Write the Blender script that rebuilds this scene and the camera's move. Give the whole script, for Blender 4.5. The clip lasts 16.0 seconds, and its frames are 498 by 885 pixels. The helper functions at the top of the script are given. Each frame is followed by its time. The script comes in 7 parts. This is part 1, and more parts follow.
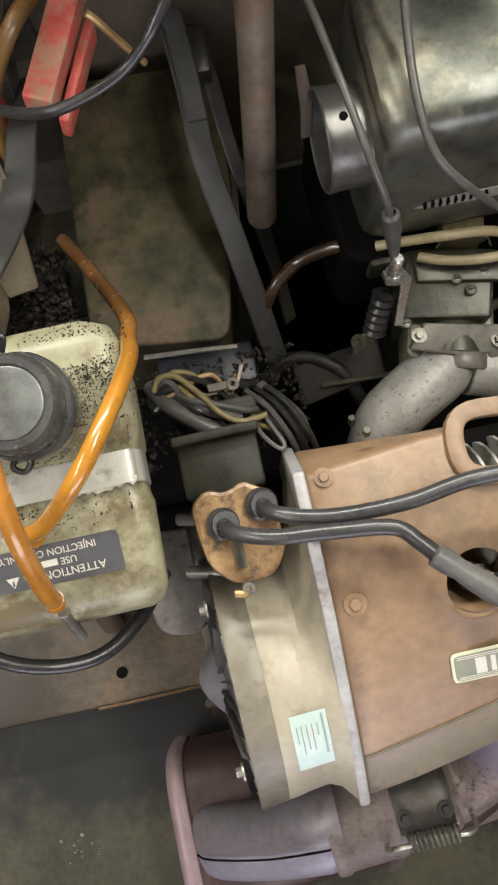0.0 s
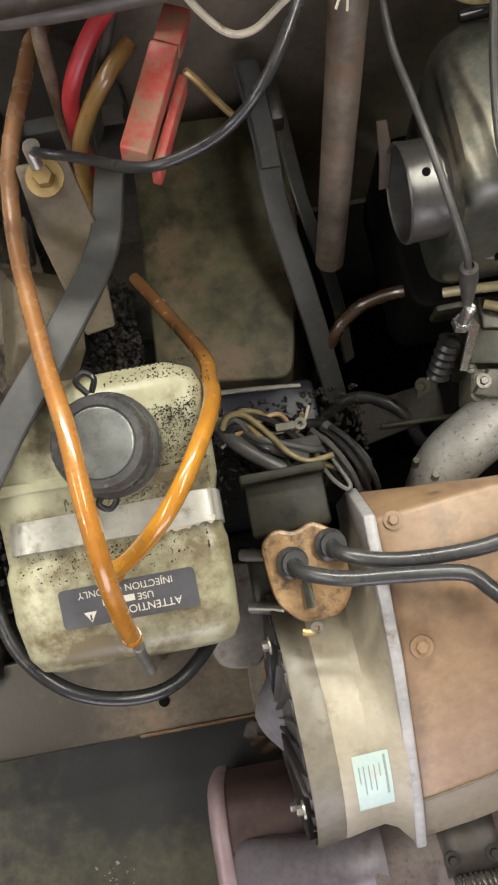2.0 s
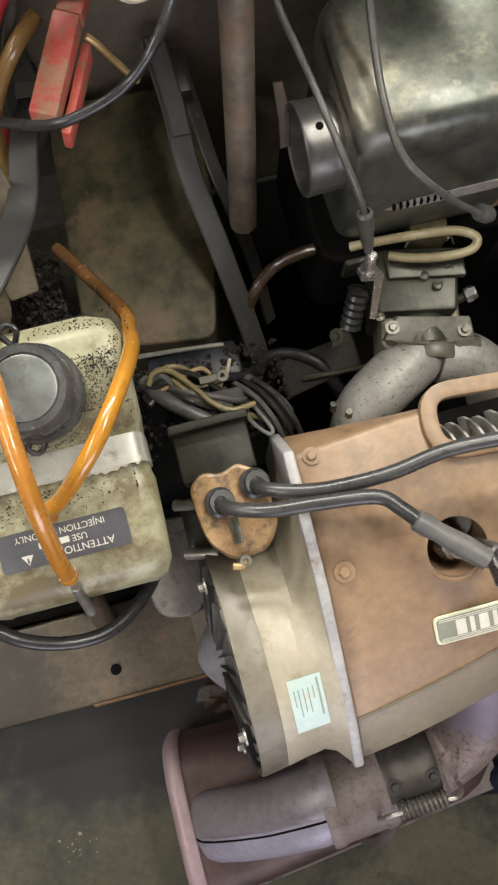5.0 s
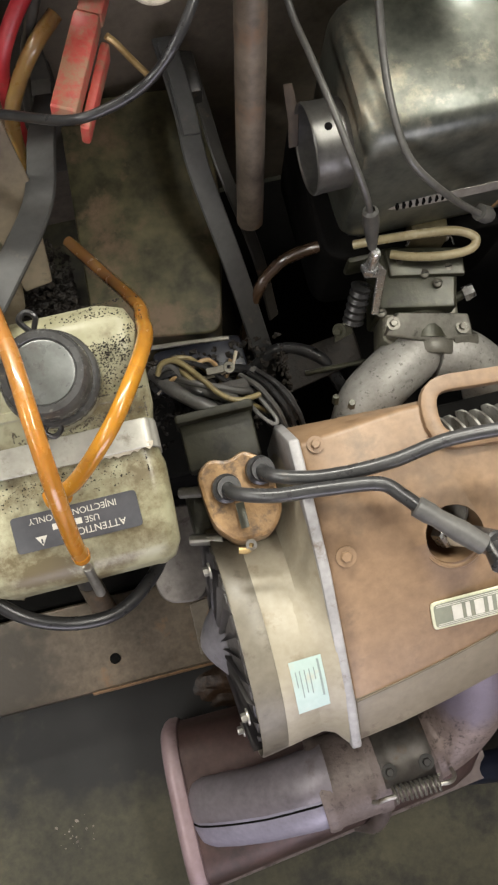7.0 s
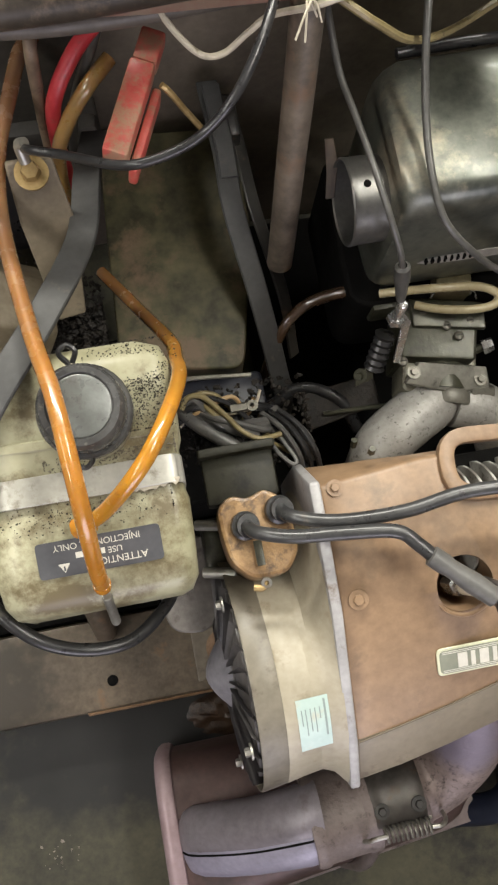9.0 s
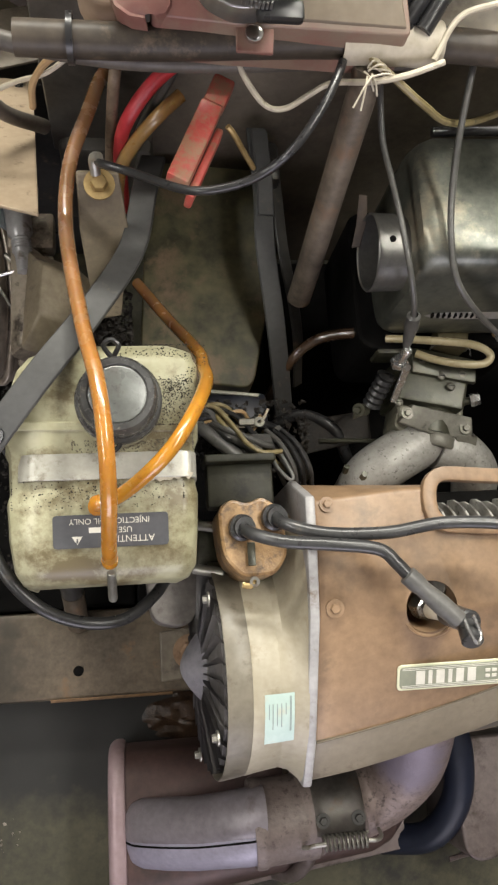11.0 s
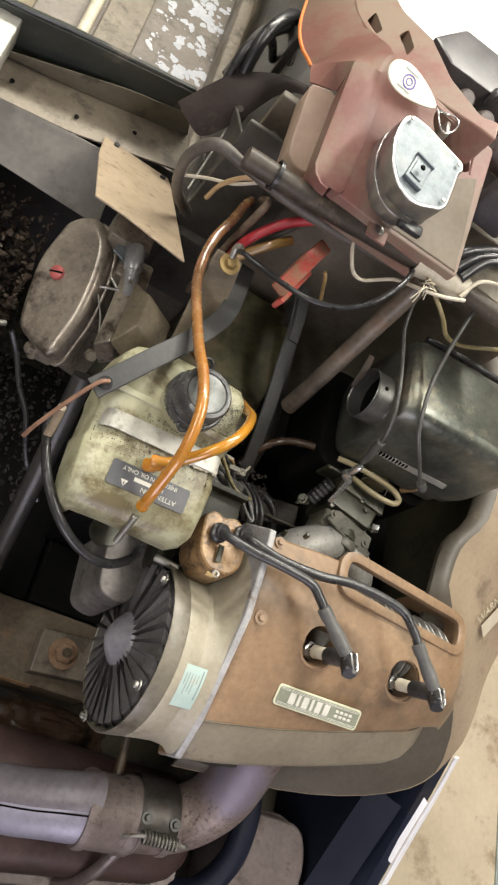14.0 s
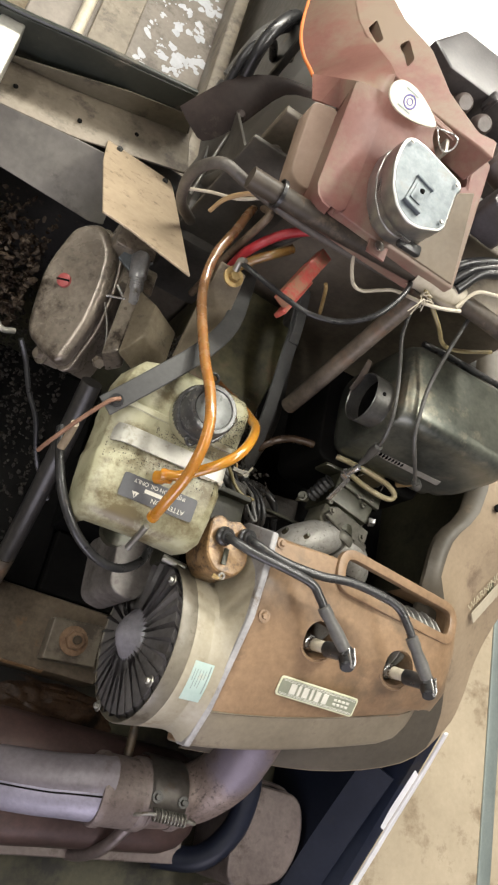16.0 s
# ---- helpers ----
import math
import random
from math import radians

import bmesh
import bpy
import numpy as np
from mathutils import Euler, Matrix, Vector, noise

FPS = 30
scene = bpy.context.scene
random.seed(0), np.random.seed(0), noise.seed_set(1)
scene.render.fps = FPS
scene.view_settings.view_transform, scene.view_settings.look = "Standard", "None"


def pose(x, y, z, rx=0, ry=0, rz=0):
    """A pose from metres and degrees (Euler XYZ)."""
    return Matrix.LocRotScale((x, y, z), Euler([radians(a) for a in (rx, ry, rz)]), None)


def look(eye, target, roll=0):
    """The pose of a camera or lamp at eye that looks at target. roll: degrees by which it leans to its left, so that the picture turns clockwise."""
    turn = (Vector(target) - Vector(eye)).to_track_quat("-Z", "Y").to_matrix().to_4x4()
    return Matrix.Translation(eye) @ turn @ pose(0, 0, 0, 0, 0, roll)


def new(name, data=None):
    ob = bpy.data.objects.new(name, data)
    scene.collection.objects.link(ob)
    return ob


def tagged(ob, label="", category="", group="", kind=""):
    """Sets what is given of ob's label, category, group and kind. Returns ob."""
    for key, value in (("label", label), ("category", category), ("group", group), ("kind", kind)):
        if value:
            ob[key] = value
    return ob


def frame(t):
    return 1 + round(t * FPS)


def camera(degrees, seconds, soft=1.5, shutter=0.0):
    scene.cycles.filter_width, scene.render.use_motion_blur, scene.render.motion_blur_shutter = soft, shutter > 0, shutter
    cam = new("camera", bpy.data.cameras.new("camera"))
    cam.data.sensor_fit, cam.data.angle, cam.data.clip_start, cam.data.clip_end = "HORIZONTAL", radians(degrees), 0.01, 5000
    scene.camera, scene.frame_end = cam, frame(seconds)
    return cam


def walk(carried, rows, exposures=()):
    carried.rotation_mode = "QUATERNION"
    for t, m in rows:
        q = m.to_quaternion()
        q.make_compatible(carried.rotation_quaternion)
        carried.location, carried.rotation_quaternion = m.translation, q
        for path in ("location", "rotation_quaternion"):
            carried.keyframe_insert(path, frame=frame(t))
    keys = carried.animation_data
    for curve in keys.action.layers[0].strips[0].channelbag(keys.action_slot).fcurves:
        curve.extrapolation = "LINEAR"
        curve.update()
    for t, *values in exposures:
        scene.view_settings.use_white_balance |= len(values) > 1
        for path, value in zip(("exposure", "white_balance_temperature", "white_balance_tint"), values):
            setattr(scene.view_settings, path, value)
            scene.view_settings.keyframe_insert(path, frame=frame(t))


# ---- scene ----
cam = camera(35.7, 16.0, soft=2.3)
PATH = [
    (0, 0.0185, 0.0076, 1.2324, 8.69, 1.32, -12.47),
    (0.5, 0.0244, 0.0004, 1.2365, 8.37, 1.90, -13.92),
    (1, 0.0149, -0.0213, 1.2317, 8.49, 2.20, -13.80),
    (1.5, 0.0094, -0.0235, 1.2337, 9.25, 2.21, -12.25),
    (2, -0.0151, 0.0248, 1.2457, 10.34, 2.09, -10.73),
    (2.5, 0.0014, 0.0180, 1.2521, 10.90, 1.75, -10.10),
    (3, 0.0063, 0.0090, 1.2591, 10.94, 1.22, -10.90),
    (3.5, 0.0075, -0.0133, 1.2594, 10.51, 0.55, -12.68),
    (5.8, -0.0110, -0.0262, 1.2723, 10.51, -0.87, -14.75),
    (6, -0.0118, -0.0288, 1.2734, 10.48, -0.85, -14.60),
    (6.5, -0.0177, -0.0329, 1.2784, 10.62, -1.22, -14.33),
    (7, -0.0202, -0.0327, 1.2825, 10.89, -1.64, -14.10),
    (7.5, -0.0201, -0.0342, 1.2834, 11.16, -2.10, -13.74),
    (8, -0.0205, -0.0364, 1.2898, 11.31, -2.59, -13.12),
    (8.5, -0.0297, -0.0299, 1.2903, 11.60, -2.89, -12.15),
    (9, -0.0403, -0.0158, 1.2968, 12.10, -3.04, -10.77),
    (9.2, -0.0452, -0.0102, 1.2971, 12.26, -3.05, -10.19),
    (11.3, -0.1014, -0.0660, 1.3452, 15.44, -10.16, -0.10),
    (11.5, -0.1384, -0.1165, 1.3481, 17.87, -12.73, 2.51),
    (12, -0.1918, -0.1465, 1.3887, 20.15, -18.79, 5.21),
    (12.5, -0.2413, -0.1049, 1.4102, 18.26, -21.95, 4.18),
    (13, -0.2872, -0.1328, 1.4481, 17.92, -25.60, 5.91),
    (13.5, -0.2893, -0.2463, 1.4244, 21.81, -29.62, 12.64),
    (14, -0.3001, -0.2625, 1.4206, 22.55, -30.36, 14.00),
    (14.5, -0.3045, -0.1961, 1.4376, 21.70, -29.54, 11.01),
    (15, -0.3267, -0.2080, 1.4575, 20.86, -29.54, 9.87),
    (15.5, -0.3428, -0.2180, 1.4591, 19.93, -30.11, 11.55),
    (16, -0.3465, -0.2314, 1.4602, 19.26, -30.87, 13.63),
]
walk(cam, [(t, pose(x, y, z, rx, ry, rz)) for t, x, y, z, rx, ry, rz in PATH])

# ---- world and lights ----
world = bpy.data.worlds.new("garage_air")
scene.world = world
world.use_nodes = True
world.node_tree.nodes["Background"].inputs[0].default_value = (0.9, 0.95, 1.0, 1)
world.node_tree.nodes["Background"].inputs[1].default_value = 0.003


def lamp(name, at, target, size, size_y, watts, colour):
    data = bpy.data.lights.new(name, "AREA")
    data.shape, data.size, data.size_y, data.energy, data.color = "RECTANGLE", size, size_y, watts, colour
    ob = new(name, data)
    ob.matrix_world = look(at, target)
    return ob


lamp("ceiling_tube_light", (0.2, 1.9, 2.6), (0.2, 1.5, 0), 2.4, 0.22, 142, (1.0, 0.97, 0.87))
lamp("ceiling_tube_light", (0.75, 0.35, 2.6), (0.75, 0.35, 0), 0.22, 1.2, 34, (1.0, 0.97, 0.88))
lamp("ceiling_tube_light", (-1.6, -0.25, 2.6), (-1.6, -0.25, 0), 0.22, 2.4, 43, (0.99, 0.97, 0.92))
# Added cool front light; its source is unseen, no door stands there.
lamp("front_daylight_fill", (0.0, -3.9, 1.3), (0.0, 0.0, 1.0), 3.0, 1.8, 95, (0.84, 0.80, 0.92))


# ---- materials ----
def surface(name, dark, light, rough=0.6, metal=0.0, scale=14.0, fine=160.0, bump=0.15, dirt=None, dirt_amount=0.0,
            dirt_scale=35.0, coat=0.0, rough_var=0.15, trans=0.0, per_piece=0.0, gloss=0.5):
    """A surface with broad and fine variation, fine relief and stains of its own."""
    m = bpy.data.materials.new(name)
    m.use_nodes = True
    n, l = m.node_tree.nodes, m.node_tree.links
    b = n["Principled BSDF"]
    co = n.new("ShaderNodeTexCoord").outputs["Object"]

    def tex(s, detail, rough_=0.6):
        t = n.new("ShaderNodeTexNoise")
        t.inputs["Scale"].default_value, t.inputs["Detail"].default_value, t.inputs["Roughness"].default_value = s, detail, rough_
        l.new(co, t.inputs["Vector"])
        return t.outputs["Fac"]

    broad, grain = tex(scale, 5), tex(fine, 3)
    mixf = n.new("ShaderNodeMath")
    mixf.operation = "MULTIPLY_ADD"
    l.new(grain, mixf.inputs[0])
    mixf.inputs[1].default_value = 0.4
    l.new(broad, mixf.inputs[2])
    ramp = n.new("ShaderNodeMapRange")
    ramp.inputs["From Min"].default_value, ramp.inputs["From Max"].default_value = 0.42, 0.98
    l.new(mixf.outputs[0], ramp.inputs["Value"])
    col = n.new("ShaderNodeMix")
    col.data_type = "RGBA"
    col.inputs["A"].default_value, col.inputs["B"].default_value = (*dark, 1), (*light, 1)
    l.new(ramp.outputs[0], col.inputs["Factor"])
    out = col.outputs["Result"]
    if dirt:
        d = n.new("ShaderNodeMapRange")
        d.inputs["From Min"].default_value = 0.66 - 0.3 * dirt_amount
        d.inputs["From Max"].default_value = d.inputs["From Min"].default_value + 0.12
        l.new(tex(dirt_scale, 8, 0.7), d.inputs["Value"])
        over = n.new("ShaderNodeMix")
        over.data_type = "RGBA"
        over.inputs["B"].default_value = (*dirt, 1)
        l.new(out, over.inputs["A"])
        l.new(d.outputs[0], over.inputs["Factor"])
        out = over.outputs["Result"]
    if per_piece:
        info = n.new("ShaderNodeObjectInfo")
        hue = n.new("ShaderNodeHueSaturation")
        v = n.new("ShaderNodeMapRange")
        v.inputs["To Min"].default_value, v.inputs["To Max"].default_value = 1 - per_piece, 1 + per_piece
        l.new(info.outputs["Random"], v.inputs["Value"])
        l.new(v.outputs[0], hue.inputs["Value"])
        l.new(out, hue.inputs["Color"])
        out = hue.outputs["Color"]
    l.new(out, b.inputs["Base Color"])
    r = n.new("ShaderNodeMapRange")
    r.inputs["To Min"].default_value, r.inputs["To Max"].default_value = max(0.03, rough - rough_var), min(1, rough + rough_var)
    l.new(tex(scale * 3, 5), r.inputs["Value"])
    l.new(r.outputs[0], b.inputs["Roughness"])
    b.inputs["Metallic"].default_value = metal
    b.inputs["Specular IOR Level"].default_value = gloss
    b.inputs["Coat Weight"].default_value = coat
    b.inputs["Transmission Weight"].default_value = trans
    if bump:
        bp = n.new("ShaderNodeBump")
        bp.inputs["Strength"].default_value, bp.inputs["Distance"].default_value = bump, 0.0015
        l.new(mixf.outputs[0], bp.inputs["Height"])
        l.new(bp.outputs[0], b.inputs["Normal"])
    return m


RUST_TAN = surface("dusty_rusted_cowl_paint", (0.128, 0.078, 0.044), (0.345, 0.226, 0.134), 0.42, 0, 8, 130, 0.25, (0.150, 0.104, 0.066), 0.44, 10)
COIL_RUST = surface("orange_rusted_steel", (0.13, 0.070, 0.030), (0.42, 0.265, 0.125), 0.34, 0.1, 60, 300, 0.4, (0.08, 0.05, 0.03), 0.5, 70)
CREAM = surface("cream_painted_aluminium", (0.26, 0.228, 0.163), (0.44, 0.40, 0.315), 0.42, 0, 9, 160, 0.12, (0.22, 0.175, 0.115), 0.34, 30)
GREY_BAND = surface("grey_moulded_band", (0.10, 0.088, 0.066), (0.23, 0.205, 0.16), 0.42, 0, 14, 160, 0.1, (0.07, 0.055, 0.038), 0.3, 24)
WHITE_EDGE = surface("chipped_white_casting", (0.22, 0.215, 0.215), (0.45, 0.44, 0.445), 0.42, 0, 20, 200, 0.2, (0.14, 0.10, 0.07), 0.32, 34)
FAN_BLACK = surface("dusty_black_plastic", (0.085, 0.079, 0.079), (0.200, 0.188, 0.186), 0.36, 0.0, 20, 160, 0.1, (0.065, 0.058, 0.05), 0.3, 30)
BOTTLE = surface("aged_cream_polyethylene", (0.215, 0.205, 0.115), (0.48, 0.46, 0.318), 0.36, 0, 14, 60, 0.12, (0.140, 0.112, 0.058), 0.60, 17)
GRIME = surface("oily_black_grime", (0.005, 0.004, 0.004), (0.024, 0.019, 0.014), 0.62, 0, 30, 240, 0.8, gloss=0.3)
BLACK_CAP = surface("dark_grey_cap_plastic", (0.026, 0.026, 0.027), (0.095, 0.095, 0.093), 0.25, 0, 40, 200, 0.25, (0.15, 0.135, 0.11), 0.2, 60)
LABEL_GREY = surface("grey_label_film", (0.055, 0.057, 0.062), (0.10, 0.10, 0.11), 0.4, 0, 30, 200, 0.02)
LETTER = surface("pale_print", (0.55, 0.53, 0.47), (0.70, 0.68, 0.60), 0.5, 0, 60, 300, 0.0)
PALE_LABEL = surface("pale_teal_foil_label", (0.37, 0.50, 0.46), (0.53, 0.64, 0.60), 0.42, 0.15, 20, 200, 0.03, (0.55, 0.52, 0.42), 0.2, 40)
DARK_PRINT = surface("faded_dark_print", (0.20, 0.25, 0.24), (0.32, 0.38, 0.36), 0.5, 0, 60, 300, 0.0)
BADGE_GREEN = surface("badge_green_grey_enamel", (0.17, 0.185, 0.14), (0.28, 0.29, 0.22), 0.35, 0, 30, 200, 0.05, (0.3, 0.25, 0.18), 0.15, 60)
BADGE_RIM = surface("badge_pale_rim", (0.55, 0.56, 0.38), (0.72, 0.72, 0.55), 0.35, 0.1, 30, 200, 0.05)
BAND_GREY = surface("dull_tape_band", (0.30, 0.29, 0.25), (0.48, 0.47, 0.42), 0.36, 0.2, 20, 160, 0.1, (0.13, 0.11, 0.07), 0.36, 24)
RUBBER = surface("grey_rubber_strap", (0.032, 0.032, 0.032), (0.074, 0.074, 0.072), 0.55, 0, 18, 200, 0.12, (0.13, 0.11, 0.085), 0.16, 30)
HOSE_BLACK = surface("black_rubber_hose", (0.010, 0.010, 0.011), (0.034, 0.034, 0.035), 0.30, 0, 25, 200, 0.05, (0.10, 0.085, 0.07), 0.12, 30)
CABLE_GREY = surface("grey_cable_sleeve", (0.040, 0.039, 0.036), (0.105, 0.103, 0.094), 0.34, 0, 25, 200, 0.04, (0.17, 0.15, 0.125), 0.15, 40)
LEAD_BLACK = surface("dark_grey_lead_sleeve", (0.014, 0.014, 0.015), (0.055, 0.055, 0.056), 0.30, 0, 25, 200, 0.08, (0.14, 0.12, 0.095), 0.2, 24)
BOOT_GREY = surface("grey_rubber_boot", (0.060, 0.059, 0.057), (0.135, 0.131, 0.124), 0.45, 0, 25, 200, 0.06)
RED_VINYL = surface("red_vinyl_sleeve", (0.40, 0.02, 0.03), (0.58, 0.06, 0.07), 0.35, 0, 25, 200, 0.04, (0.3, 0.12, 0.08), 0.12, 40)
RED_TAG = surface("faded_red_plastic", (0.45, 0.05, 0.045), (0.60, 0.15, 0.11), 0.5, 0, 25, 200, 0.1, (0.36, 0.20, 0.125), 0.70, 40)
HOSE_BROWN = surface("dark_brown_fuel_hose", (0.024, 0.014, 0.009), (0.080, 0.046, 0.027), 0.25, 0, 30, 160, 0.03, coat=0.4)
WIRE_TAN = surface("tan_wire_sleeve", (0.32, 0.20, 0.09), (0.46, 0.32, 0.17), 0.5, 0, 40, 200, 0.03)
WIRE_WHITE = surface("dirty_white_wire", (0.38, 0.335, 0.25), (0.57, 0.52, 0.42), 0.5, 0, 60, 200, 0.03, (0.2, 0.165, 0.11), 0.25, 60)
WIRE_OLIVE = surface("olive_wire_sleeve", (0.14, 0.11, 0.045), (0.29, 0.235, 0.115), 0.42, 0, 60, 200, 0.03, (0.06, 0.05, 0.03), 0.3, 60)
STEEL_DULL = surface("dull_zinc_steel", (0.24, 0.23, 0.20), (0.46, 0.45, 0.41), 0.4, 0.8, 40, 240, 0.15, (0.13, 0.09, 0.05), 0.3, 60)
STEEL_BRIGHT = surface("bright_plug_steel", (0.50, 0.50, 0.50), (0.72, 0.72, 0.72), 0.25, 0.9, 40, 240, 0.05)
BRASS = surface("dirty_brass", (0.24, 0.16, 0.06), (0.44, 0.32, 0.15), 0.45, 0.6, 60, 240, 0.15)
SCREW = surface("oily_dark_screw", (0.09, 0.085, 0.07), (0.22, 0.21, 0.18), 0.4, 0.6, 60, 240, 0.1)
CARB = surface("oily_carburettor_casting", (0.020, 0.021, 0.014), (0.074, 0.072, 0.049), 0.36, 0.3, 40, 240, 0.35, (0.02, 0.018, 0.013), 0.35, 45)
CASTING = surface("pale_rough_casting", (0.22, 0.21, 0.19), (0.46, 0.45, 0.42), 0.5, 0.25, 30, 220, 0.6, (0.060, 0.053, 0.044), 0.32, 210)
CASE_ALU = surface("oily_brown_gearcase", (0.105, 0.085, 0.062), (0.42, 0.365, 0.295), 0.30, 0.3, 11, 160, 0.25, (0.042, 0.031, 0.022), 0.44, 16)
AIRBOX = surface("dusty_black_canister_enamel", (0.044, 0.050, 0.043), (0.23, 0.235, 0.195), 0.36, 0.6, 7, 120, 0.05, (0.31, 0.275, 0.205), 0.46, 9, coat=0.1, rough_var=0.14)
BRIGHT_LIP = surface("worn_chromed_lip", (0.07, 0.07, 0.066), (0.20, 0.195, 0.182), 0.34, 0.7, 20, 200, 0.05)
FRAME_BROWN = surface("rusty_brown_frame_steel", (0.032, 0.025, 0.017), (0.150, 0.115, 0.079), 0.42, 0.1, 10, 160, 0.3, (0.19, 0.112, 0.06), 0.28, 22)
CROSSBAR = surface("dusty_brown_black_tube", (0.020, 0.017, 0.014), (0.082, 0.066, 0.051), 0.45, 0, 14, 160, 0.15, (0.145, 0.108, 0.076), 0.34, 22, gloss=0.3)
BRACKET_BROWN = surface("dirty_brown_bracket", (0.13, 0.105, 0.075), (0.30, 0.25, 0.18), 0.55, 0.1, 16, 160, 0.2, (0.07, 0.055, 0.04), 0.3, 24)
FRAME_DARK = surface("black_painted_frame_tube", (0.014, 0.0135, 0.013), (0.048, 0.045, 0.041), 0.36, 0, 20, 160, 0.15, (0.16, 0.12, 0.08), 0.2, 30)
POST = surface("rusty_tan_steering_post", (0.038, 0.031, 0.024), (0.215, 0.175, 0.135), 0.42, 0.1, 22, 160, 0.3, (0.165, 0.100, 0.062), 0.42, 20)
TANK = surface("greasy_olive_tank", (0.010, 0.010, 0.004), (0.115, 0.103, 0.053), 0.48, 0, 15, 60, 0.08, (0.135, 0.092, 0.057), 0.42, 13, gloss=0.3)
DASH = surface("faded_maroon_plastic", (0.165, 0.066, 0.055), (0.245, 0.120, 0.096), 0.46, 0, 8, 160, 0.05, (0.225, 0.165, 0.120), 0.66, 6)
DASH_DUST = surface("dusty_olive_tan_panel", (0.098, 0.072, 0.044), (0.165, 0.125, 0.080), 0.45, 0, 10, 160, 0.05)
ORANGE_EDGE = surface("orange_edge_trim", (0.60, 0.16, 0.04), (0.75, 0.25, 0.08), 0.4, 0, 30, 160, 0.03)
CHROME = surface("brushed_chrome", (0.62, 0.63, 0.65), (0.80, 0.80, 0.82), 0.2, 1.0, 12, 200, 0.05, rough_var=0.06)
ZINC = surface("blue_grey_zinc_plate", (0.085, 0.100, 0.110), (0.205, 0.230, 0.243), 0.48, 0.5, 45, 260, 0.03, (0.15, 0.15, 0.145), 0.36, 40, rough_var=0.06)
IVORY = surface("ivory_tag_plastic", (0.62, 0.58, 0.46), (0.75, 0.71, 0.59), 0.4, 0, 30, 160, 0.03)
INK_BLUE = surface("violet_ink", (0.10, 0.09, 0.30), (0.16, 0.14, 0.40), 0.5, 0, 30, 160, 0.0)
BLACK_BOX = surface("black_textured_plastic", (0.030, 0.026, 0.028), (0.085, 0.077, 0.080), 0.36, 0, 20, 300, 0.15, (0.15, 0.10, 0.09), 0.16, 20)
WHITE_VINYL = surface("white_vinyl", (0.80, 0.80, 0.80), (0.88, 0.88, 0.87), 0.5, 0, 5, 120, 0.05)
SHEET_TAN = surface("dusty_tan_sheet_metal", (0.105, 0.086, 0.063), (0.245, 0.208, 0.160), 0.5, 0.1, 14, 120, 0.1, (0.075, 0.060, 0.045), 0.5, 20)
DUSTY_OLIVE = surface("dusty_olive_sheet", (0.105, 0.092, 0.064), (0.215, 0.19, 0.14), 0.48, 0.1, 10, 130, 0.12, (0.06, 0.052, 0.04), 0.42, 18)
PLATE_TAN = surface("tan_guard_plate", (0.28, 0.215, 0.145), (0.45, 0.355, 0.25), 0.42, 0.1, 7, 140, 0.1, (0.14, 0.10, 0.065), 0.34, 60)
# Dark band of the upright: a cast shadow put into the colour.
SHEET_GREEN = surface("shadow_green_black_sheet", (0.018, 0.022, 0.019), (0.055, 0.058, 0.048), 0.36, 0, 9, 120, 0.1, (0.15, 0.13, 0.10), 0.34, 14)
FLAP = surface("dark_brown_rubber_flap", (0.020, 0.013, 0.012), (0.060, 0.042, 0.038), 0.6, 0, 14, 140, 0.15, (0.09, 0.07, 0.06), 0.2, 22, gloss=0.25)
PAN = surface("dusty_tan_belly_pan", (0.20, 0.15, 0.10), (0.345, 0.27, 0.188), 0.5, 0, 6, 140, 0.08, (0.14, 0.10, 0.07), 0.28, 11)
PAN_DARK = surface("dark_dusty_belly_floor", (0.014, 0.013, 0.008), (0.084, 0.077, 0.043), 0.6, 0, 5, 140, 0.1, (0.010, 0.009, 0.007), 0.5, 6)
SKIRT = surface("grey_olive_dusty_skirt", (0.150, 0.124, 0.086), (0.275, 0.235, 0.172), 0.5, 0, 9, 130, 0.2, (0.11, 0.08, 0.055), 0.25, 18)
DUSTY_BLACK = surface("dusty_black_paint", (0.055, 0.046, 0.034), (0.190, 0.160, 0.120), 0.5, 0, 9, 140, 0.15, (0.17, 0.13, 0.095), 0.28, 16)
APRON = surface("grey_pan_apron", (0.048, 0.041, 0.031), (0.110, 0.094, 0.073), 0.5, 0, 7, 140, 0.08, (0.20, 0.15, 0.105), 0.15, 14)
NAVY = surface("navy_plastic_panel", (0.005, 0.007, 0.015), (0.014, 0.018, 0.034), 0.4, 0, 9, 140, 0.05, (0.03, 0.026, 0.022), 0.25, 12, gloss=0.35)
TRIM_WHITE = surface("white_edge_trim", (0.66, 0.66, 0.68), (0.78, 0.78, 0.80), 0.35, 0, 20, 140, 0.03)
MUFFLER = surface("red_brown_heat_stained_steel", (0.085, 0.067, 0.064), (0.22, 0.178, 0.172), 0.36, 0.35, 10, 140, 0.15, (0.055, 0.04, 0.035), 0.36, 18)
# Violet stands for the cool front light's sheen, put into the colour.
PIPE = surface("violet_grey_sheen_pipe", (0.145, 0.134, 0.165), (0.34, 0.32, 0.41), 0.42, 0.2, 9, 160, 0.1, (0.17, 0.135, 0.13), 0.34, 12)
MANIFOLD = surface("scaly_rusted_manifold", (0.085, 0.066, 0.060), (0.215, 0.172, 0.160), 0.52, 0.2, 22, 200, 0.8, (0.070, 0.053, 0.046), 0.38, 150)
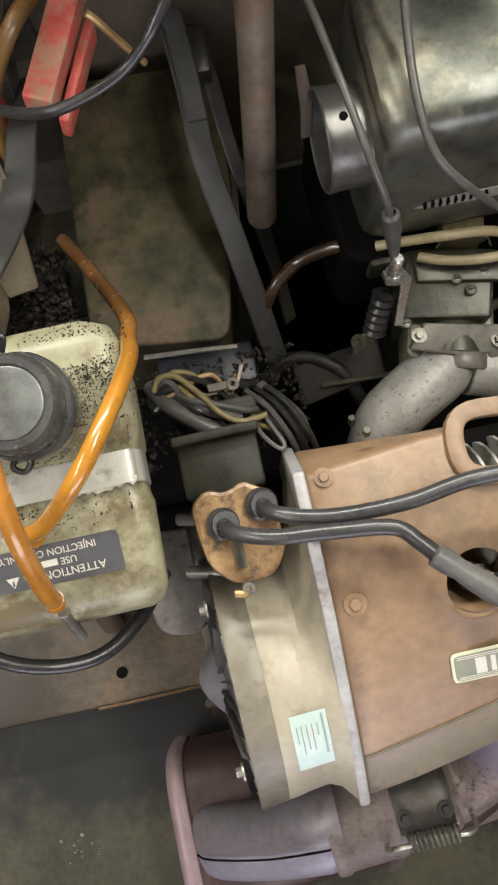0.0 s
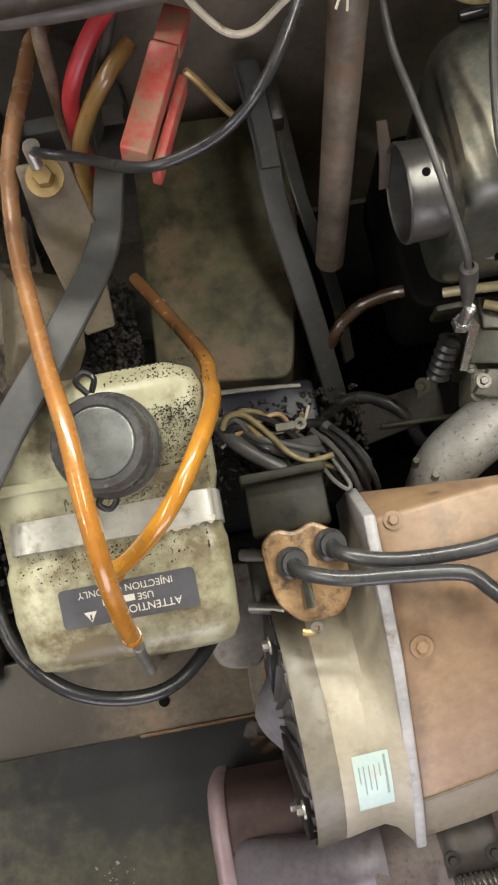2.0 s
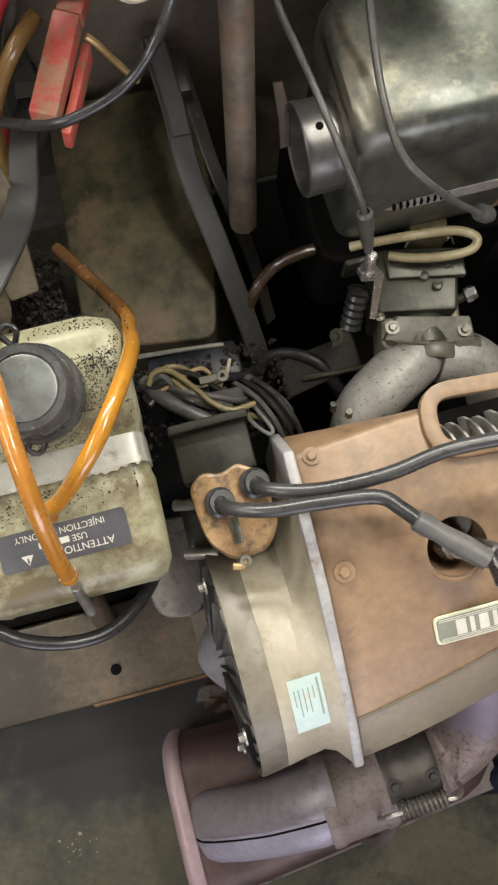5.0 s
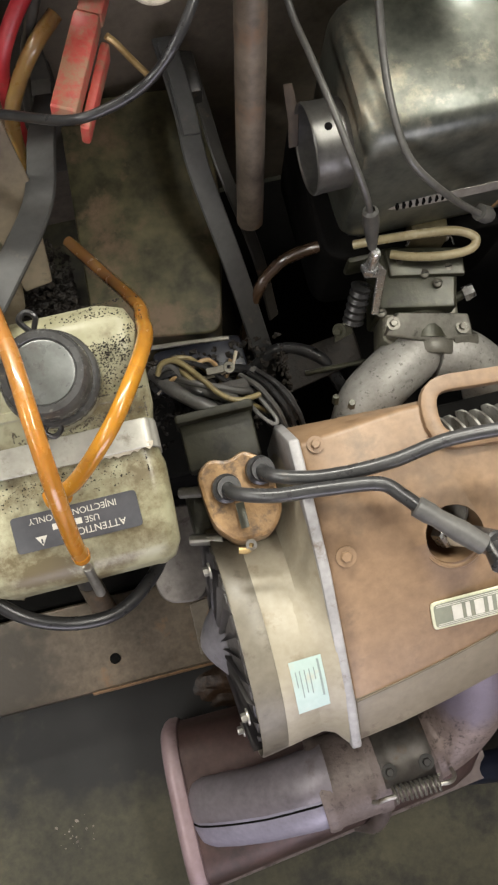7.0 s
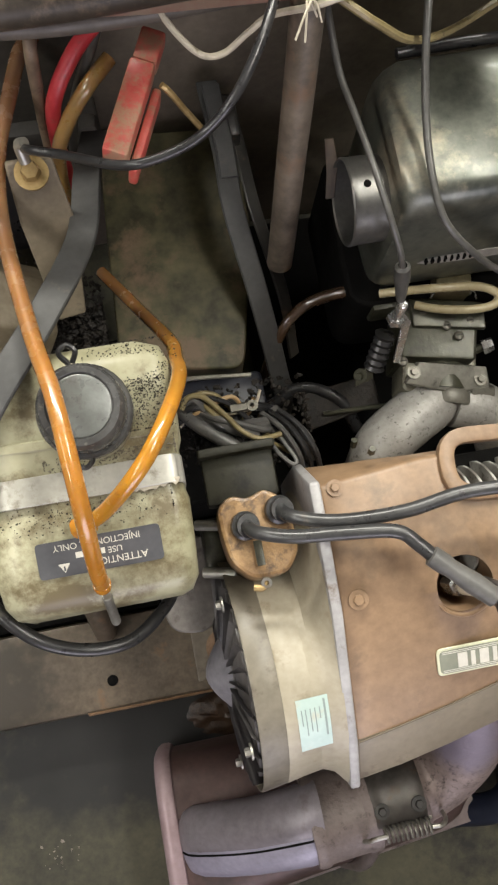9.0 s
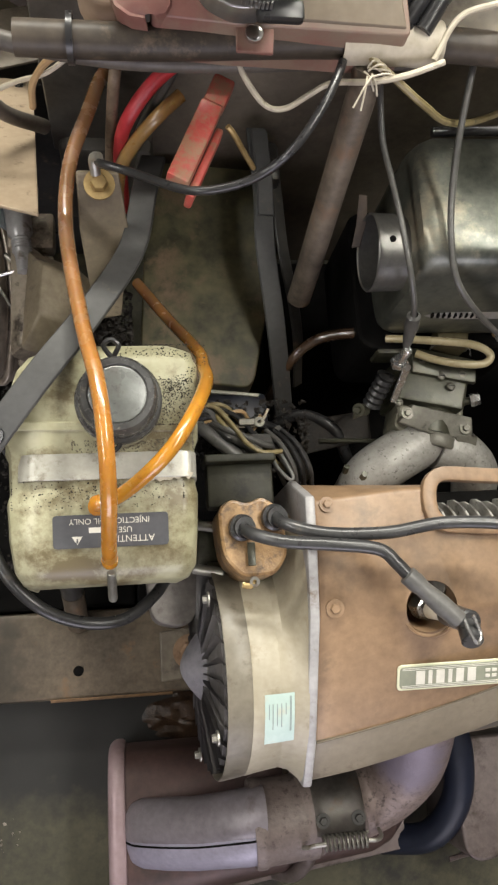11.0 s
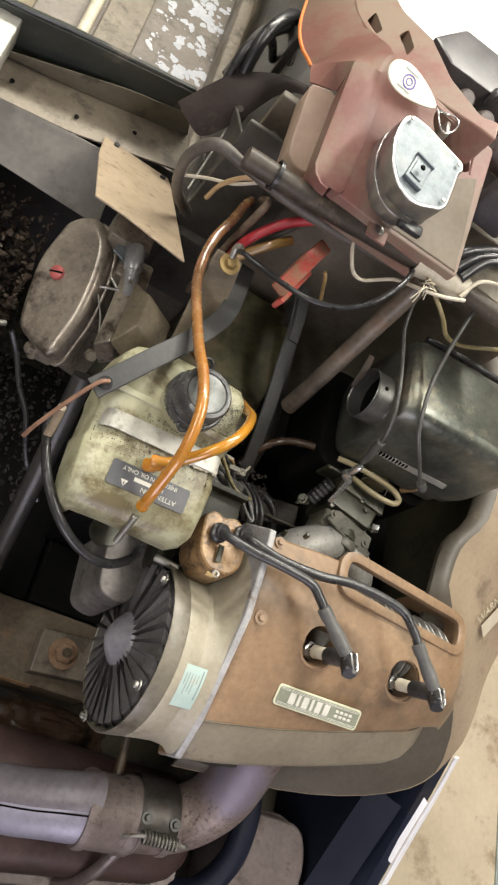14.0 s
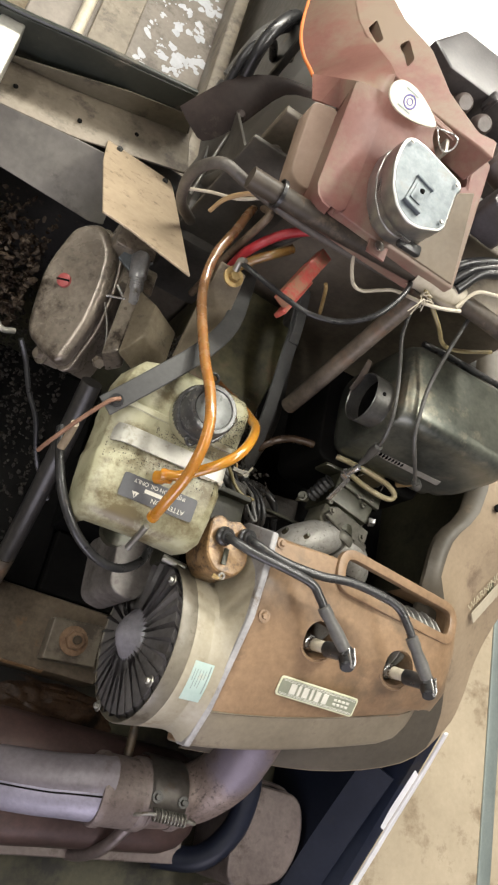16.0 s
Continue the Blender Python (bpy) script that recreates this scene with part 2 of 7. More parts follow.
CONCRETE = surface("tan_garage_concrete", (0.37, 0.305, 0.215), (0.51, 0.43, 0.32), 0.5, 0, 5, 70, 0.1, (0.25, 0.19, 0.125), 0.40, 9)
WALL_PAINT = surface("off_white_wall_board", (0.22, 0.215, 0.205), (0.28, 0.275, 0.26), 0.8, 0, 3, 60, 0.05)
CEILING_PAINT = surface("white_ceiling_board", (0.40, 0.40, 0.385), (0.47, 0.47, 0.455), 0.8, 0, 3, 60, 0.05)
SNOW = surface("packed_snow", (0.36, 0.37, 0.40), (0.52, 0.53, 0.56), 0.55, 0, 30, 160, 0.5)
BOARD = surface("scuffed_running_board", (0.11, 0.093, 0.077), (0.235, 0.205, 0.175), 0.45, 0.15, 10, 140, 0.15, (0.075, 0.062, 0.05), 0.45, 16)
OILY_BLOCK = surface("oily_olive_black_block", (0.007, 0.007, 0.004), (0.030, 0.029, 0.018), 0.5, 0, 30, 200, 0.25, (0.005, 0.004, 0.003), 0.45, 40, gloss=0.3)
# Near black: shade inside holes, slits and wells is put into the colour.
INK_BLACK = surface("cavity_shade_black", (0.002, 0.002, 0.002), (0.007, 0.0065, 0.006), 0.85, 0, 30, 140, 0.2, gloss=0.1)


def amber_material(name, colour, rough, far_end=None, y0=-0.1, y1=0.06):
    m = surface(name, tuple(c * 0.6 for c in colour), colour, rough, 0, 26, 120, 0.03, (0.20, 0.085, 0.03), 0.25, 30, coat=0.8)
    b = m.node_tree.nodes["Principled BSDF"]
    if far_end:
        n, l = m.node_tree.nodes, m.node_tree.links
        old = b.inputs["Base Color"].links[0].from_socket
        xyz = n.new("ShaderNodeSeparateXYZ")
        l.new(n["Texture Coordinate"].outputs["Object"], xyz.inputs[0])
        f = n.new("ShaderNodeMapRange")
        f.inputs["From Min"].default_value, f.inputs["From Max"].default_value = y0, y1
        l.new(xyz.outputs[1], f.inputs["Value"])
        mix = n.new("ShaderNodeMix")
        mix.data_type = "RGBA"
        mix.inputs["B"].default_value = (*far_end, 1)
        l.new(old, mix.inputs["A"])
        l.new(f.outputs[0], mix.inputs["Factor"])
        l.new(mix.outputs["Result"], b.inputs["Base Color"])
    b.inputs["Subsurface Weight"].default_value = 0.25
    b.inputs["Subsurface Radius"].default_value = (0.012, 0.005, 0.001)
    return m


MUFFLER_SKIN = surface("red_brown_muffler_steel", (0.042, 0.025, 0.023), (0.122, 0.074, 0.067), 0.46, 0.3, 10, 140, 0.15, (0.05, 0.036, 0.032), 0.40, 18)


def soft_stain_or_shade(m, centre, size, colour):
    """A soft-edged patch with a mottled outline: a stain, or shade put into the colour."""
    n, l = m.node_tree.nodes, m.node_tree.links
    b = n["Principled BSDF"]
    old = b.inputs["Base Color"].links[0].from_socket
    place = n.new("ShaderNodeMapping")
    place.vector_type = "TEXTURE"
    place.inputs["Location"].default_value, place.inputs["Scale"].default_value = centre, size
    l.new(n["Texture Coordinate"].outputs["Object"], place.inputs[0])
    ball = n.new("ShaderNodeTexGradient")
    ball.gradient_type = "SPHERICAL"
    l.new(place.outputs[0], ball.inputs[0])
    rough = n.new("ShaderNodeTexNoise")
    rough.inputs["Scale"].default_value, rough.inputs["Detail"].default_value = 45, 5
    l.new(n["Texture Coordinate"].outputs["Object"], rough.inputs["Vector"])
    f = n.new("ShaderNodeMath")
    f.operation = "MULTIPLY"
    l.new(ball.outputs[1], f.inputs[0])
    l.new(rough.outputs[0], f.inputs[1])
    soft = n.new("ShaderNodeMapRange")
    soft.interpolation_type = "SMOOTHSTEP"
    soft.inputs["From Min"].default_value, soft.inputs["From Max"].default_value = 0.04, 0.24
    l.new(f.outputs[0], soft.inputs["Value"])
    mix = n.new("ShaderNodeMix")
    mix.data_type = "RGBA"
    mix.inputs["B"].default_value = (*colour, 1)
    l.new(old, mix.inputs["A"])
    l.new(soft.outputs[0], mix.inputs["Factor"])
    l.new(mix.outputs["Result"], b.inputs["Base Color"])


BEAM = surface("rusty_brown_beam_steel", (0.042, 0.033, 0.023), (0.190, 0.147, 0.103), 0.42, 0.1, 10, 160, 0.3, (0.19, 0.112, 0.06), 0.28, 22)
# Shade on the left of the beam, put into its colour.
soft_stain_or_shade(BEAM, (-0.11, -0.01, 0.075), (0.20, 0.15, 0.16), (0.040, 0.032, 0.022))
# Painted shade on the pan floor beside the beam.
soft_stain_or_shade(PAN_DARK, (-0.15, -0.04, 0.055), (0.28, 0.13, 0.12), (0.005, 0.0045, 0.004))
# Lighter tan patch towards the right of the pan floor.
soft_stain_or_shade(PAN_DARK, (0.16, -0.46, 0.31), (0.26, 0.20, 0.10), (0.115, 0.095, 0.066))
MANIFOLD_HOT = surface("violet_scaly_manifold", (0.095, 0.070, 0.061), (0.27, 0.21, 0.19), 0.52, 0.3, 22, 200, 0.8, (0.055, 0.04, 0.033), 0.46, 150)
soft_stain_or_shade(MANIFOLD_HOT, (0.020, 0.040, 0.15), (0.045, 0.06, 0.07), (0.165, 0.140, 0.175))
AMBER = amber_material("amber_fuel_hose", (0.60, 0.25, 0.025), 0.22)
AMBER_DULL = amber_material("dull_olive_amber_hose", (0.40, 0.24, 0.08), 0.3)
WEATHERED = surface("weathered_brown_hose", (0.085, 0.058, 0.038), (0.27, 0.20, 0.14), 0.45, 0, 40, 200, 0.1, (0.045, 0.03, 0.02), 0.35, 60)
AMBER_FADE = amber_material("amber_fuel_hose_browned_at_one_end", (0.55, 0.23, 0.03), 0.26, (0.25, 0.13, 0.065), -0.16, 0.04)
AMBER_LOOP = amber_material("amber_fuel_hose_browned_at_the_tail", (0.54, 0.24, 0.022), 0.24, (0.20, 0.10, 0.04), -0.06, 0.05)


# ---- building helpers ----
BASES = {}


def thing(name, base, label, category, group="", kind=""):
    ob = new(name)
    ob.empty_display_size = 0.02
    ob.location = base
    BASES[ob] = Vector(base)
    return tagged(ob, label, category, group, kind)


def mesh_of(name, bm, material, smooth=True, angle=38):
    for e in bm.edges:
        e.smooth = len(e.link_faces) != 2 or e.calc_face_angle(0) < radians(angle)
        if e.smooth and len(e.link_faces) == 2 and e.calc_face_angle(0) > radians(9):
            a, b = sorted(f.calc_area() for f in e.link_faces)
            e.smooth = b < 25 * a
    for f in bm.faces:
        f.smooth = smooth
    me = bpy.data.meshes.new(name)
    bm.to_mesh(me)
    bm.free()
    me.materials.append(material)
    return me


def part(name, bm, material, parent, label="", smooth=True):
    base = BASES[parent]
    bmesh.ops.translate(bm, verts=bm.verts, vec=-base)
    ob = new(name, mesh_of(name, bm, material, smooth))
    ob.parent = parent
    BASES[ob] = base
    return tagged(ob, label)


def solo(name, bm, material, label, category, group="", kind="", base=None, smooth=True):
    if base is None:
        lo = [min(v.co[i] for v in bm.verts) for i in range(3)]
        hi = [max(v.co[i] for v in bm.verts) for i in range(3)]
        base = ((lo[0] + hi[0]) / 2, (lo[1] + hi[1]) / 2, lo[2])
    bmesh.ops.translate(bm, verts=bm.verts, vec=-Vector(base))
    ob = new(name, mesh_of(name, bm, material, smooth))
    ob.location = base
    BASES[ob] = Vector(base)
    return tagged(ob, label, category, group, kind)


def bevel(bm, width, segments=2, angle=30):
    edges = [e for e in bm.edges if len(e.link_faces) == 2 and e.calc_face_angle(0) > radians(angle)]
    if edges and width:
        bmesh.ops.bevel(bm, geom=edges, offset=width, segments=segments, profile=0.5, affect="EDGES", clamp_overlap=True)
    return bm


def box(lo, hi, r=0.002, seg=2, m=None):
    bm = bmesh.new()
    bmesh.ops.create_cube(bm, size=1)
    lo, hi = Vector(lo), Vector(hi)
    for v in bm.verts:
        v.co = Vector([lo[i] + (v.co[i] + 0.5) * (hi[i] - lo[i]) for i in range(3)])
    bevel(bm, r, seg)
    if m:
        bm.transform(m)
    return bm


def turned(profile, origin, axis, seg=32):
    """A lathed form: profile of (distance along the axis, radius)."""
    bm = bmesh.new()
    axis = Vector(axis).normalized()
    q = axis.to_track_quat("Z", "Y").to_matrix()
    rings = []
    for d, r in profile:
        if r < 1e-5:
            rings.append([bm.verts.new(Vector(origin) + q @ Vector((0, 0, d)))])
        else:
            rings.append([bm.verts.new(Vector(origin) + q @ Vector((r * math.cos(2 * math.pi * k / seg), r * math.sin(2 * math.pi * k / seg), d))) for k in range(seg)])
    for a, b in zip(rings, rings[1:]):
        for k in range(seg):
            k2 = (k + 1) % seg
            if len(a) == 1 and len(b) > 1:
                bm.faces.new((a[0], b[k2], b[k]))
            elif len(b) == 1 and len(a) > 1:
                bm.faces.new((a[k], a[k2], b[0]))
            elif len(a) > 1:
                bm.faces.new((a[k], a[k2], b[k2], b[k]))
    bmesh.ops.recalc_face_normals(bm, faces=bm.faces)
    return bm


def rod(a, b, r, seg=16, r2=None, edge=0.0):
    a, b = Vector(a), Vector(b)
    n = (b - a).length
    r2 = r if r2 is None else r2
    e = edge or min(r, r2) * 0.18
    return turned([(0, 0), (0, r - e), (e, r), (n - e, r2), (n, r2 - e), (n, 0)], a, b - a, seg)


def curve_points(points, steps=7):
    p = [Vector(q) for q in points]
    p = [2 * p[0] - p[1]] + p + [2 * p[-1] - p[-2]]
    out = []
    for i in range(1, len(p) - 2):
        for k in range(steps):
            t = k / steps
            out.append(0.5 * (2 * p[i] + (p[i + 1] - p[i - 1]) * t + (2 * p[i - 1] - 5 * p[i] + 4 * p[i + 1] - p[i + 2]) * t * t
                              + (3 * p[i] - p[i - 1] - 3 * p[i + 1] + p[i + 2]) * t ** 3))
    out.append(p[-2])
    return out


def swept(points, section, up=None, steps=7, closed_ends=True):
    """A section (list of 2D points) swept along a smooth line. up: the way the section's second axis keeps to."""
    line = curve_points(points, steps) if steps else [Vector(p) for p in points]
    bm = bmesh.new()
    rings, side = [], None
    for i, c in enumerate(line):
        d = (line[min(i + 1, len(line) - 1)] - line[max(i - 1, 0)]).normalized()
        if up is not None:
            u = Vector(up)
            s = d.cross(u).normalized()
        else:
            if side is None:
                side = d.orthogonal().normalized()
            s = (side - d * side.dot(d)).normalized()
        side = s
        u = s.cross(d).normalized()
        rings.append([bm.verts.new(c + s * x + u * y) for x, y in section])
    n = len(section)
    for a, b in zip(rings, rings[1:]):
        for k in range(n):
            bm.faces.new((a[k], a[(k + 1) % n], b[(k + 1) % n], b[k]))
    if closed_ends:
        bm.faces.new(rings[0])
        bm.faces.new(rings[-1][::-1])
    bmesh.ops.recalc_face_normals(bm, faces=bm.faces)
    return bm


def circle(r, seg=12):
    return [(r * math.cos(2 * math.pi * k / seg), r * math.sin(2 * math.pi * k / seg)) for k in range(seg)]


def tube(points, r, seg=12, steps=7):
    return swept(points, circle(r, seg), None, steps)


def open_tube(points, r, wall, seg=14, steps=7):
    """A hose with a bore that shows at its end."""
    bm = swept(points, circle(r, seg), None, steps, False)
    inner = swept(points, circle(r - wall, seg), None, steps, False)
    for f in inner.faces:
        f.normal_flip()
    me = bpy.data.meshes.new("bore")
    inner.to_mesh(me)
    inner.free()
    bm.from_mesh(me)
    bpy.data.meshes.remove(me)
    bm.verts.ensure_lookup_table()
    half = len(bm.verts) // 2
    for base in (0, half - seg):
        for k in range(seg):
            k2 = (k + 1) % seg
            bm.faces.new((bm.verts[base + k], bm.verts[base + k2], bm.verts[half + base + k2], bm.verts[half + base + k]))
    bmesh.ops.recalc_face_normals(bm, faces=bm.faces)
    return bm


def strap(points, width, thick, up, steps=7):
    w, t = width / 2, thick / 2
    e = min(t * 0.8, 0.001)
    sec = [(-w + e, -t), (w - e, -t), (w, -t + e), (w, t - e), (w - e, t), (-w + e, t), (-w, t - e), (-w, -t + e)]
    return swept(points, sec, up, steps)


def slab(corners, thick, r=0.001, seg=2):
    """A plate on a polygon of corners, its thickness going down from it along its normal."""
    bm = bmesh.new()
    f = bm.faces.new([bm.verts.new(Vector(c)) for c in corners])
    f.normal_update()
    n = f.normal.copy()
    if n.z < 0:
        n = -n
    got = bmesh.ops.extrude_face_region(bm, geom=[f])
    low = [v for v in got["geom"] if isinstance(v, bmesh.types.BMVert)]
    bmesh.ops.translate(bm, verts=low, vec=-n * thick)
    bmesh.ops.recalc_face_normals(bm, faces=bm.faces)
    bevel(bm, r, seg)
    return bm


def prism(outline, lo, hi, r=0.0, seg=2):
    """An upright body on an outline of (x, y); lo and hi are heights or functions of (x, y)."""
    bm = bmesh.new()
    lof = lo if callable(lo) else (lambda x, y: lo)
    hif = hi if callable(hi) else (lambda x, y: hi)
    a = [bm.verts.new((x, y, lof(x, y))) for x, y in outline]
    b = [bm.verts.new((x, y, hif(x, y))) for x, y in outline]
    n = len(outline)
    bm.faces.new(a[::-1])
    bm.faces.new(b)
    for k in range(n):
        bm.faces.new((a[k], a[(k + 1) % n], b[(k + 1) % n], b[k]))
    bmesh.ops.recalc_face_normals(bm, faces=bm.faces)
    bevel(bm, r, seg, 20)
    return bm


def rounded(outline, r, steps=5):
    """Rounds the corners of a 2D outline."""
    out, n = [], len(outline)
    for i in range(n):
        p, q, s = (Vector(outline[k % n]) for k in (i - 1, i, i + 1))
        ra = min(r, (p - q).length * 0.45, (s - q).length * 0.45)
        a, b = q + (p - q).normalized() * ra, q + (s - q).normalized() * ra
        for k in range(steps + 1):
            t = k / steps
            out.append(tuple((1 - t) ** 2 * a + 2 * t * (1 - t) * q + t * t * b))
    return out


def joined(*bms):
    bm = bms[0]
    for other in bms[1:]:
        me = bpy.data.meshes.new("piece")
        other.to_mesh(me)
        other.free()
        bm.from_mesh(me)
        bpy.data.meshes.remove(me)
    return bm


def cut(bm, cutters):
    """Takes the closed cutters out of a closed form."""
    me = bpy.data.meshes.new("blank")
    bm.to_mesh(me)
    bm.free()
    ob = new("blank", me)
    tools = []
    for c in cutters:
        m2 = bpy.data.meshes.new("cutter")
        c.to_mesh(m2)
        c.free()
        t = new("cutter", m2)
        tools.append(t)
        mod = ob.modifiers.new("cut", "BOOLEAN")
        mod.operation, mod.solver, mod.object = "DIFFERENCE", "EXACT", t
    dg = bpy.context.evaluated_depsgraph_get()
    dg.update()
    res = bpy.data.meshes.new_from_object(ob.evaluated_get(dg))
    out = bmesh.new()
    out.from_mesh(res)
    for o in (ob, *tools):
        d = o.data
        bpy.data.objects.remove(o)
        bpy.data.meshes.remove(d)
    bpy.data.meshes.remove(res)
    return out


def bolt(at, axis, r=0.005, h=0.004, washer=True):
    at, axis = Vector(at), Vector(axis).normalized()
    bm = turned([(0, 0), (0, r * 1.75), (h * 0.3, r * 1.75), (h * 0.3, 0)], at, axis, 20) if washer else None
    head = turned([(h * 0.2, 0), (h * 0.2, r), (h * 0.9, r), (h * 1.1, r * 0.85), (h * 1.1, 0)], at, axis, 6)
    return joined(bm, head) if bm else head


def lettering(text, size, m, material, parent, label="", depth=0.0002):
    cu = bpy.data.curves.new("lettering", "FONT")
    cu.body, cu.size, cu.extrude, cu.align_x, cu.align_y = text, size, depth, "CENTER", "CENTER"
    ob = new("lettering", cu)
    dg = bpy.context.evaluated_depsgraph_get()
    me = bpy.data.meshes.new_from_object(ob.evaluated_get(dg))
    bpy.data.objects.remove(ob)
    bm = bmesh.new()
    bm.from_mesh(me)
    bpy.data.meshes.remove(me)
    bm.transform(m)
    return part("lettering", bm, material, parent, label, smooth=False)


def clod_mesh(name, places, material):
    """Many small uneven clods as one mesh; places: centre, three half sizes and a turn each."""
    bm = bmesh.new()
    bmesh.ops.create_icosphere(bm, subdivisions=1, radius=1)
    bm.verts.index_update()
    ball = np.array([v.co[:] for v in bm.verts])
    tris = np.array([[v.index for v in f.verts] for f in bm.faces])
    bm.free()
    vs, fs = [], []
    for k, (c, s, turn) in enumerate(places):
        shape = ball * np.array(s) * np.random.RandomState(k).uniform(0.45, 1.35, (len(ball), 1))
        vs.append(shape @ np.array(turn).T + np.array(c))
        fs.append(tris + k * len(ball))
    me = bpy.data.meshes.new(name)
    me.from_pydata(np.concatenate(vs).tolist(), [], np.concatenate(fs).tolist())
    me.polygons.foreach_set("use_smooth", [False] * len(me.polygons))
    me.materials.append(material)
    return me


def lumps(name, centre, size, count, r, material, label, seed, kind="stuff", flat=0.6):
    """A heap of small uneven clods, one sheet of stuff."""
    rng = random.Random(seed)
    places = []
    for _ in range(count):
        c = [max(-0.5, min(0.5, rng.gauss(0, 0.28))) * size[i] for i in range(3)]
        k = r * rng.uniform(0.3, 1.2)
        s = (k * rng.uniform(0.7, 1.6), k * rng.uniform(0.7, 1.6), k * flat * rng.uniform(0.6, 1.3))
        places.append((c, s, Euler((rng.uniform(-0.5, 0.5), rng.uniform(-0.5, 0.5), rng.uniform(0, 6))).to_matrix()))
    ob = new(name, clod_mesh(name, places, material))
    ob.location = centre
    return tagged(ob, label, "dirt", "", kind)


def smooth_line(points, steps):
    """Points evenly spaced in parameter on a smooth curve through the given ones."""
    p = [Vector(q) for q in points]
    line = []
    for s in range(steps + 1):
        v = s / steps * (len(p) - 1)
        k = min(int(v), len(p) - 2)
        f = v - k
        a, c, d, e = p[max(k - 1, 0)], p[k], p[k + 1], p[min(k + 2, len(p) - 1)]
        line.append(0.5 * (2 * c + (d - a) * f + (2 * a - 5 * c + 4 * d - e) * f * f + (3 * c - a - 3 * d + e) * f ** 3))
    return line


# ---- the garage ----
def room():
    fl = box((-4, -4, -0.1), (4, 5, 0), 0)
    solo("floor", fl, CONCRETE, "tan concrete garage floor with oil stains", "floor", "", "structure", (0, 0, 0))
    for nm, lo, hi in (("wall_north", (-4, 5, 0), (4, 5.12, 2.7)), ("wall_south", (-4, -4.12, 0), (4, -4, 2.7)),
                       ("wall_east", (4, -4.12, 0), (4.12, 5.12, 2.7)), ("wall_west", (-4.12, -4.12, 0), (-4, 5.12, 2.7))):
        solo(nm, box(lo, hi, 0), WALL_PAINT, "plain off-white garage wall", "wall", "", "structure")
    solo("ceiling", box((-4.12, -4.12, 2.7), (4.12, 5.12, 2.8), 0), CEILING_PAINT, "plain off-white garage ceiling", "ceiling", "", "structure")


room()


# ---- belly pan and frame ----
def belly_pan():
    pan = thing("belly_pan", (0, -0.1, 0.25), "dusty tan snowmobile belly pan, dark and oily inside", "belly pan")
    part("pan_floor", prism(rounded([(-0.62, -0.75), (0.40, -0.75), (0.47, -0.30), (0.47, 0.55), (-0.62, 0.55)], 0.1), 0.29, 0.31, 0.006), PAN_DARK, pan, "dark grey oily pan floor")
    inner = [(0.325, 0.50, 0.765), (0.345, 0.235, 0.748), (0.302, 0.150, 0.742), (0.293, 0.085, 0.735), (0.315, 0.030, 0.690), (0.335, -0.04, 0.625), (0.305, -0.100, 0.585), (0.20, -0.130, 0.565), (0.10, -0.145, 0.56)]
    outer = [(0.60, 0.50, 0.765), (0.53, 0.235, 0.735), (0.492, 0.110, 0.668), (0.478, 0.045, 0.640), (0.482, -0.010, 0.615), (0.478, -0.055, 0.590), (0.440, -0.110, 0.550), (0.30, -0.150, 0.535), (0.10, -0.165, 0.54)]
    ins, outs = curve_points(inner, 4), curve_points(outer, 4)

    def strip(lo, hi):
        bm = bmesh.new()
        rows = []
        for a, b in zip(ins, outs):
            w = 0.10 + 0.90 * max(0.0, min(1.0, (0.075 - (a.y + b.y) / 2) / 0.15)) ** 0.8
            u0, u1 = lo(w), hi(w)
            n = Vector((0, 0, 0.004))

            def at(u):
                return a.lerp(b, u) + n * (1 + 2.4 * math.sin(math.pi * min(1, u * 1.2)) ** 0.5 * (1 - u * 0.5)) - Vector((0, 0, 0.012 * max(0, 1 - u / max(w, 0.01)) ** 2))
            pts = [at(u0 + (u1 - u0) * k / 4) for k in range(5)]
            rows.append([bm.verts.new(p) for p in pts] + [bm.verts.new(p - n * 1.6) for p in reversed(pts)])
        for p, q in zip(rows, rows[1:]):
            for k in range(10):
                bm.faces.new((p[k], p[(k + 1) % 10], q[(k + 1) % 10], q[k]))
        bm.faces.new(rows[0])
        bm.faces.new(rows[-1][::-1])
        bmesh.ops.recalc_face_normals(bm, faces=bm.faces)
        return bm
    part("side_deck", strip(lambda w: min(w, 0.985), lambda w: 1.0), PAN, pan, "dusty tan moulded side deck")
    # Engine side of the deck, coloured darker and greyer.
    part("apron", strip(lambda w: 0.0, lambda w: min(w, 0.985)), APRON, pan, "darker grey apron beside the engine")
    for at in ((0.383, 0.215, 0.758), (0.447, -0.045, 0.602), (0.40, 0.33, 0.765)):
        part("hole", turned([(0, 0), (0, 0.0045), (0.002, 0.0045), (0.002, 0.0055), (-0.002, 0.0055), (-0.002, 0)], at, (-0.2, -0.1, 1), 16), INK_BLACK, pan, "small dark drilled hole")
    # outer navy side with its white rim
    side_top = [(0.482, -0.058, 0.585), (0.487, -0.12, 0.535), (0.487, -0.22, 0.46), (0.470, -0.36, 0.385), (0.43, -0.60, 0.33)]
    bm = bmesh.new()
    prev = None
    for x, y, z in curve_points(side_top, 4):
        ring = [bm.verts.new(v) for v in ((x, y, z), (x - 0.02, y, z + 0.002), (x - 0.10, y + 0.01, 0.305), (x - 0.08, y, 0.295))]
        if prev:
            for k in range(4):
                bm.faces.new((prev[k], prev[(k + 1) % 4], ring[(k + 1) % 4], ring[k]))
        prev = ring
    bmesh.ops.recalc_face_normals(bm, faces=bm.faces)
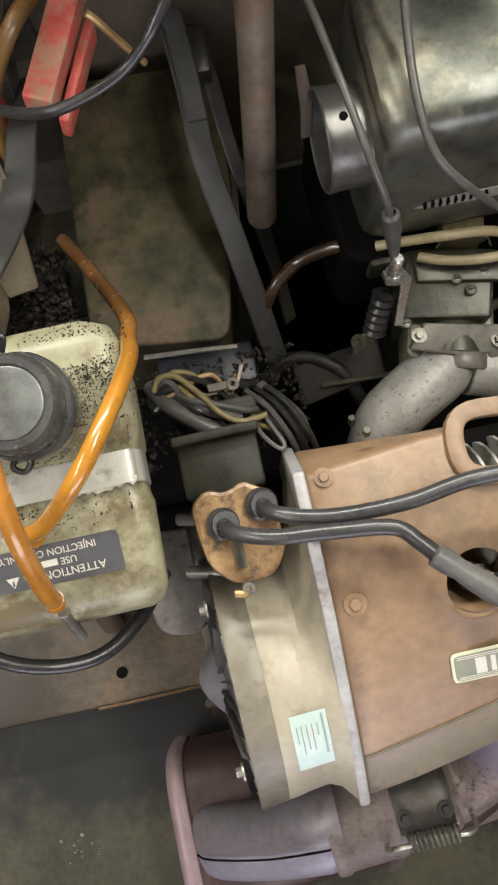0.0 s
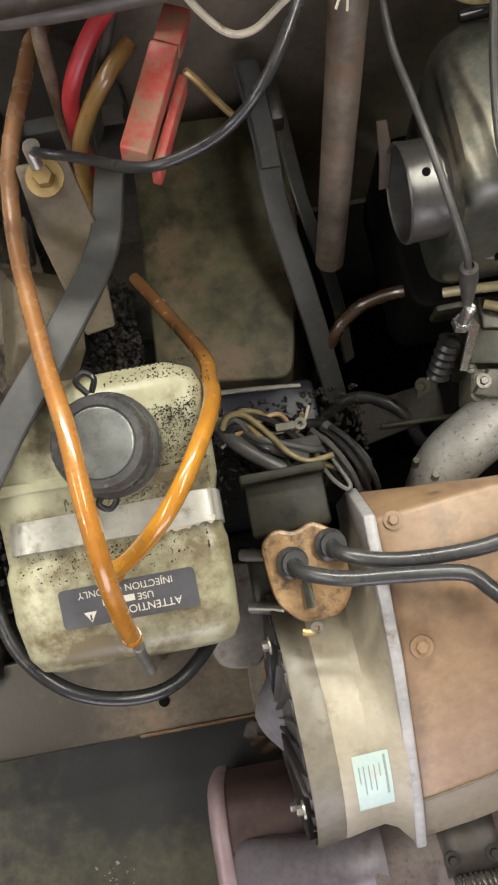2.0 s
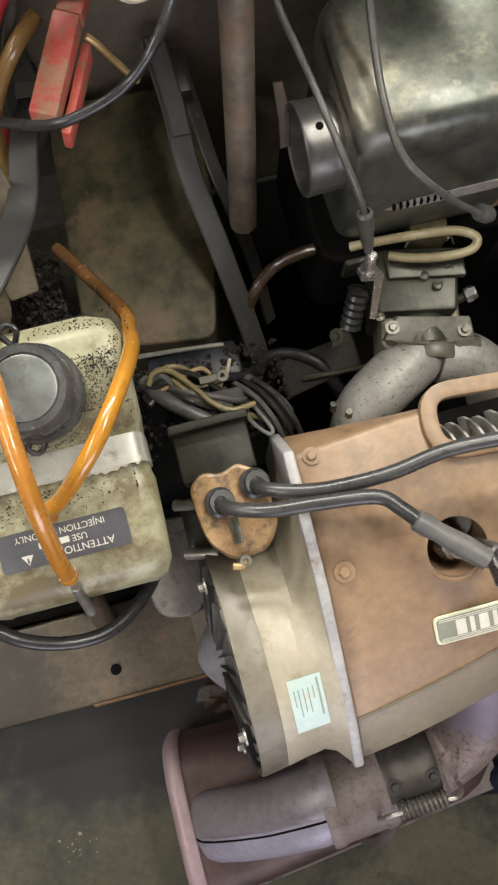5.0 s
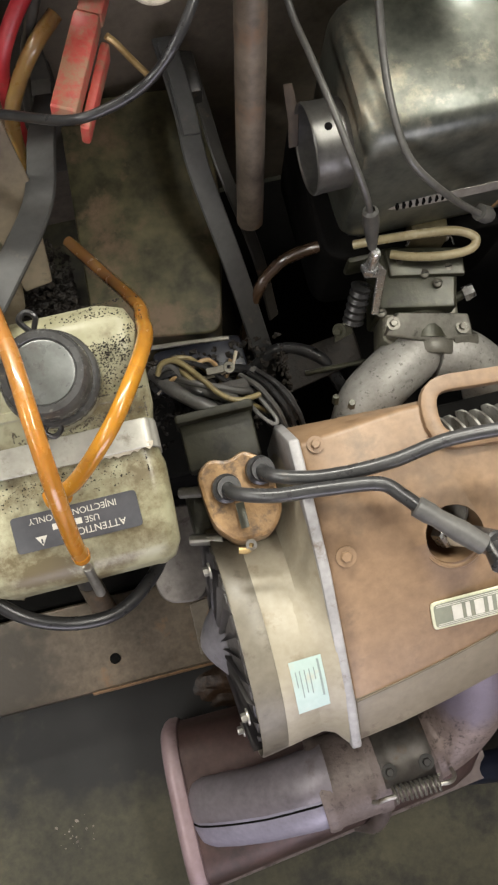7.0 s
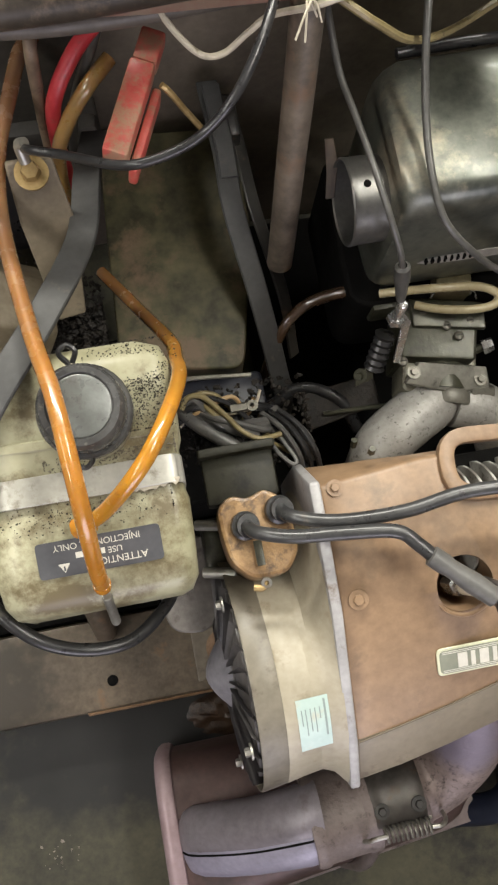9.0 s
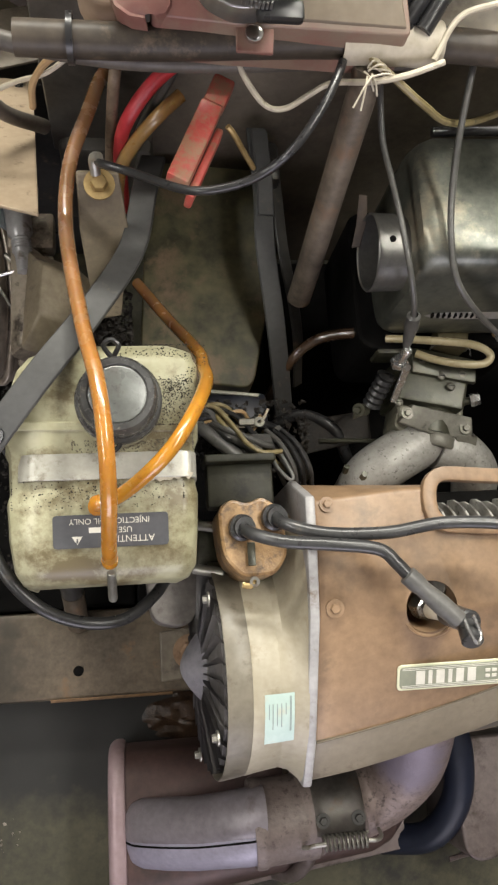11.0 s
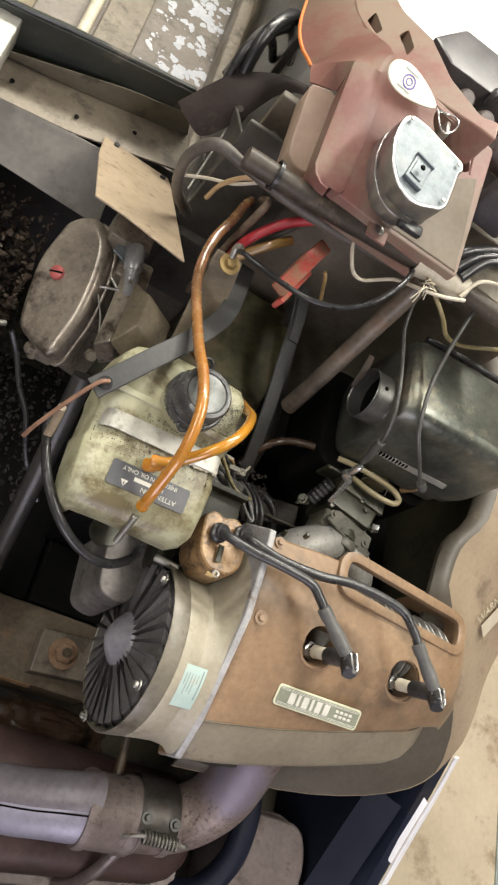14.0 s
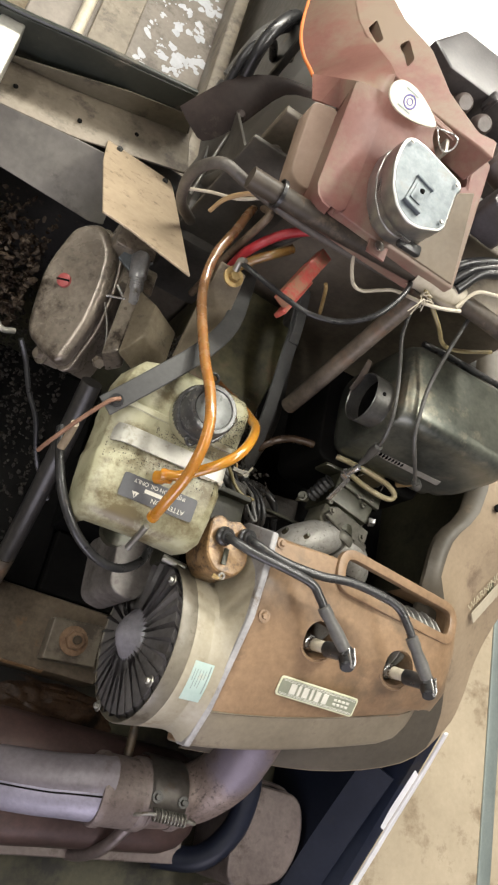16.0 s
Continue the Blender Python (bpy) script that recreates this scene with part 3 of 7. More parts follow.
    part("side_panel", bm, NAVY, pan, "dark navy side panel")
    part("edge_trim", strap([Vector(p) + Vector((0.006, 0, 0.002)) for p in side_top], 0.011, 0.004, (0.2, 0.4, 1)), TRIM_WHITE, pan, "white edge trim strip")
    part("bracket", slab([(0.468, -0.105, 0.545), (0.487, -0.118, 0.54), (0.488, -0.198, 0.477), (0.468, -0.19, 0.478)], 0.004, 0.001), TRIM_WHITE, pan, "pale blue-white sticker plate")
    part("rib", strap([(0.43, -0.12, 0.52), (0.42, -0.25, 0.42), (0.40, -0.40, 0.33)], 0.05, 0.004, (-0.6, 0.2, 1)), NAVY, pan)
    wall = prism([(-0.62, 0.50), (0.47, 0.50), (0.47, 0.53), (-0.62, 0.53)], 0.30, 0.66, 0.002)
    # Added panel; blocks the pale gap so the space below looks dark.
    part("firewall", prism([(-0.135, 0.418), (0.315, 0.418), (0.315, 0.428), (-0.135, 0.428)], 0.45, 0.935, 0.002), DUSTY_BLACK, pan, "dusty black panel added to black out the gap below the dash")
    # Black blocks added to fill the wells; shade is put into their colour.
    part("bay_liner", prism([(0.075, 0.075), (0.42, 0.075), (0.42, 0.41), (0.075, 0.41)], 0.31, 0.46, 0.004), INK_BLACK, pan, "black block added for the shade below the carburettor")
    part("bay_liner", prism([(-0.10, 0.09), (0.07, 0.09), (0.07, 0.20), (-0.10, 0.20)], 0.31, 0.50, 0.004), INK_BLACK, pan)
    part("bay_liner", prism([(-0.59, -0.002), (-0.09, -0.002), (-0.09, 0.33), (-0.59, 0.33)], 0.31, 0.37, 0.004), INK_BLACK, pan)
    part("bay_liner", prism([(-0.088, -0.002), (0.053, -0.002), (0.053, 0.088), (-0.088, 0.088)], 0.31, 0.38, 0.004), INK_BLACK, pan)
    part("rear_bulkhead", wall, FRAME_DARK, pan, "black painted rear bulkhead")
    part("left_wall", prism([(-0.62, -0.75), (-0.60, -0.75), (-0.60, 0.55), (-0.62, 0.55)], 0.30, 0.55, 0.002), PAN_DARK, pan)
    part("right_wall", prism([(0.43, 0.0), (0.44, 0.0), (0.44, 0.13), (0.44, 0.52), (0.43, 0.52), (0.43, 0.13)], 0.30, lambda x, y: 0.60 if y < 0.1 else 0.705, 0.0), PAN_DARK, pan)
    part("nose_wall", prism([(-0.62, -0.76), (0.42, -0.76), (0.42, -0.74), (-0.62, -0.74)], 0.30, 0.52, 0.002), PAN_DARK, pan)
    def deck_at(x, y):
        a, b = min((q for q in zip(ins, outs) if q[1].x - q[0].x > 0.05), key=lambda q: abs(q[0].lerp(q[1], (x - q[0].x) / (q[1].x - q[0].x)).y - y))
        u = max(0.0, min(1.0, (x - a.x) / (b.x - a.x)))
        return Vector((x, y, a.lerp(b, u).z + 0.004 * (1 + 2.4 * math.sin(math.pi * min(1, u * 1.2)) ** 0.5 * (1 - u * 0.5))))
    along, side = (deck_at(0.425, 0.155) - deck_at(0.379, 0.094)).normalized(), (deck_at(0.385, 0.137) - deck_at(0.419, 0.112)).normalized()
    up = along.cross(side).normalized()
    sign = Matrix.Translation(deck_at(0.419, 0.117) + up * 0.0022) @ Matrix((along, up.cross(along), up)).transposed().to_4x4()
    lettering("WARNING", 0.017, sign, surface("faded_print", (0.36, 0.32, 0.22), (0.47, 0.42, 0.31), 0.5, 0, 60, 300, 0.0), pan, "faded yellow printed warning lettering")
    part("sticker", box((-0.036, -0.030, -0.0002), (0.036, -0.011, 0.0004), 0, 1, sign), surface("faded_sticker_film", (0.33, 0.29, 0.22), (0.44, 0.39, 0.30), 0.4, 0, 30, 200, 0.02), pan, "faded sticker")
    lumps("oily_dirt", (-0.33, 0.27, 0.385), (0.34, 0.44, 0.05), 4500, 0.0026, GRIME, "black oily clods under the guard plate", 5)
    lumps("oily_dirt", (-0.37, 0.36, 0.52), (0.20, 0.14, 0.16), 3000, 0.0040, surface("brown_wet_grime", (0.012, 0.008, 0.005), (0.060, 0.040, 0.025), 0.6, 0, 40, 240, 0.8, gloss=0.25), "brown wet leaf-like grime under the tunnel", 6)
    bm = bmesh.new()
    rows = []
    for a in range(120):
        row = []
        for c in range(26):
            x, y = -0.095 + 0.20 * a / 119, -0.172 + 0.068 * c / 25
            k = Vector((x * 26, y * 95, 2.0))
            h = 0.5 + 0.5 * noise.noise(k) + 0.30 * noise.noise(k * 2.3) + 0.08 * noise.noise(k * 5.1)
            row.append(bm.verts.new((x, y + 0.006 * noise.noise(k * 0.7), 0.304 + (0.008 + 0.012 * max(0.0, h)) * math.sin(math.pi * c / 25) ** 0.6 * math.sin(math.pi * a / 119) ** 0.5)))
        rows.append(row)
    for p, q in zip(rows, rows[1:]):
        for c in range(25):
            bm.faces.new((p[c], p[c + 1], q[c + 1], q[c]))
    bmesh.ops.recalc_face_normals(bm, faces=bm.faces)
    solo("wet_grime", bm, surface("wet_brown_black_grime", (0.010, 0.006, 0.004), (0.105, 0.060, 0.036), 0.4, 0, 50, 260, 0.8, (0.006, 0.0045, 0.003), 0.5, 26, gloss=0.35), "wet brown-black grime caked along the front cross member", "dirt", "", "stuff")
    lumps("paint_splash", (-0.256, -0.258, 0.3105), (0.045, 0.035, 0.0), 22, 0.0017, BOARD, "pale specks splashed on the pan floor", 9, flat=0.2)


def cross_member():
    t = thing("cross_member", (-0.25, -0.06, 0.30), "rusty brown steel front cross member with a mounting bolt", "frame")
    part("beam", box((-0.60, -0.105, 0.31), (0.03, -0.005, 0.385), 0.006), BEAM, t)
    part("hole", turned([(0, 0), (0, 0.006), (0.0015, 0.006), (0.0015, 0)], (-0.158, -0.074, 0.3852), (0, 0, 1), 16), INK_BLACK, t, "dark drilled hole")
    part("plate", slab([(-0.063, -0.092, 0.412), (0.010, -0.085, 0.412), (0.008, -0.029, 0.412), (-0.063, -0.036, 0.412)], 0.0268, 0.0015), SHEET_TAN, t, "tan square washer plate")
    part("bolt", joined(turned([(0, 0), (0, 0.020), (0.003, 0.020), (0.003, 0)], (-0.029, -0.060, 0.412), (0, 0, 1), 24), turned([(0.003, 0), (0.003, 0.0135), (0.012, 0.0135), (0.014, 0.011), (0.014, 0)], (-0.029, -0.060, 0.412), (0, 0, 1), 6)), surface("brown_rusted_bolt", (0.16, 0.09, 0.05), (0.32, 0.21, 0.13), 0.7, 0.1, 60, 240, 0.4), t, "rusted hex bolt with washer")
    part("threaded_end", rod((-0.029, -0.060, 0.424), (-0.029, -0.060, 0.431), 0.006), FRAME_BROWN, t)
    part("rust_edge", strap([(-0.19, -0.1058, 0.382), (-0.12, -0.1058, 0.384), (-0.05, -0.1058, 0.383)], 0.006, 0.0014, (0, -1, 0.6)), surface("dull_rust_edge", (0.12, 0.07, 0.035), (0.28, 0.17, 0.09), 0.7, 0, 60, 240, 0.4), t, "orange rusted front edge")
    ft = thing("frame_tube", (-0.16, 0.05, 0.37), "black frame tube with a rusty foot beside the oil tank", "frame")
    part("tube", tube([(-0.159, 0.013, 0.445), (-0.163, 0.055, 0.510), (-0.168, 0.110, 0.585), (-0.174, 0.180, 0.665)], 0.0125, 16), FRAME_DARK, ft)
    part("foot", tube([(-0.1575, -0.020, 0.386), (-0.158, -0.004, 0.418), (-0.159, 0.0125, 0.4448)], 0.0127, 16), FRAME_BROWN, ft, "rusty brown foot")
    solo("frame_rail", box((-0.36, -0.02, 0.36), (-0.325, 0.22, 0.40), 0.004), FRAME_DARK, "black square frame rail low in the bay", "frame")


belly_pan()
cross_member()


# ---- exhaust ----
def muffler():
    t = thing("muffler", (0.03, -0.24, 0.30), "red-brown heat-stained exhaust muffler in the nose of the pan", "muffler")

    def sec(y0, y1, z0, z1, r):
        return rounded([(y0, z0), (y1, z0), (y1, z1), (y0, z1)], r, 7)

    def along(stations):
        bm = bmesh.new()
        rings = [[bm.verts.new((x, y, z)) for y, z in s] for x, s in stations]
        n = len(rings[0])
        for a, b in zip(rings, rings[1:]):
            for k in range(n):
                bm.faces.new((a[k], a[(k + 1) % n], b[(k + 1) % n], b[k]))
        bm.faces.new(rings[0])
        bm.faces.new(rings[-1][::-1])
        bmesh.ops.recalc_face_normals(bm, faces=bm.faces)
        return bm

    def skin(x, g, n=72):
        ring = []
        front = -0.325 + 0.115 * max(0.0, x + 0.10)
        mid, half = (front - 0.155) / 2, (-0.155 - front) / 2
        for k in range(n):
            a = 2 * math.pi * k / n
            c, q = math.cos(a), math.sin(a)
            ring.append((mid + (half - g) * math.copysign(abs(c) ** 0.62, c), 0.3835 + (0.0715 - g) * math.copysign(abs(q) ** 0.62, q)))
        return ring
    stations = [(-0.112, 0.020), (-0.110, 0.008), (-0.106, 0.004)] + [(-0.100 + 0.024 * k, 0.004) for k in range(12)] + [(0.185, 0.010), (0.200, 0.022), (0.212, 0.045)]
    part("body", along([(x, skin(x, g)) for x, g in stations]), MUFFLER_SKIN, t)
    rim = [(-0.1215, 0.022), (-0.1245, 0.011), (-0.1240, 0.005), (-0.1215, 0.0015), (-0.117, -0.001), (-0.110, -0.001), (-0.1065, 0.001), (-0.105, 0.006)]
    part("end_rim", along([(x, skin(-0.2, g)) for x, g in rim]), surface("pink_rust_rim", (0.22, 0.150, 0.155), (0.37, 0.275, 0.295), 0.45, 0.2, 14, 140, 0.1, (0.12, 0.08, 0.07), 0.25, 24), t, "pinkish rolled end rim")
    part("seam", along([(-0.108, sec(-0.334, -0.30, 0.375, 0.380, 0.002)), (0.215, sec(-0.299, -0.265, 0.375, 0.380, 0.002))]), MUFFLER, t, "folded seam")
    # inlet pipe with its half shield
    line = [(-0.112, -0.242, 0.412, 0.014), (-0.108, -0.242, 0.424, 0.024), (-0.100, -0.242, 0.433, 0.030), (-0.088, -0.241, 0.442, 0.0335), (-0.065, -0.240, 0.458, 0.0345),
            (-0.035, -0.238, 0.478, 0.0345), (-0.008, -0.234, 0.495, 0.035), (0.015, -0.231, 0.505, 0.036), (0.030, -0.229, 0.508, 0.036)]

    def pipe_ring(x, y, z, r, lo=0.0, hi=360.0, n=40):
        return [(x, y + r * math.cos(radians(lo + (hi - lo) * k / n)), z + r * math.sin(radians(lo + (hi - lo) * k / n))) for k in range(n if hi - lo > 359 else n + 1)]
    bm = bmesh.new()
    rings = [[bm.verts.new(v) for v in pipe_ring(*q)] for q in line]
    for a, b in zip(rings, rings[1:]):
        for k in range(40):
            bm.faces.new((a[k], a[(k + 1) % 40], b[(k + 1) % 40], b[k]))
    bm.faces.new(rings[0])
    bmesh.ops.recalc_face_normals(bm, faces=bm.faces)
    pipe = part("inlet_pipe", bm, PIPE, t, "inlet pipe, its violet-grey sheen put into the colour")
    bm = bmesh.new()
    rings = []
    for x, y, z, r in line[1:]:
        k = r / 0.036
        rings.append([bm.verts.new(v) for v in pipe_ring(x, y + 0.0125 * k, z + 0.0145 * k, 0.0262 * k)])
    for a, b in zip(rings, rings[1:]):
        for k in range(40):
            bm.faces.new((a[k], a[(k + 1) % 40], b[(k + 1) % 40], b[k]))
    bm.faces.new(rings[0])
    bmesh.ops.recalc_face_normals(bm, faces=bm.faces)
    part("upper_shell", bm, surface("lilac_grey_shell_steel", (0.110, 0.096, 0.104), (0.25, 0.225, 0.25), 0.42, 0.15, 12, 160, 0.12, (0.10, 0.08, 0.075), 0.34, 14), pipe, "lilac-grey upper half shell of the pipe")
    slit = [(x, y + r * math.cos(radians(100)), z + r * math.sin(radians(100)) - 0.0004) for x, y, z, r in line[1:]]
    part("slit", tube(slit, 0.0011, 8, 3), INK_BLACK, pipe, "dark slit between the half shells")
    part("tail_pipe", turned([(0, 0.030), (0, 0.0415), (0.003, 0.0428), (0.010, 0.0428), (0.013, 0.0408), (0.062, 0.0400), (0.062, 0.03)], (0.019, -0.229, 0.504), (1, 0.06, 0.02), 36), MANIFOLD, t, "speckled rusted pipe section")
    part("collar", turned([(0, 0.03), (0, 0.0405), (0.003, 0.0425), (0.014, 0.0425), (0.017, 0.040), (0.020, 0.040), (0.020, 0.03)], (0.066, -0.2255, 0.503), (1, 0.08, -0.02), 36), MANIFOLD, t, "rusted slip collar")
    part("clamp_rod", rod((0.066, -0.195, 0.470), (0.064, -0.125, 0.475), 0.006, 12), FRAME_BROWN, t, "brown clamp rod")
    part("hook", tube([(0.086, -0.258, 0.485), (0.078, -0.284, 0.458), (0.071, -0.300, 0.428), (0.066, -0.309, 0.392), (0.058, -0.311, 0.372)], 0.008, 12), MUFFLER, t, "bent bracket hook")
    return t


def exhaust():
    t = thing("exhaust_manifold", (0.15, -0.2, 0.42), "scaly rusted exhaust manifold below the engine", "exhaust")
    part("elbow", tube([(0.075, -0.2255, 0.501), (0.105, -0.223, 0.497), (0.135, -0.217, 0.497), (0.162, -0.202, 0.508), (0.177, -0.176, 0.538), (0.178, -0.138, 0.577), (0.177, -0.100, 0.605)], 0.0365, 30), MANIFOLD_HOT, t)
    part("flange", turned([(0, 0.03), (0, 0.0375), (0.003, 0.0392), (0.009, 0.0392), (0.012, 0.0375), (0.012, 0.03)], (0.118, -0.221, 0.497), (1, 0.18, 0.0), 32), MANIFOLD, t)
    part("rust_lip", turned([(0, 0.008), (0, 0.012), (0.004, 0.0115), (0.005, 0.008)], (0.150, -0.184, 0.526), (-0.6, 0.35, 0.7), 20), surface("orange_rust", (0.30, 0.12, 0.04), (0.55, 0.26, 0.10), 0.6, 0, 60, 240, 0.3), t, "orange rusted sensor boss")
    bm = bmesh.new()
    rows = [[bm.verts.new((x, -0.2235 + r * math.cos(radians(a)), 0.499 + r * math.sin(radians(a)))) for a in range(-20, 112, 8)]
            for x, r in ((0.076, 0.0455), (0.079, 0.0475), (0.088, 0.0470), (0.108, 0.0470), (0.122, 0.0475), (0.126, 0.0455))]
    for p, q in zip(rows, rows[1:]):
        for k in range(len(p) - 1):
            bm.faces.new((p[k], q[k], q[k + 1], p[k + 1]))
    bmesh.ops.solidify(bm, geom=bm.faces[:], thickness=0.004)
    bmesh.ops.recalc_face_normals(bm, faces=bm.faces)
    clamp = part("clamp", bm, surface("grimy_dark_clamp", (0.045, 0.040, 0.036), (0.16, 0.142, 0.128), 0.42, 0.4, 24, 180, 0.3, (0.10, 0.065, 0.04), 0.3, 40), t, "grimy dark pipe clamp")
    for x, z in ((0.084, 0.5465), (0.119, 0.5465)):
        part("bolt", bolt((x, -0.2235, z), (0, 0, 1), 0.004, 0.004), FRAME_DARK, clamp)
    spring = [(0.082 + 0.044 * k / 64, -0.2425 + 0.0066 * math.cos(k * 0.98), 0.550 + 0.0066 * math.sin(k * 0.98)) for k in range(65)]
    part("spring", tube(spring, 0.0015, 6, 2), SCREW, t, "dull steel exhaust spring")
    part("hook", tube([(0.084, -0.242, 0.556), (0.074, -0.243, 0.553), (0.066, -0.246, 0.545), (0.062, -0.248, 0.53)], 0.0022, 8), STEEL_DULL, t)
    part("hook", tube([(0.124, -0.242, 0.556), (0.134, -0.243, 0.554), (0.141, -0.242, 0.543), (0.143, -0.240, 0.528)], 0.0022, 8), STEEL_DULL, t)
    solo("blue_hose", tube([(0.258, -0.150, 0.455), (0.266, -0.195, 0.446), (0.264, -0.245, 0.425), (0.240, -0.285, 0.392), (0.195, -0.295, 0.345)], 0.017, 16), NAVY, "dark navy rubber hose curving round the muffler", "hose")
    bm = prism(rounded([(0.265, -0.175), (0.372, -0.178), (0.385, -0.235), (0.362, -0.295), (0.27, -0.315)], 0.03), 0.31, 0.425, 0.012, 3)
    e = thing("exhaust_box", (0.32, -0.24, 0.31), "red-brown rounded exhaust box beside the muffler", "exhaust")
    part("shell", bm, MUFFLER, e)
    part("seam", tube([(0.262, -0.172, 0.372), (0.374, -0.174, 0.372), (0.388, -0.235, 0.372), (0.364, -0.298, 0.372), (0.268, -0.318, 0.372)], 0.003, 8), MUFFLER, e, "folded seam")


muffler()
exhaust()


# ---- engine ----
FAN_Y, FAN_Z, FAN_R = -0.070, 0.631, 0.0945
FAN_AXIS = (1, 0.02, -0.075)


def cowl_profile(x):
    """The cowl's back, crest, crease and lower edge at a station along the crankshaft."""
    u = max(0.0, min(1.0, (x - 0.05) / 0.335))
    front = -0.169 + 0.082 * u ** 1.35 + 0.045 * max(0, (u - 0.80) / 0.20) ** 2
    drop = 0.010 * u + 0.052 * max(0, (u - 0.80) / 0.20) ** 2
    w = max(0.0, min(1.0, (x - 0.05) / 0.09))
    back, crest = 0.077 - 0.009 * w - 0.004 * u, 0.053 + 0.010 * w - 0.004 * u
    return [(back, 0.60), (back, 0.700 + 0.033 * w - drop), (crest, 0.7525 - drop), (0.02, 0.7515 - drop), (-0.035, 0.7405 - drop), (-0.085 + 0.03 * u * u, 0.7085 - drop * 0.8),
            (front + 0.037, 0.690 - drop * 0.6), (front + 0.003, 0.657 - drop * 0.3), (front, 0.650 - drop * 0.3), (front + 0.004, 0.60)]


def engine():
    t = thing("engine", (0.15, -0.05, 0.45), "fan-cooled twin-cylinder engine with a rust-brown cowl and cream fan housing", "engine")
    bm = bmesh.new()
    xs = [0.052, 0.09, 0.13, 0.17, 0.21, 0.25, 0.285, 0.315, 0.338, 0.356, 0.370, 0.380, 0.385]
    rings = [[bm.verts.new((x, y, z)) for y, z in cowl_profile(x)] for x in xs]
    n = len(rings[0])
    for a, b in zip(rings, rings[1:]):
        for k in range(n):
            bm.faces.new((a[k], a[(k + 1) % n], b[(k + 1) % n], b[k]))
    bm.faces.new(rings[0])
    bm.faces.new(rings[-1][::-1])
    bmesh.ops.recalc_face_normals(bm, faces=bm.faces)
    bmesh.ops.subdivide_edges(bm, edges=[e for e in bm.edges if abs(e.verts[0].co.x - e.verts[1].co.x) > 0.01], cuts=1)
    bevel(bm, 0.004, 3, 24)
    holes = [turned([(-0.06, 0), (-0.06, 0.0215), (0.05, 0.0215), (0.05, 0)], (x, -0.033, 0.735), (0, -0.35, 1), 36) for x in (0.146, 0.264)]
    slot_line = rounded([(0.148, 0.030), (0.336, 0.018), (0.340, 0.060), (0.150, 0.073)], 0.02, 6)
    holes.append(prism(slot_line, 0.69, 0.80))
    cowl = part("cowl", cut(bm, holes), RUST_TAN, t, "rust-brown dusty sheet-metal cowl")
    cowl.data.materials.append(SKIRT)
    for poly in cowl.data.polygons:
        c = poly.center + BASES[cowl]
        u = max(0.0, min(1.0, (c.x - 0.05) / 0.315))
        if c.z < 0.687 - 0.012 * u and poly.normal.y < -0.4:
            poly.material_index = 1
    crease = [(x, cowl_profile(x)[6][0] - 0.0005, cowl_profile(x)[6][1] + 0.0002) for x in xs[1:-2]]
    part("crease", tube([(0.054, crease[0][1] - 0.006, crease[0][2])] + crease, 0.0008, 6, 3), surface("dark_fold", (0.085, 0.068, 0.046), (0.15, 0.12, 0.082), 0.6), cowl, "dark folded crease above the skirt")
    # raised lip round the cooling outlet
    lip = [(x, y, 0.7515 - 0.010 * (x - 0.05) / 0.29 - 0.16 * max(0, x - 0.29)) for x, y in slot_line]
    part("outlet_lip", swept(lip + lip[:2], rounded([(-0.006, -0.004), (0.006, -0.004), (0.006, 0.006), (-0.006, 0.006)], 0.002, 2), (0, 0, 1), 0, False), RUST_TAN, t, "raised oval outlet rim")
    part("crankcase", box((0.055, -0.12, 0.42), (0.27, 0.06, 0.60), 0.012), CARB, t, "dark oily crankcase")
    # Heads coloured near black so the cowl openings look shaded.
    block = part("cylinder_block", box((0.07, -0.075, 0.58), (0.265, 0.02, 0.655), 0.01), INK_BLACK, t, "cylinder heads under the cowl, coloured black for the shade")
    for k in range(17):
        x = 0.158 + 0.0105 * k
        part("cooling_fin", turned([(0, 0), (0, 0.040), (0.0008, 0.042), (0.0026, 0.042), (0.0034, 0.040), (0.0034, 0)], (x, 0.014 + 0.002 * (k % 2), 0.700 - 0.0005 * k), (1, 0.12, 0), 22), CASTING, block)
    for x in (0.146, 0.264):
        part("rim", turned([(0, 0.0215), (0.0015, 0.0225), (0.0015, 0.0240), (0, 0.0250)], (x, -0.0335, 0.7375 - 0.011 * (x - 0.05) / 0.29), (0, -0.30, 1), 36), RUST_TAN, cowl)
    # Added black plate; it stands for shade at the back of the outlet.
    part("baffle", box((0.12, 0.052, 0.60), (0.345, 0.0655, 0.700), 0.001, 1), INK_BLACK, t, "black plate added for the shade inside the cowl")
    part("cowl_bolt", bolt((0.066, -0.030, 0.7425), (0, -0.2, 1), 0.0042, 0.0032), RUST_TAN, t, "rusty cowl bolt")
    part("cowl_bolt", bolt((0.064, 0.050, 0.7525), (0, 0, 1), 0.0035, 0.004), RUST_TAN, t)
    part("cowl_bolt", bolt((0.098, 0.072, 0.742), (0, 0.2, 1), 0.003, 0.008, False), CARB, t)
    part("front_bracket", box((0.095, -0.155, 0.53), (0.16, -0.11, 0.60), 0.006), CARB, t, "dark oily front bracket")
    # badge
    bx = pose(0.174, -0.087, 0.7075, 0, 0, 180) @ pose(0, 0, 0, -27.5, 2.0, 0)
    o = rounded([(-0.053, -0.0115), (0.053, -0.0115), (0.053, 0.0115), (-0.053, 0.0115)], 0.004, 3)
    b = prism(o, 0.0, 0.0016, 0.0005, 1)
    b.transform(bx)
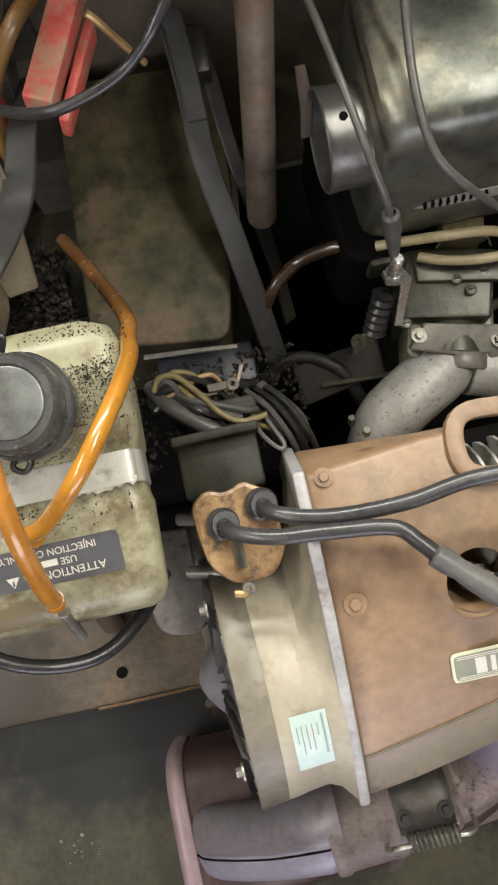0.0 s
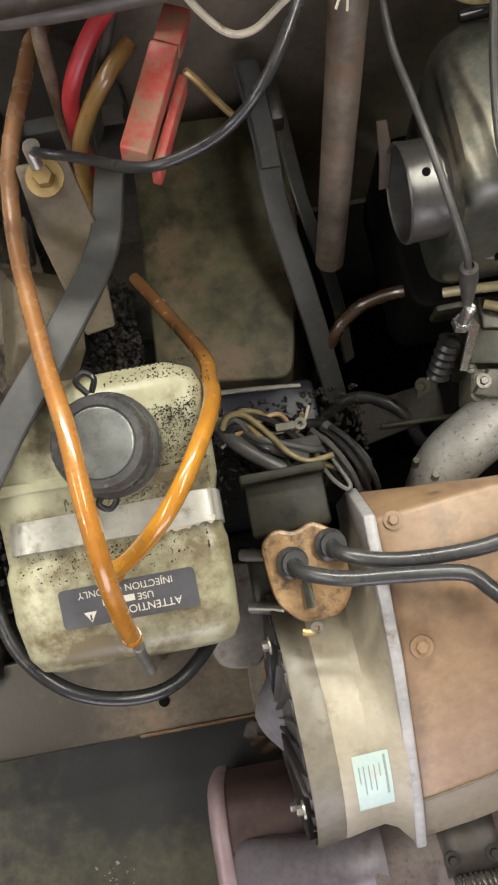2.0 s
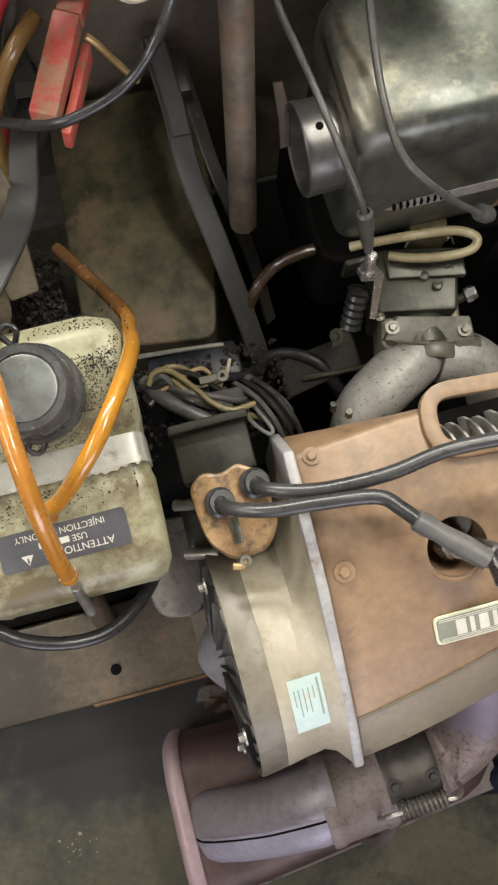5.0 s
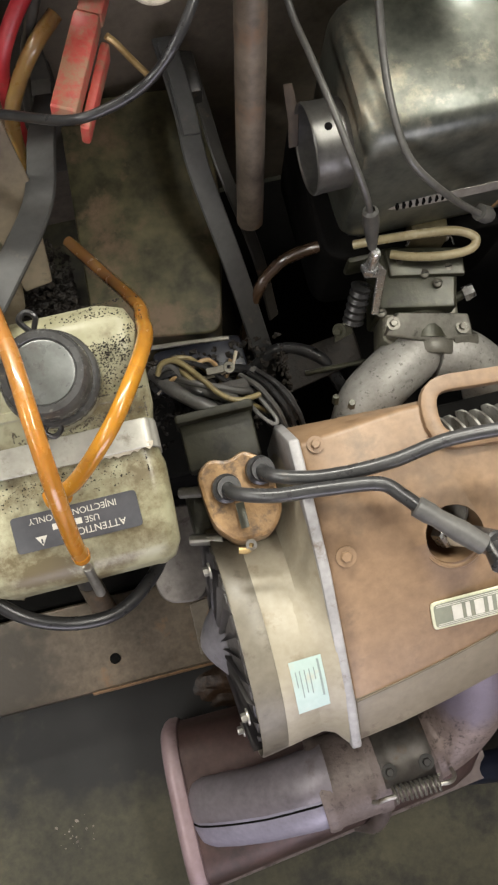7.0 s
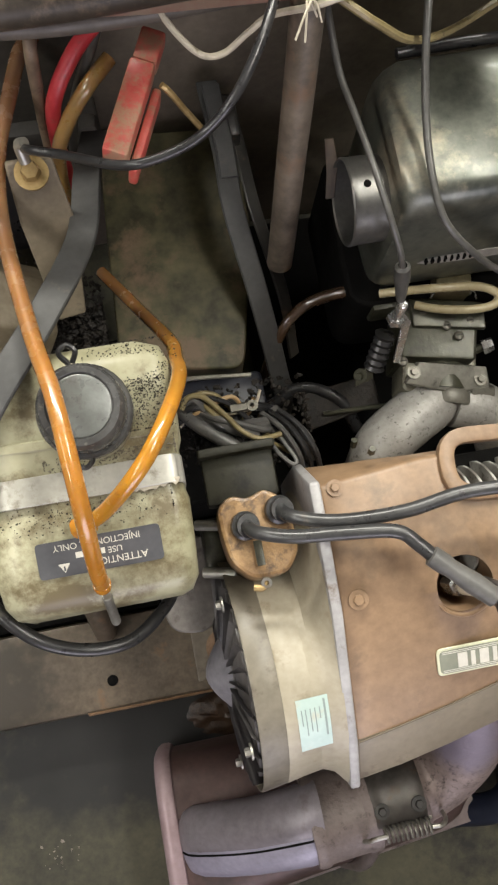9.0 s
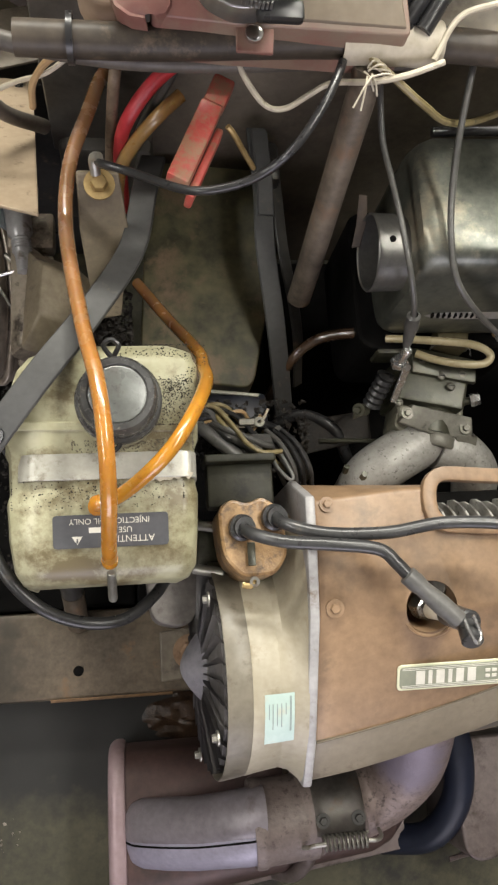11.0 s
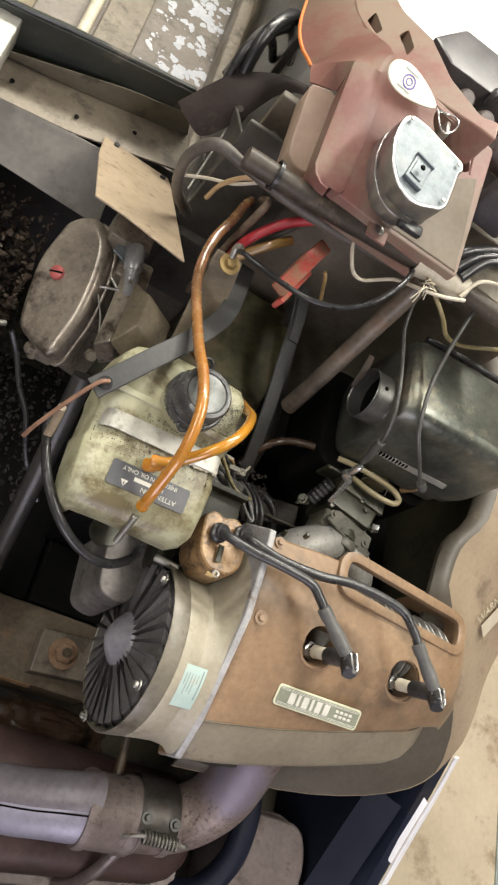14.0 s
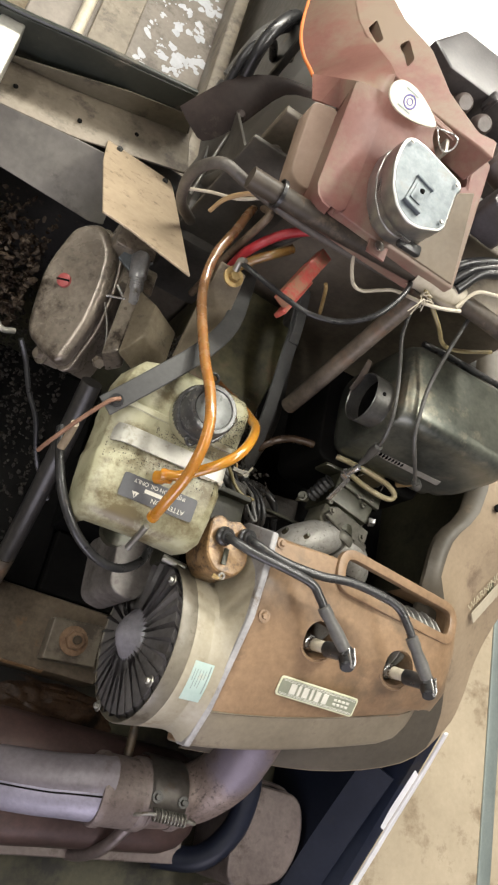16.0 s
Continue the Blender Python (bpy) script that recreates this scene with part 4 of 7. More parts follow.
    badge = part("badge", b, BADGE_RIM, t, "pale-rimmed green-grey name badge")
    f = prism([(x * 0.96, y * 0.84) for x, y in o], 0.0010, 0.0022, 0.0002, 1)
    f.transform(bx)
    part("badge_face", f, BADGE_GREEN, badge)
    for x0, w in ((-0.013, 0.0070), (-0.0028, 0.0066), (0.0070, 0.0034), (0.0135, 0.0070), (0.0238, 0.0034), (0.0300, 0.0074)):
        part("badge_mark", box((x0, -0.0060, 0.0018), (x0 + w, 0.0060, 0.0028), 0.0002, 1, bx), LETTER, badge)
    for y0 in (-0.004, 0.0010):
        for k in range(4):
            part("badge_mark", box((-0.042 + 0.0056 * k, y0, 0.0018), (-0.0380 + 0.0056 * k, y0 + 0.0028, 0.0028), 0.0002, 1, bx), LETTER, badge)
    for y0 in (-0.0088, -0.0074, 0.0068, 0.0082):
        part("badge_line", box((-0.049, y0, 0.0018), (0.049, y0 + 0.0005, 0.0024), 0, 1, bx), LETTER, badge)
    # casting flange between cowl and fan housing
    wide = [(0.080, 0.60), (0.080, 0.700), (0.055, 0.764), (0.020, 0.760), (-0.037, 0.748), (-0.088, 0.721), (-0.134, 0.696), (-0.171, 0.664), (-0.169, 0.644), (-0.14, 0.60)]
    bm = bmesh.new()
    a = [bm.verts.new((0.0445, y, z)) for y, z in wide]
    c = [bm.verts.new((0.0525, y, z)) for y, z in wide]
    bm.faces.new(a[::-1])
    bm.faces.new(c)
    for k in range(len(a)):
        bm.faces.new((a[k], a[(k + 1) % len(a)], c[(k + 1) % len(a)], c[k]))
    bmesh.ops.recalc_face_normals(bm, faces=bm.faces)
    bevel(bm, 0.002, 2)
    part("flange", bm, WHITE_EDGE, t, "chipped white casting flange")
    # scroll from the round fan ring to the flange
    bm = bmesh.new()
    m = 48
    wide_loop = []
    closed = [Vector((0, y, z)) for y, z in wide]
    cen = Vector((0, FAN_Y, FAN_Z))
    for k in range(m):
        ang = 2 * math.pi * k / m
        d = Vector((0, math.cos(ang), math.sin(ang)))
        best = 0.088
        for i in range(len(closed)):
            p, q = closed[i] - cen, closed[(i + 1) % len(closed)] - cen
            e = q - p
            det = d.y * (-e.z) + e.y * d.z
            if abs(det) > 1e-9:
                s = (p.y * (-e.z) + e.y * p.z) / det
                u = (d.y * p.z - d.z * p.y) / det
                if s > 0 and 0 <= u <= 1:
                    best = max(best, min(s, 0.150))
        wide_loop.append(best)
    stations = [(0.014, 0.0), (0.028, 0.02), (0.036, 0.22), (0.046, 0.92)]
    rr = []
    for x, w in stations:
        rr.append([bm.verts.new((x, FAN_Y + math.cos(2 * math.pi * k / m) * (0.0870 * (1 - w) + wide_loop[k] * w), FAN_Z + math.sin(2 * math.pi * k / m) * (0.0870 * (1 - w) + wide_loop[k] * w))) for k in range(m)])
    for p, q in zip(rr, rr[1:]):
        for k in range(m):
            bm.faces.new((p[k], p[(k + 1) % m], q[(k + 1) % m], q[k]))
    bmesh.ops.recalc_face_normals(bm, faces=bm.faces)
    part("scroll", bm, CREAM, t, "cream cast scroll")
    ax = FAN_AXIS
    part("housing_ring", turned([(0.0, 0.080), (0.0, 0.0914), (0.002, 0.0918), (0.016, 0.0898), (0.042, 0.0872), (0.042, 0.080)], (-0.006, FAN_Y, FAN_Z), ax, 64), CREAM, t, "cream fan housing ring")
    part("intake_ring", turned([(0.012, 0.0850), (0.003, 0.0915), (0.0, 0.0930), (0.0, 0.0940), (0.0015, 0.0947), (0.018, 0.0929), (0.022, 0.0922), (0.022, 0.0850)], (-0.0265, FAN_Y, FAN_Z), ax, 64), GREY_BAND, t, "grey intake ring")
    tilt = Vector(ax).to_track_quat("X", "Z").to_matrix().to_4x4()
    hub = Vector((-0.048, FAN_Y, FAN_Z))
    fan = part("fan", turned([(0, 0.0), (0.0008, 0.006), (0.0030, 0.0120), (0.0065, 0.0180), (0.0105, 0.0235), (0.0145, 0.0285), (0.0180, 0.033), (0.0172, 0.040), (0.0205, 0.086), (0.05, 0.086), (0.05, 0)], hub, ax, 40), FAN_BLACK, t, "dusty grey-black plastic cooling fan")
    # Hub is lighter and violet: sheen put into the fan's plastic colour.
    part("hub", turned([(-0.0030, 0.0), (-0.0018, 0.006), (0.0010, 0.0120), (0.0048, 0.0180), (0.0092, 0.0235), (0.0130, 0.0280), (0.0165, 0.0310), (0.020, 0.0320), (0.020, 0)], hub, ax, 40), surface("hub_plastic_violet_sheen", (0.16, 0.153, 0.172), (0.33, 0.318, 0.350), 0.34, 0.1, 20, 160, 0.06, (0.10, 0.09, 0.085), 0.25, 30), fan, "smooth hub dome, violet-grey sheen put into its colour")
    bm = bmesh.new()
    grid = []
    for r, tw, x0, x1 in ((0.026, 0.0, 0.0130, 0.030), (0.036, 0.0014, 0.0120, 0.030), (0.052, 0.0036, 0.0138, 0.030), (0.072, 0.0064, 0.0152, 0.030), (0.0890, 0.0088, 0.0168, 0.030)):
        grid.append([bm.verts.new((x0, r, -tw)), bm.verts.new(((x0 + x1) / 2, r, -tw * 0.15)), bm.verts.new((x1, r, tw))])
    for a, b in zip(grid, grid[1:]):
        for k in range(2):
            bm.faces.new((a[k], a[k + 1], b[k + 1], b[k]))
    bmesh.ops.solidify(bm, geom=bm.faces[:], thickness=0.0034)
    bmesh.ops.recalc_face_normals(bm, faces=bm.faces)
    blade_mesh = mesh_of("blade", bm, FAN_BLACK)
    for k in range(32):
        ob = new("blade", blade_mesh)
        ob.parent = fan
        ob.matrix_local = Matrix.Translation(hub - BASES[fan]) @ tilt @ Matrix.Rotation(2 * math.pi * k / 32, 4, "X")
    # Closing disc behind the fan, its black colour standing for deep shade.
    part("fan_shroud", turned([(0.0, 0.0868), (0.030, 0.0868), (0.030, 0.0)], (-0.010, FAN_Y, FAN_Z), ax, 48), INK_BLACK, t, "inner shroud behind the fan, coloured black for the shade")
    for a in (0.90, 2.22, 3.6, 5.3):
        at = hub + tilt.to_3x3() @ Vector((0.016, 0.0875 * math.cos(a), 0.0875 * math.sin(a)))
        part("rim_screw", bolt(at, -Vector(ax), 0.0035, 0.005), STEEL_DULL, t)
    # foil label wrapped on the ring
    lb = bmesh.new()
    rows = []
    for k in range(9):
        a = radians(104 + 28 * k / 8)
        rows.append([lb.verts.new((x, FAN_Y + math.cos(a) * (0.0902 - 0.09 * (x - 0.010)), FAN_Z + math.sin(a) * (0.0902 - 0.09 * (x - 0.010)))) for x in (0.010, 0.022, 0.034)])
    for p, q in zip(rows, rows[1:]):
        for k in range(2):
            lb.faces.new((p[k], q[k], q[k + 1], p[k + 1]))
    bmesh.ops.recalc_face_normals(lb, faces=lb.faces)
    foil = part("foil_label", lb, PALE_LABEL, t, "pale teal foil data label")
    for i, (x0, a0, a1) in enumerate(((0.0300, 105.5, 125), (0.0265, 109, 115), (0.0230, 109, 122), (0.0195, 109, 121), (0.0160, 109, 123), (0.0130, 109, 117))):
        w = 0.0016 if i == 0 else 0.0008
        bb = bmesh.new()
        pr = None
        for k in range(6):
            a = radians(a0 + (a1 - a0) * k / 5)
            q = [bb.verts.new((x, FAN_Y + math.cos(a) * (0.0905 - 0.09 * (x - 0.010)), FAN_Z + math.sin(a) * (0.0905 - 0.09 * (x - 0.010)))) for x in (x0, x0 + w)]
            if pr:
                bb.faces.new((pr[0], q[0], q[1], pr[1]))
            pr = q
        part("print_bar", bb, DARK_PRINT, foil)
    return t


engine()


def spark_plug(x, group):
    t = thing("spark_plug", (x, -0.033, 0.685), "white-insulated spark plug with a black angled cap", "spark plug", group)
    part("shell", turned([(0, 0), (0, 0.0105), (0.012, 0.0105), (0.013, 0.008), (0.020, 0.008), (0.020, 0)], (x - 0.008, -0.031, 0.700), (0.3, -0.22, 1), 6), STEEL_BRIGHT, t, "bright steel hex shell")
    part("insulator", turned([(0, 0), (0, 0.0075), (0.022, 0.0065), (0.022, 0)], (x - 0.004, -0.035, 0.718), (0.3, -0.22, 1), 20), WIRE_WHITE, t, "white ceramic insulator")
    part("cap", joined(rod((x + 0.003, -0.039, 0.733), (x + 0.006, -0.047, 0.772), 0.0092, 20), rod((x + 0.006, -0.048, 0.766), (x + 0.004, -0.062, 0.776), 0.0085, 20)), LEAD_BLACK, t, "black rubber plug cap")
    part("clip", tube([(x - 0.004, -0.038, 0.781), (x - 0.002, -0.052, 0.785), (x + 0.004, -0.062, 0.783), (x + 0.009, -0.056, 0.780), (x + 0.004, -0.042, 0.782)], 0.0014, 8), STEEL_BRIGHT, t, "bright wire clip")


for px in (0.156, 0.274):
    spark_plug(px, "spark plugs")


def ignition_coil():
    t = thing("ignition_coil", (0.01, 0.03, 0.68), "rusty ignition coil with two black leads beside the cowl", "ignition coil")
    o = rounded([(-0.022, 0.052), (-0.010, 0.060), (0.002, 0.055), (0.014, 0.061), (0.030, 0.050), (0.033, 0.014), (0.022, -0.002), (-0.004, -0.003), (-0.018, 0.012), (-0.021, 0.030)], 0.007, 4)
    part("body", prism(o, lambda x, y: 0.690, lambda x, y: 0.742 + 0.05 * (y - 0.03), 0.003, 2), COIL_RUST, t)
    part("ground_lug", tube([(0.004, -0.004, 0.742), (0.001, -0.009, 0.743), (-0.005, -0.008, 0.742)], 0.0025, 8), BRASS, t, "brass earth lug")
    part("cotter", turned([(0, 0.0018), (0, 0.004), (0.002, 0.004), (0.002, 0.0018), (0, 0.0018)], (0.004, -0.006, 0.744), (0, -0.3, 1), 16), STEEL_DULL, t)
    part("clip", slab([(0.000, 0.006, 0.7455), (0.006, 0.006, 0.7455), (0.006, 0.024, 0.7465), (0.000, 0.024, 0.7465)], 0.0015, 0.0003), CARB, t)
    for at in ((-0.004, 0.036, 0.744), (0.022, 0.043, 0.744)):
        part("tower", turned([(0, 0.0), (0, 0.0105), (0.004, 0.0105), (0.006, 0.0085), (0.010, 0.0085), (0.010, 0)], at, (0.25, -0.15, 1), 24), LEAD_BLACK, t, "black lead tower")
    a = [(-0.004, 0.036, 0.750), (0.003, 0.028, 0.763), (0.026, 0.020, 0.772), (0.058, 0.016, 0.777), (0.094, 0.0105, 0.779), (0.107, -0.001, 0.780), (0.116, -0.012, 0.780)]
    b = [(0.022, 0.043, 0.750), (0.030, 0.034, 0.763), (0.060, 0.025, 0.770), (0.105, 0.023, 0.776), (0.150, 0.028, 0.780), (0.205, 0.022, 0.784), (0.228, 0.004, 0.784), (0.238, -0.010, 0.783)]
    for line, x in ((a, 0.156), (b, 0.274)):
        lead = part("lead", tube(line, 0.0050, 14), LEAD_BLACK, t, "thick black ignition lead")
        e = Vector(line[-1])
        d = Vector((x - 0.006, -0.045, 0.779)) - e
        part("boot", turned([(-0.004, 0.0052), (-0.003, 0.0072), (0.006, 0.0074), (0.012, 0.0064), (0.030, 0.0078), (d.length, 0.0070), (d.length, 0)], e, d, 18), BOOT_GREY, lead, "grey rubber boot")
    part("base_block", box((-0.026, 0.058, 0.690), (0.030, 0.098, 0.712), 0.003), OILY_BLOCK, t, "oily black base block")
    part("base_ledge", box((-0.028, 0.094, 0.690), (0.032, 0.101, 0.722), 0.002), OILY_BLOCK, t)
    for y in (0.05, 0.012):
        part("pin", rod((-0.038, y, 0.675), (-0.012, y - 0.006, 0.685), 0.0045), STEEL_DULL, t)
    return t


ignition_coil()


def starter_bracket():
    t = thing("pull_starter_bracket", (-0.06, 0.0, 0.5), "purple-grey cast bracket beside the fan housing", "bracket")
    part("casting", prism(rounded([(-0.074, -0.030), (-0.040, -0.036), (-0.026, -0.010), (-0.026, 0.045), (-0.082, 0.050)], 0.014, 5), 0.53, 0.63, 0.008, 3), surface("grey_cast_bracket", (0.075, 0.066, 0.060), (0.26, 0.238, 0.222), 0.45, 0.25, 24, 200, 0.3, (0.055, 0.045, 0.036), 0.42, 34), t)
    part("lug", turned([(0, 0), (0, 0.018), (0.012, 0.018), (0.012, 0)], (-0.085, 0.035, 0.625), (0, 0, 1), 24), CARB, t)
    part("boss", box((-0.035, 0.010, 0.56), (-0.012, 0.055, 0.665), 0.006), CARB, t)


starter_bracket()


# ---- oil tank ----
def tank_top(x, y):
    return 0.777 + 0.27 * y


def oil_tank():
    t = thing("oil_tank", (-0.11, 0.08, 0.66), "grimy cream plastic injection oil tank with a dark screw cap", "oil tank")
    bm = bmesh.new()
    rings = []
    for y, xl, xr, drop in ((-0.004, -0.158, -0.056, 0.020), (-0.001, -0.166, -0.047, 0.008), (0.008, -0.171, -0.0415, 0.002), (0.03, -0.174, -0.040, 0), (0.058, -0.176, -0.039, 0), (0.064, -0.174, -0.0405, 0.0025),
                            (0.090, -0.174, -0.0405, 0.0025), (0.096, -0.176, -0.038, 0), (0.130, -0.174, -0.037, 0), (0.147, -0.168, -0.037, 0.002), (0.158, -0.160, -0.041, 0.008), (0.166, -0.150, -0.053, 0.020)):
        z = tank_top(0, y) - drop
        ch = 0.020 if y > 0.03 else 0.012
        rings.append([bm.verts.new(v) for v in ((xl + 0.008, y * 0.90 + 0.010, 0.722), (xl - 0.004, y, z - 0.042), (xl - 0.001, y, z - ch * 1.3), (xl + ch * 0.1, y, z - ch * 0.6), (xl + ch, y, z - 0.001), (xl + ch * 1.5, y, z), (xr - 0.012, y, z), (xr - 0.005, y, z - 0.0015), (xr - 0.001, y, z - 0.006), (xr, y, z - 0.013), (xr - 0.006, y * 0.9 + 0.010, 0.722))])
    for a, b in zip(rings, rings[1:]):
        for k in range(11):
            bm.faces.new((a[k], a[(k + 1) % 11], b[(k + 1) % 11], b[k]))
    bm.faces.new(rings[0])
    bm.faces.new(rings[-1][::-1])
    bmesh.ops.recalc_face_normals(bm, faces=bm.faces)
    bevel(bm, 0.003, 2, 40)
    part("body", bm, BOTTLE, t)
    part("moulding_ridge", strap([(-0.176, 0.106, tank_top(0, 0.106)), (-0.11, 0.104, tank_top(0, 0.104)), (-0.046, 0.102, tank_top(0, 0.102))], 0.007, 0.003, (0, -0.27, 1)), BOTTLE, t)
    band = [(-0.166, 0.0785, 0.7870), (-0.160, 0.078, 0.7930), (-0.150, 0.0775, 0.7965), (-0.11, 0.077, 0.7970), (-0.052, 0.077, 0.7972), (-0.0435, 0.077, 0.7930), (-0.0405, 0.077, 0.7850), (-0.0408, 0.077, 0.765)]
    b = part("band", swept(band, rounded([(-0.0008, -0.0095), (0.0008, -0.0095), (0.0008, 0.0095), (-0.0008, 0.0095)], 0.0004, 1), (0, 1, 0.05), 6), BAND_GREY, t, "dull silver hold-down tape band")
    lt = pose(-0.1022, 0.0325, tank_top(0, 0.0325) + 0.0006, 0, 0, 180) @ pose(0, 0, 0, -15.1, 0, 0)
    o = rounded([(-0.0405, -0.0118), (0.0405, -0.0118), (0.0405, 0.0118), (-0.0405, 0.0118)], 0.003, 4)
    lab = prism(o, -0.0004, 0.0004, 0, 1)
    lab.transform(lt)
    label = part("label", lab, LABEL_GREY, t, "dark grey warning label, printed upside down to the front")
    lettering("ATTENTION", 0.0066, lt @ pose(-0.012, 0.0058, 0.0005), LETTER, label, "ATTENTION in pale capitals")
    lettering("USE", 0.0058, lt @ pose(-0.010, -0.0006, 0.0005), LETTER, label)
    part("print_bar", box((-0.0035, -0.0026, 0.0003), (0.0155, 0.0012, 0.0007), 0, 1, lt), LETTER, label)
    lettering("INJECTION OIL ONLY", 0.0058, lt @ pose(0.001, -0.0072, 0.0005), LETTER, label, "INJECTION OIL ONLY in pale capitals")
    tri = prism([(0.020, 0.0034), (0.0275, 0.0034), (0.02375, 0.0095)], 0.0003, 0.0008)
    tri.transform(lt)
    part("warning_triangle", tri, LETTER, label)
    tri = prism([(0.0233, 0.0050), (0.0242, 0.0050), (0.0244, 0.0082), (0.0231, 0.0082)], 0.0006, 0.0010)
    tri.transform(lt)
    part("warning_mark", tri, LABEL_GREY, label)
    # filler neck and cap
    up = (0.0, -0.12, 1)
    c = Vector((-0.094, 0.119, 0.806))
    part("neck", turned([(0, 0.030), (0.012, 0.030), (0.014, 0.028), (0.014, 0)], c, up, 40), BOTTLE, t)
    cap = part("cap", turned([(0.008, 0.0292), (0.010, 0.0300), (0.020, 0.0300), (0.022, 0.0285), (0.022, 0.0272), (0.040, 0.0262), (0.0430, 0.0240), (0.0430, 0.0205), (0.0418, 0.0195), (0.0418, 0)], c, up, 48), BLACK_CAP, t, "dark grey screw cap with worn top")
    part("cap_top", turned([(0.0410, 0), (0.0410, 0.0192), (0.0424, 0.0190), (0.0428, 0.0180), (0.0424, 0)], c, up, 40), surface("worn_shiny_cap_top", (0.065, 0.068, 0.064), (0.185, 0.195, 0.185), 0.3, 0.1, 40, 200, 0.2, (0.07, 0.065, 0.06), 0.35, 50), cap, "worn shiny grey cap top")
    part("tether", tube([(-0.098, 0.145, 0.834), (-0.103, 0.152, 0.838), (-0.098, 0.156, 0.839), (-0.093, 0.152, 0.838), (-0.096, 0.146, 0.834)], 0.0018, 8), HOSE_BLACK, cap, "black tether loop")
    part("tether", tube([(-0.098, 0.092, 0.822), (-0.104, 0.086, 0.822), (-0.099, 0.082, 0.820), (-0.094, 0.086, 0.821), (-0.096, 0.092, 0.822)], 0.0018, 8), HOSE_BLACK, cap)
    part("nipple", rod((-0.103, 0.004, 0.778), (-0.1035, -0.013, 0.742), 0.0034, 14), STEEL_DULL, t, "clear grey outlet nipple")
    part("inlet_stub", turned([(0, 0.0), (0, 0.0068), (0.008, 0.0068), (0.010, 0.0055), (0.016, 0.0055), (0.016, 0)], (-0.112, 0.049, 0.792), (0.65, -0.1, 1), 18), AMBER, t, "amber inlet stub")
    lumps("oily_dirt", (-0.062, 0.132, 0.8130), (0.060, 0.060, 0.0006), 2000, 0.0005, GRIME, "black oily specks caked on the tank top", 12, flat=0.5)
    lumps("oily_dirt", (-0.085, 0.094, 0.8020), (0.085, 0.016, 0.0004), 700, 0.0006, surface("brown_black_grime", (0.045, 0.038, 0.024), (0.12, 0.10, 0.065), 0.5, 0, 60, 240, 0.6), "dark grime along the tank band", 14, flat=0.35)
    lumps("oily_dirt", (-0.11, 0.058, 0.7925), (0.12, 0.020, 0.0004), 400, 0.0005, GRIME, "dark specks below the tank band", 15, flat=0.4)
    rng = random.Random(16)
    edge = [(-0.088 + 0.0026 * k, 0.067 + rng.uniform(-0.0022, 0.0012)) for k in range(18)]
    torn = prism(edge + [(-0.043, 0.0705), (-0.088, 0.0705)], lambda x, y: tank_top(x, y) + 0.0002, lambda x, y: tank_top(x, y) + 0.0012)
    part("torn_tape", torn, WIRE_WHITE, t, "torn white tape edge")
    return t


oil_tank()


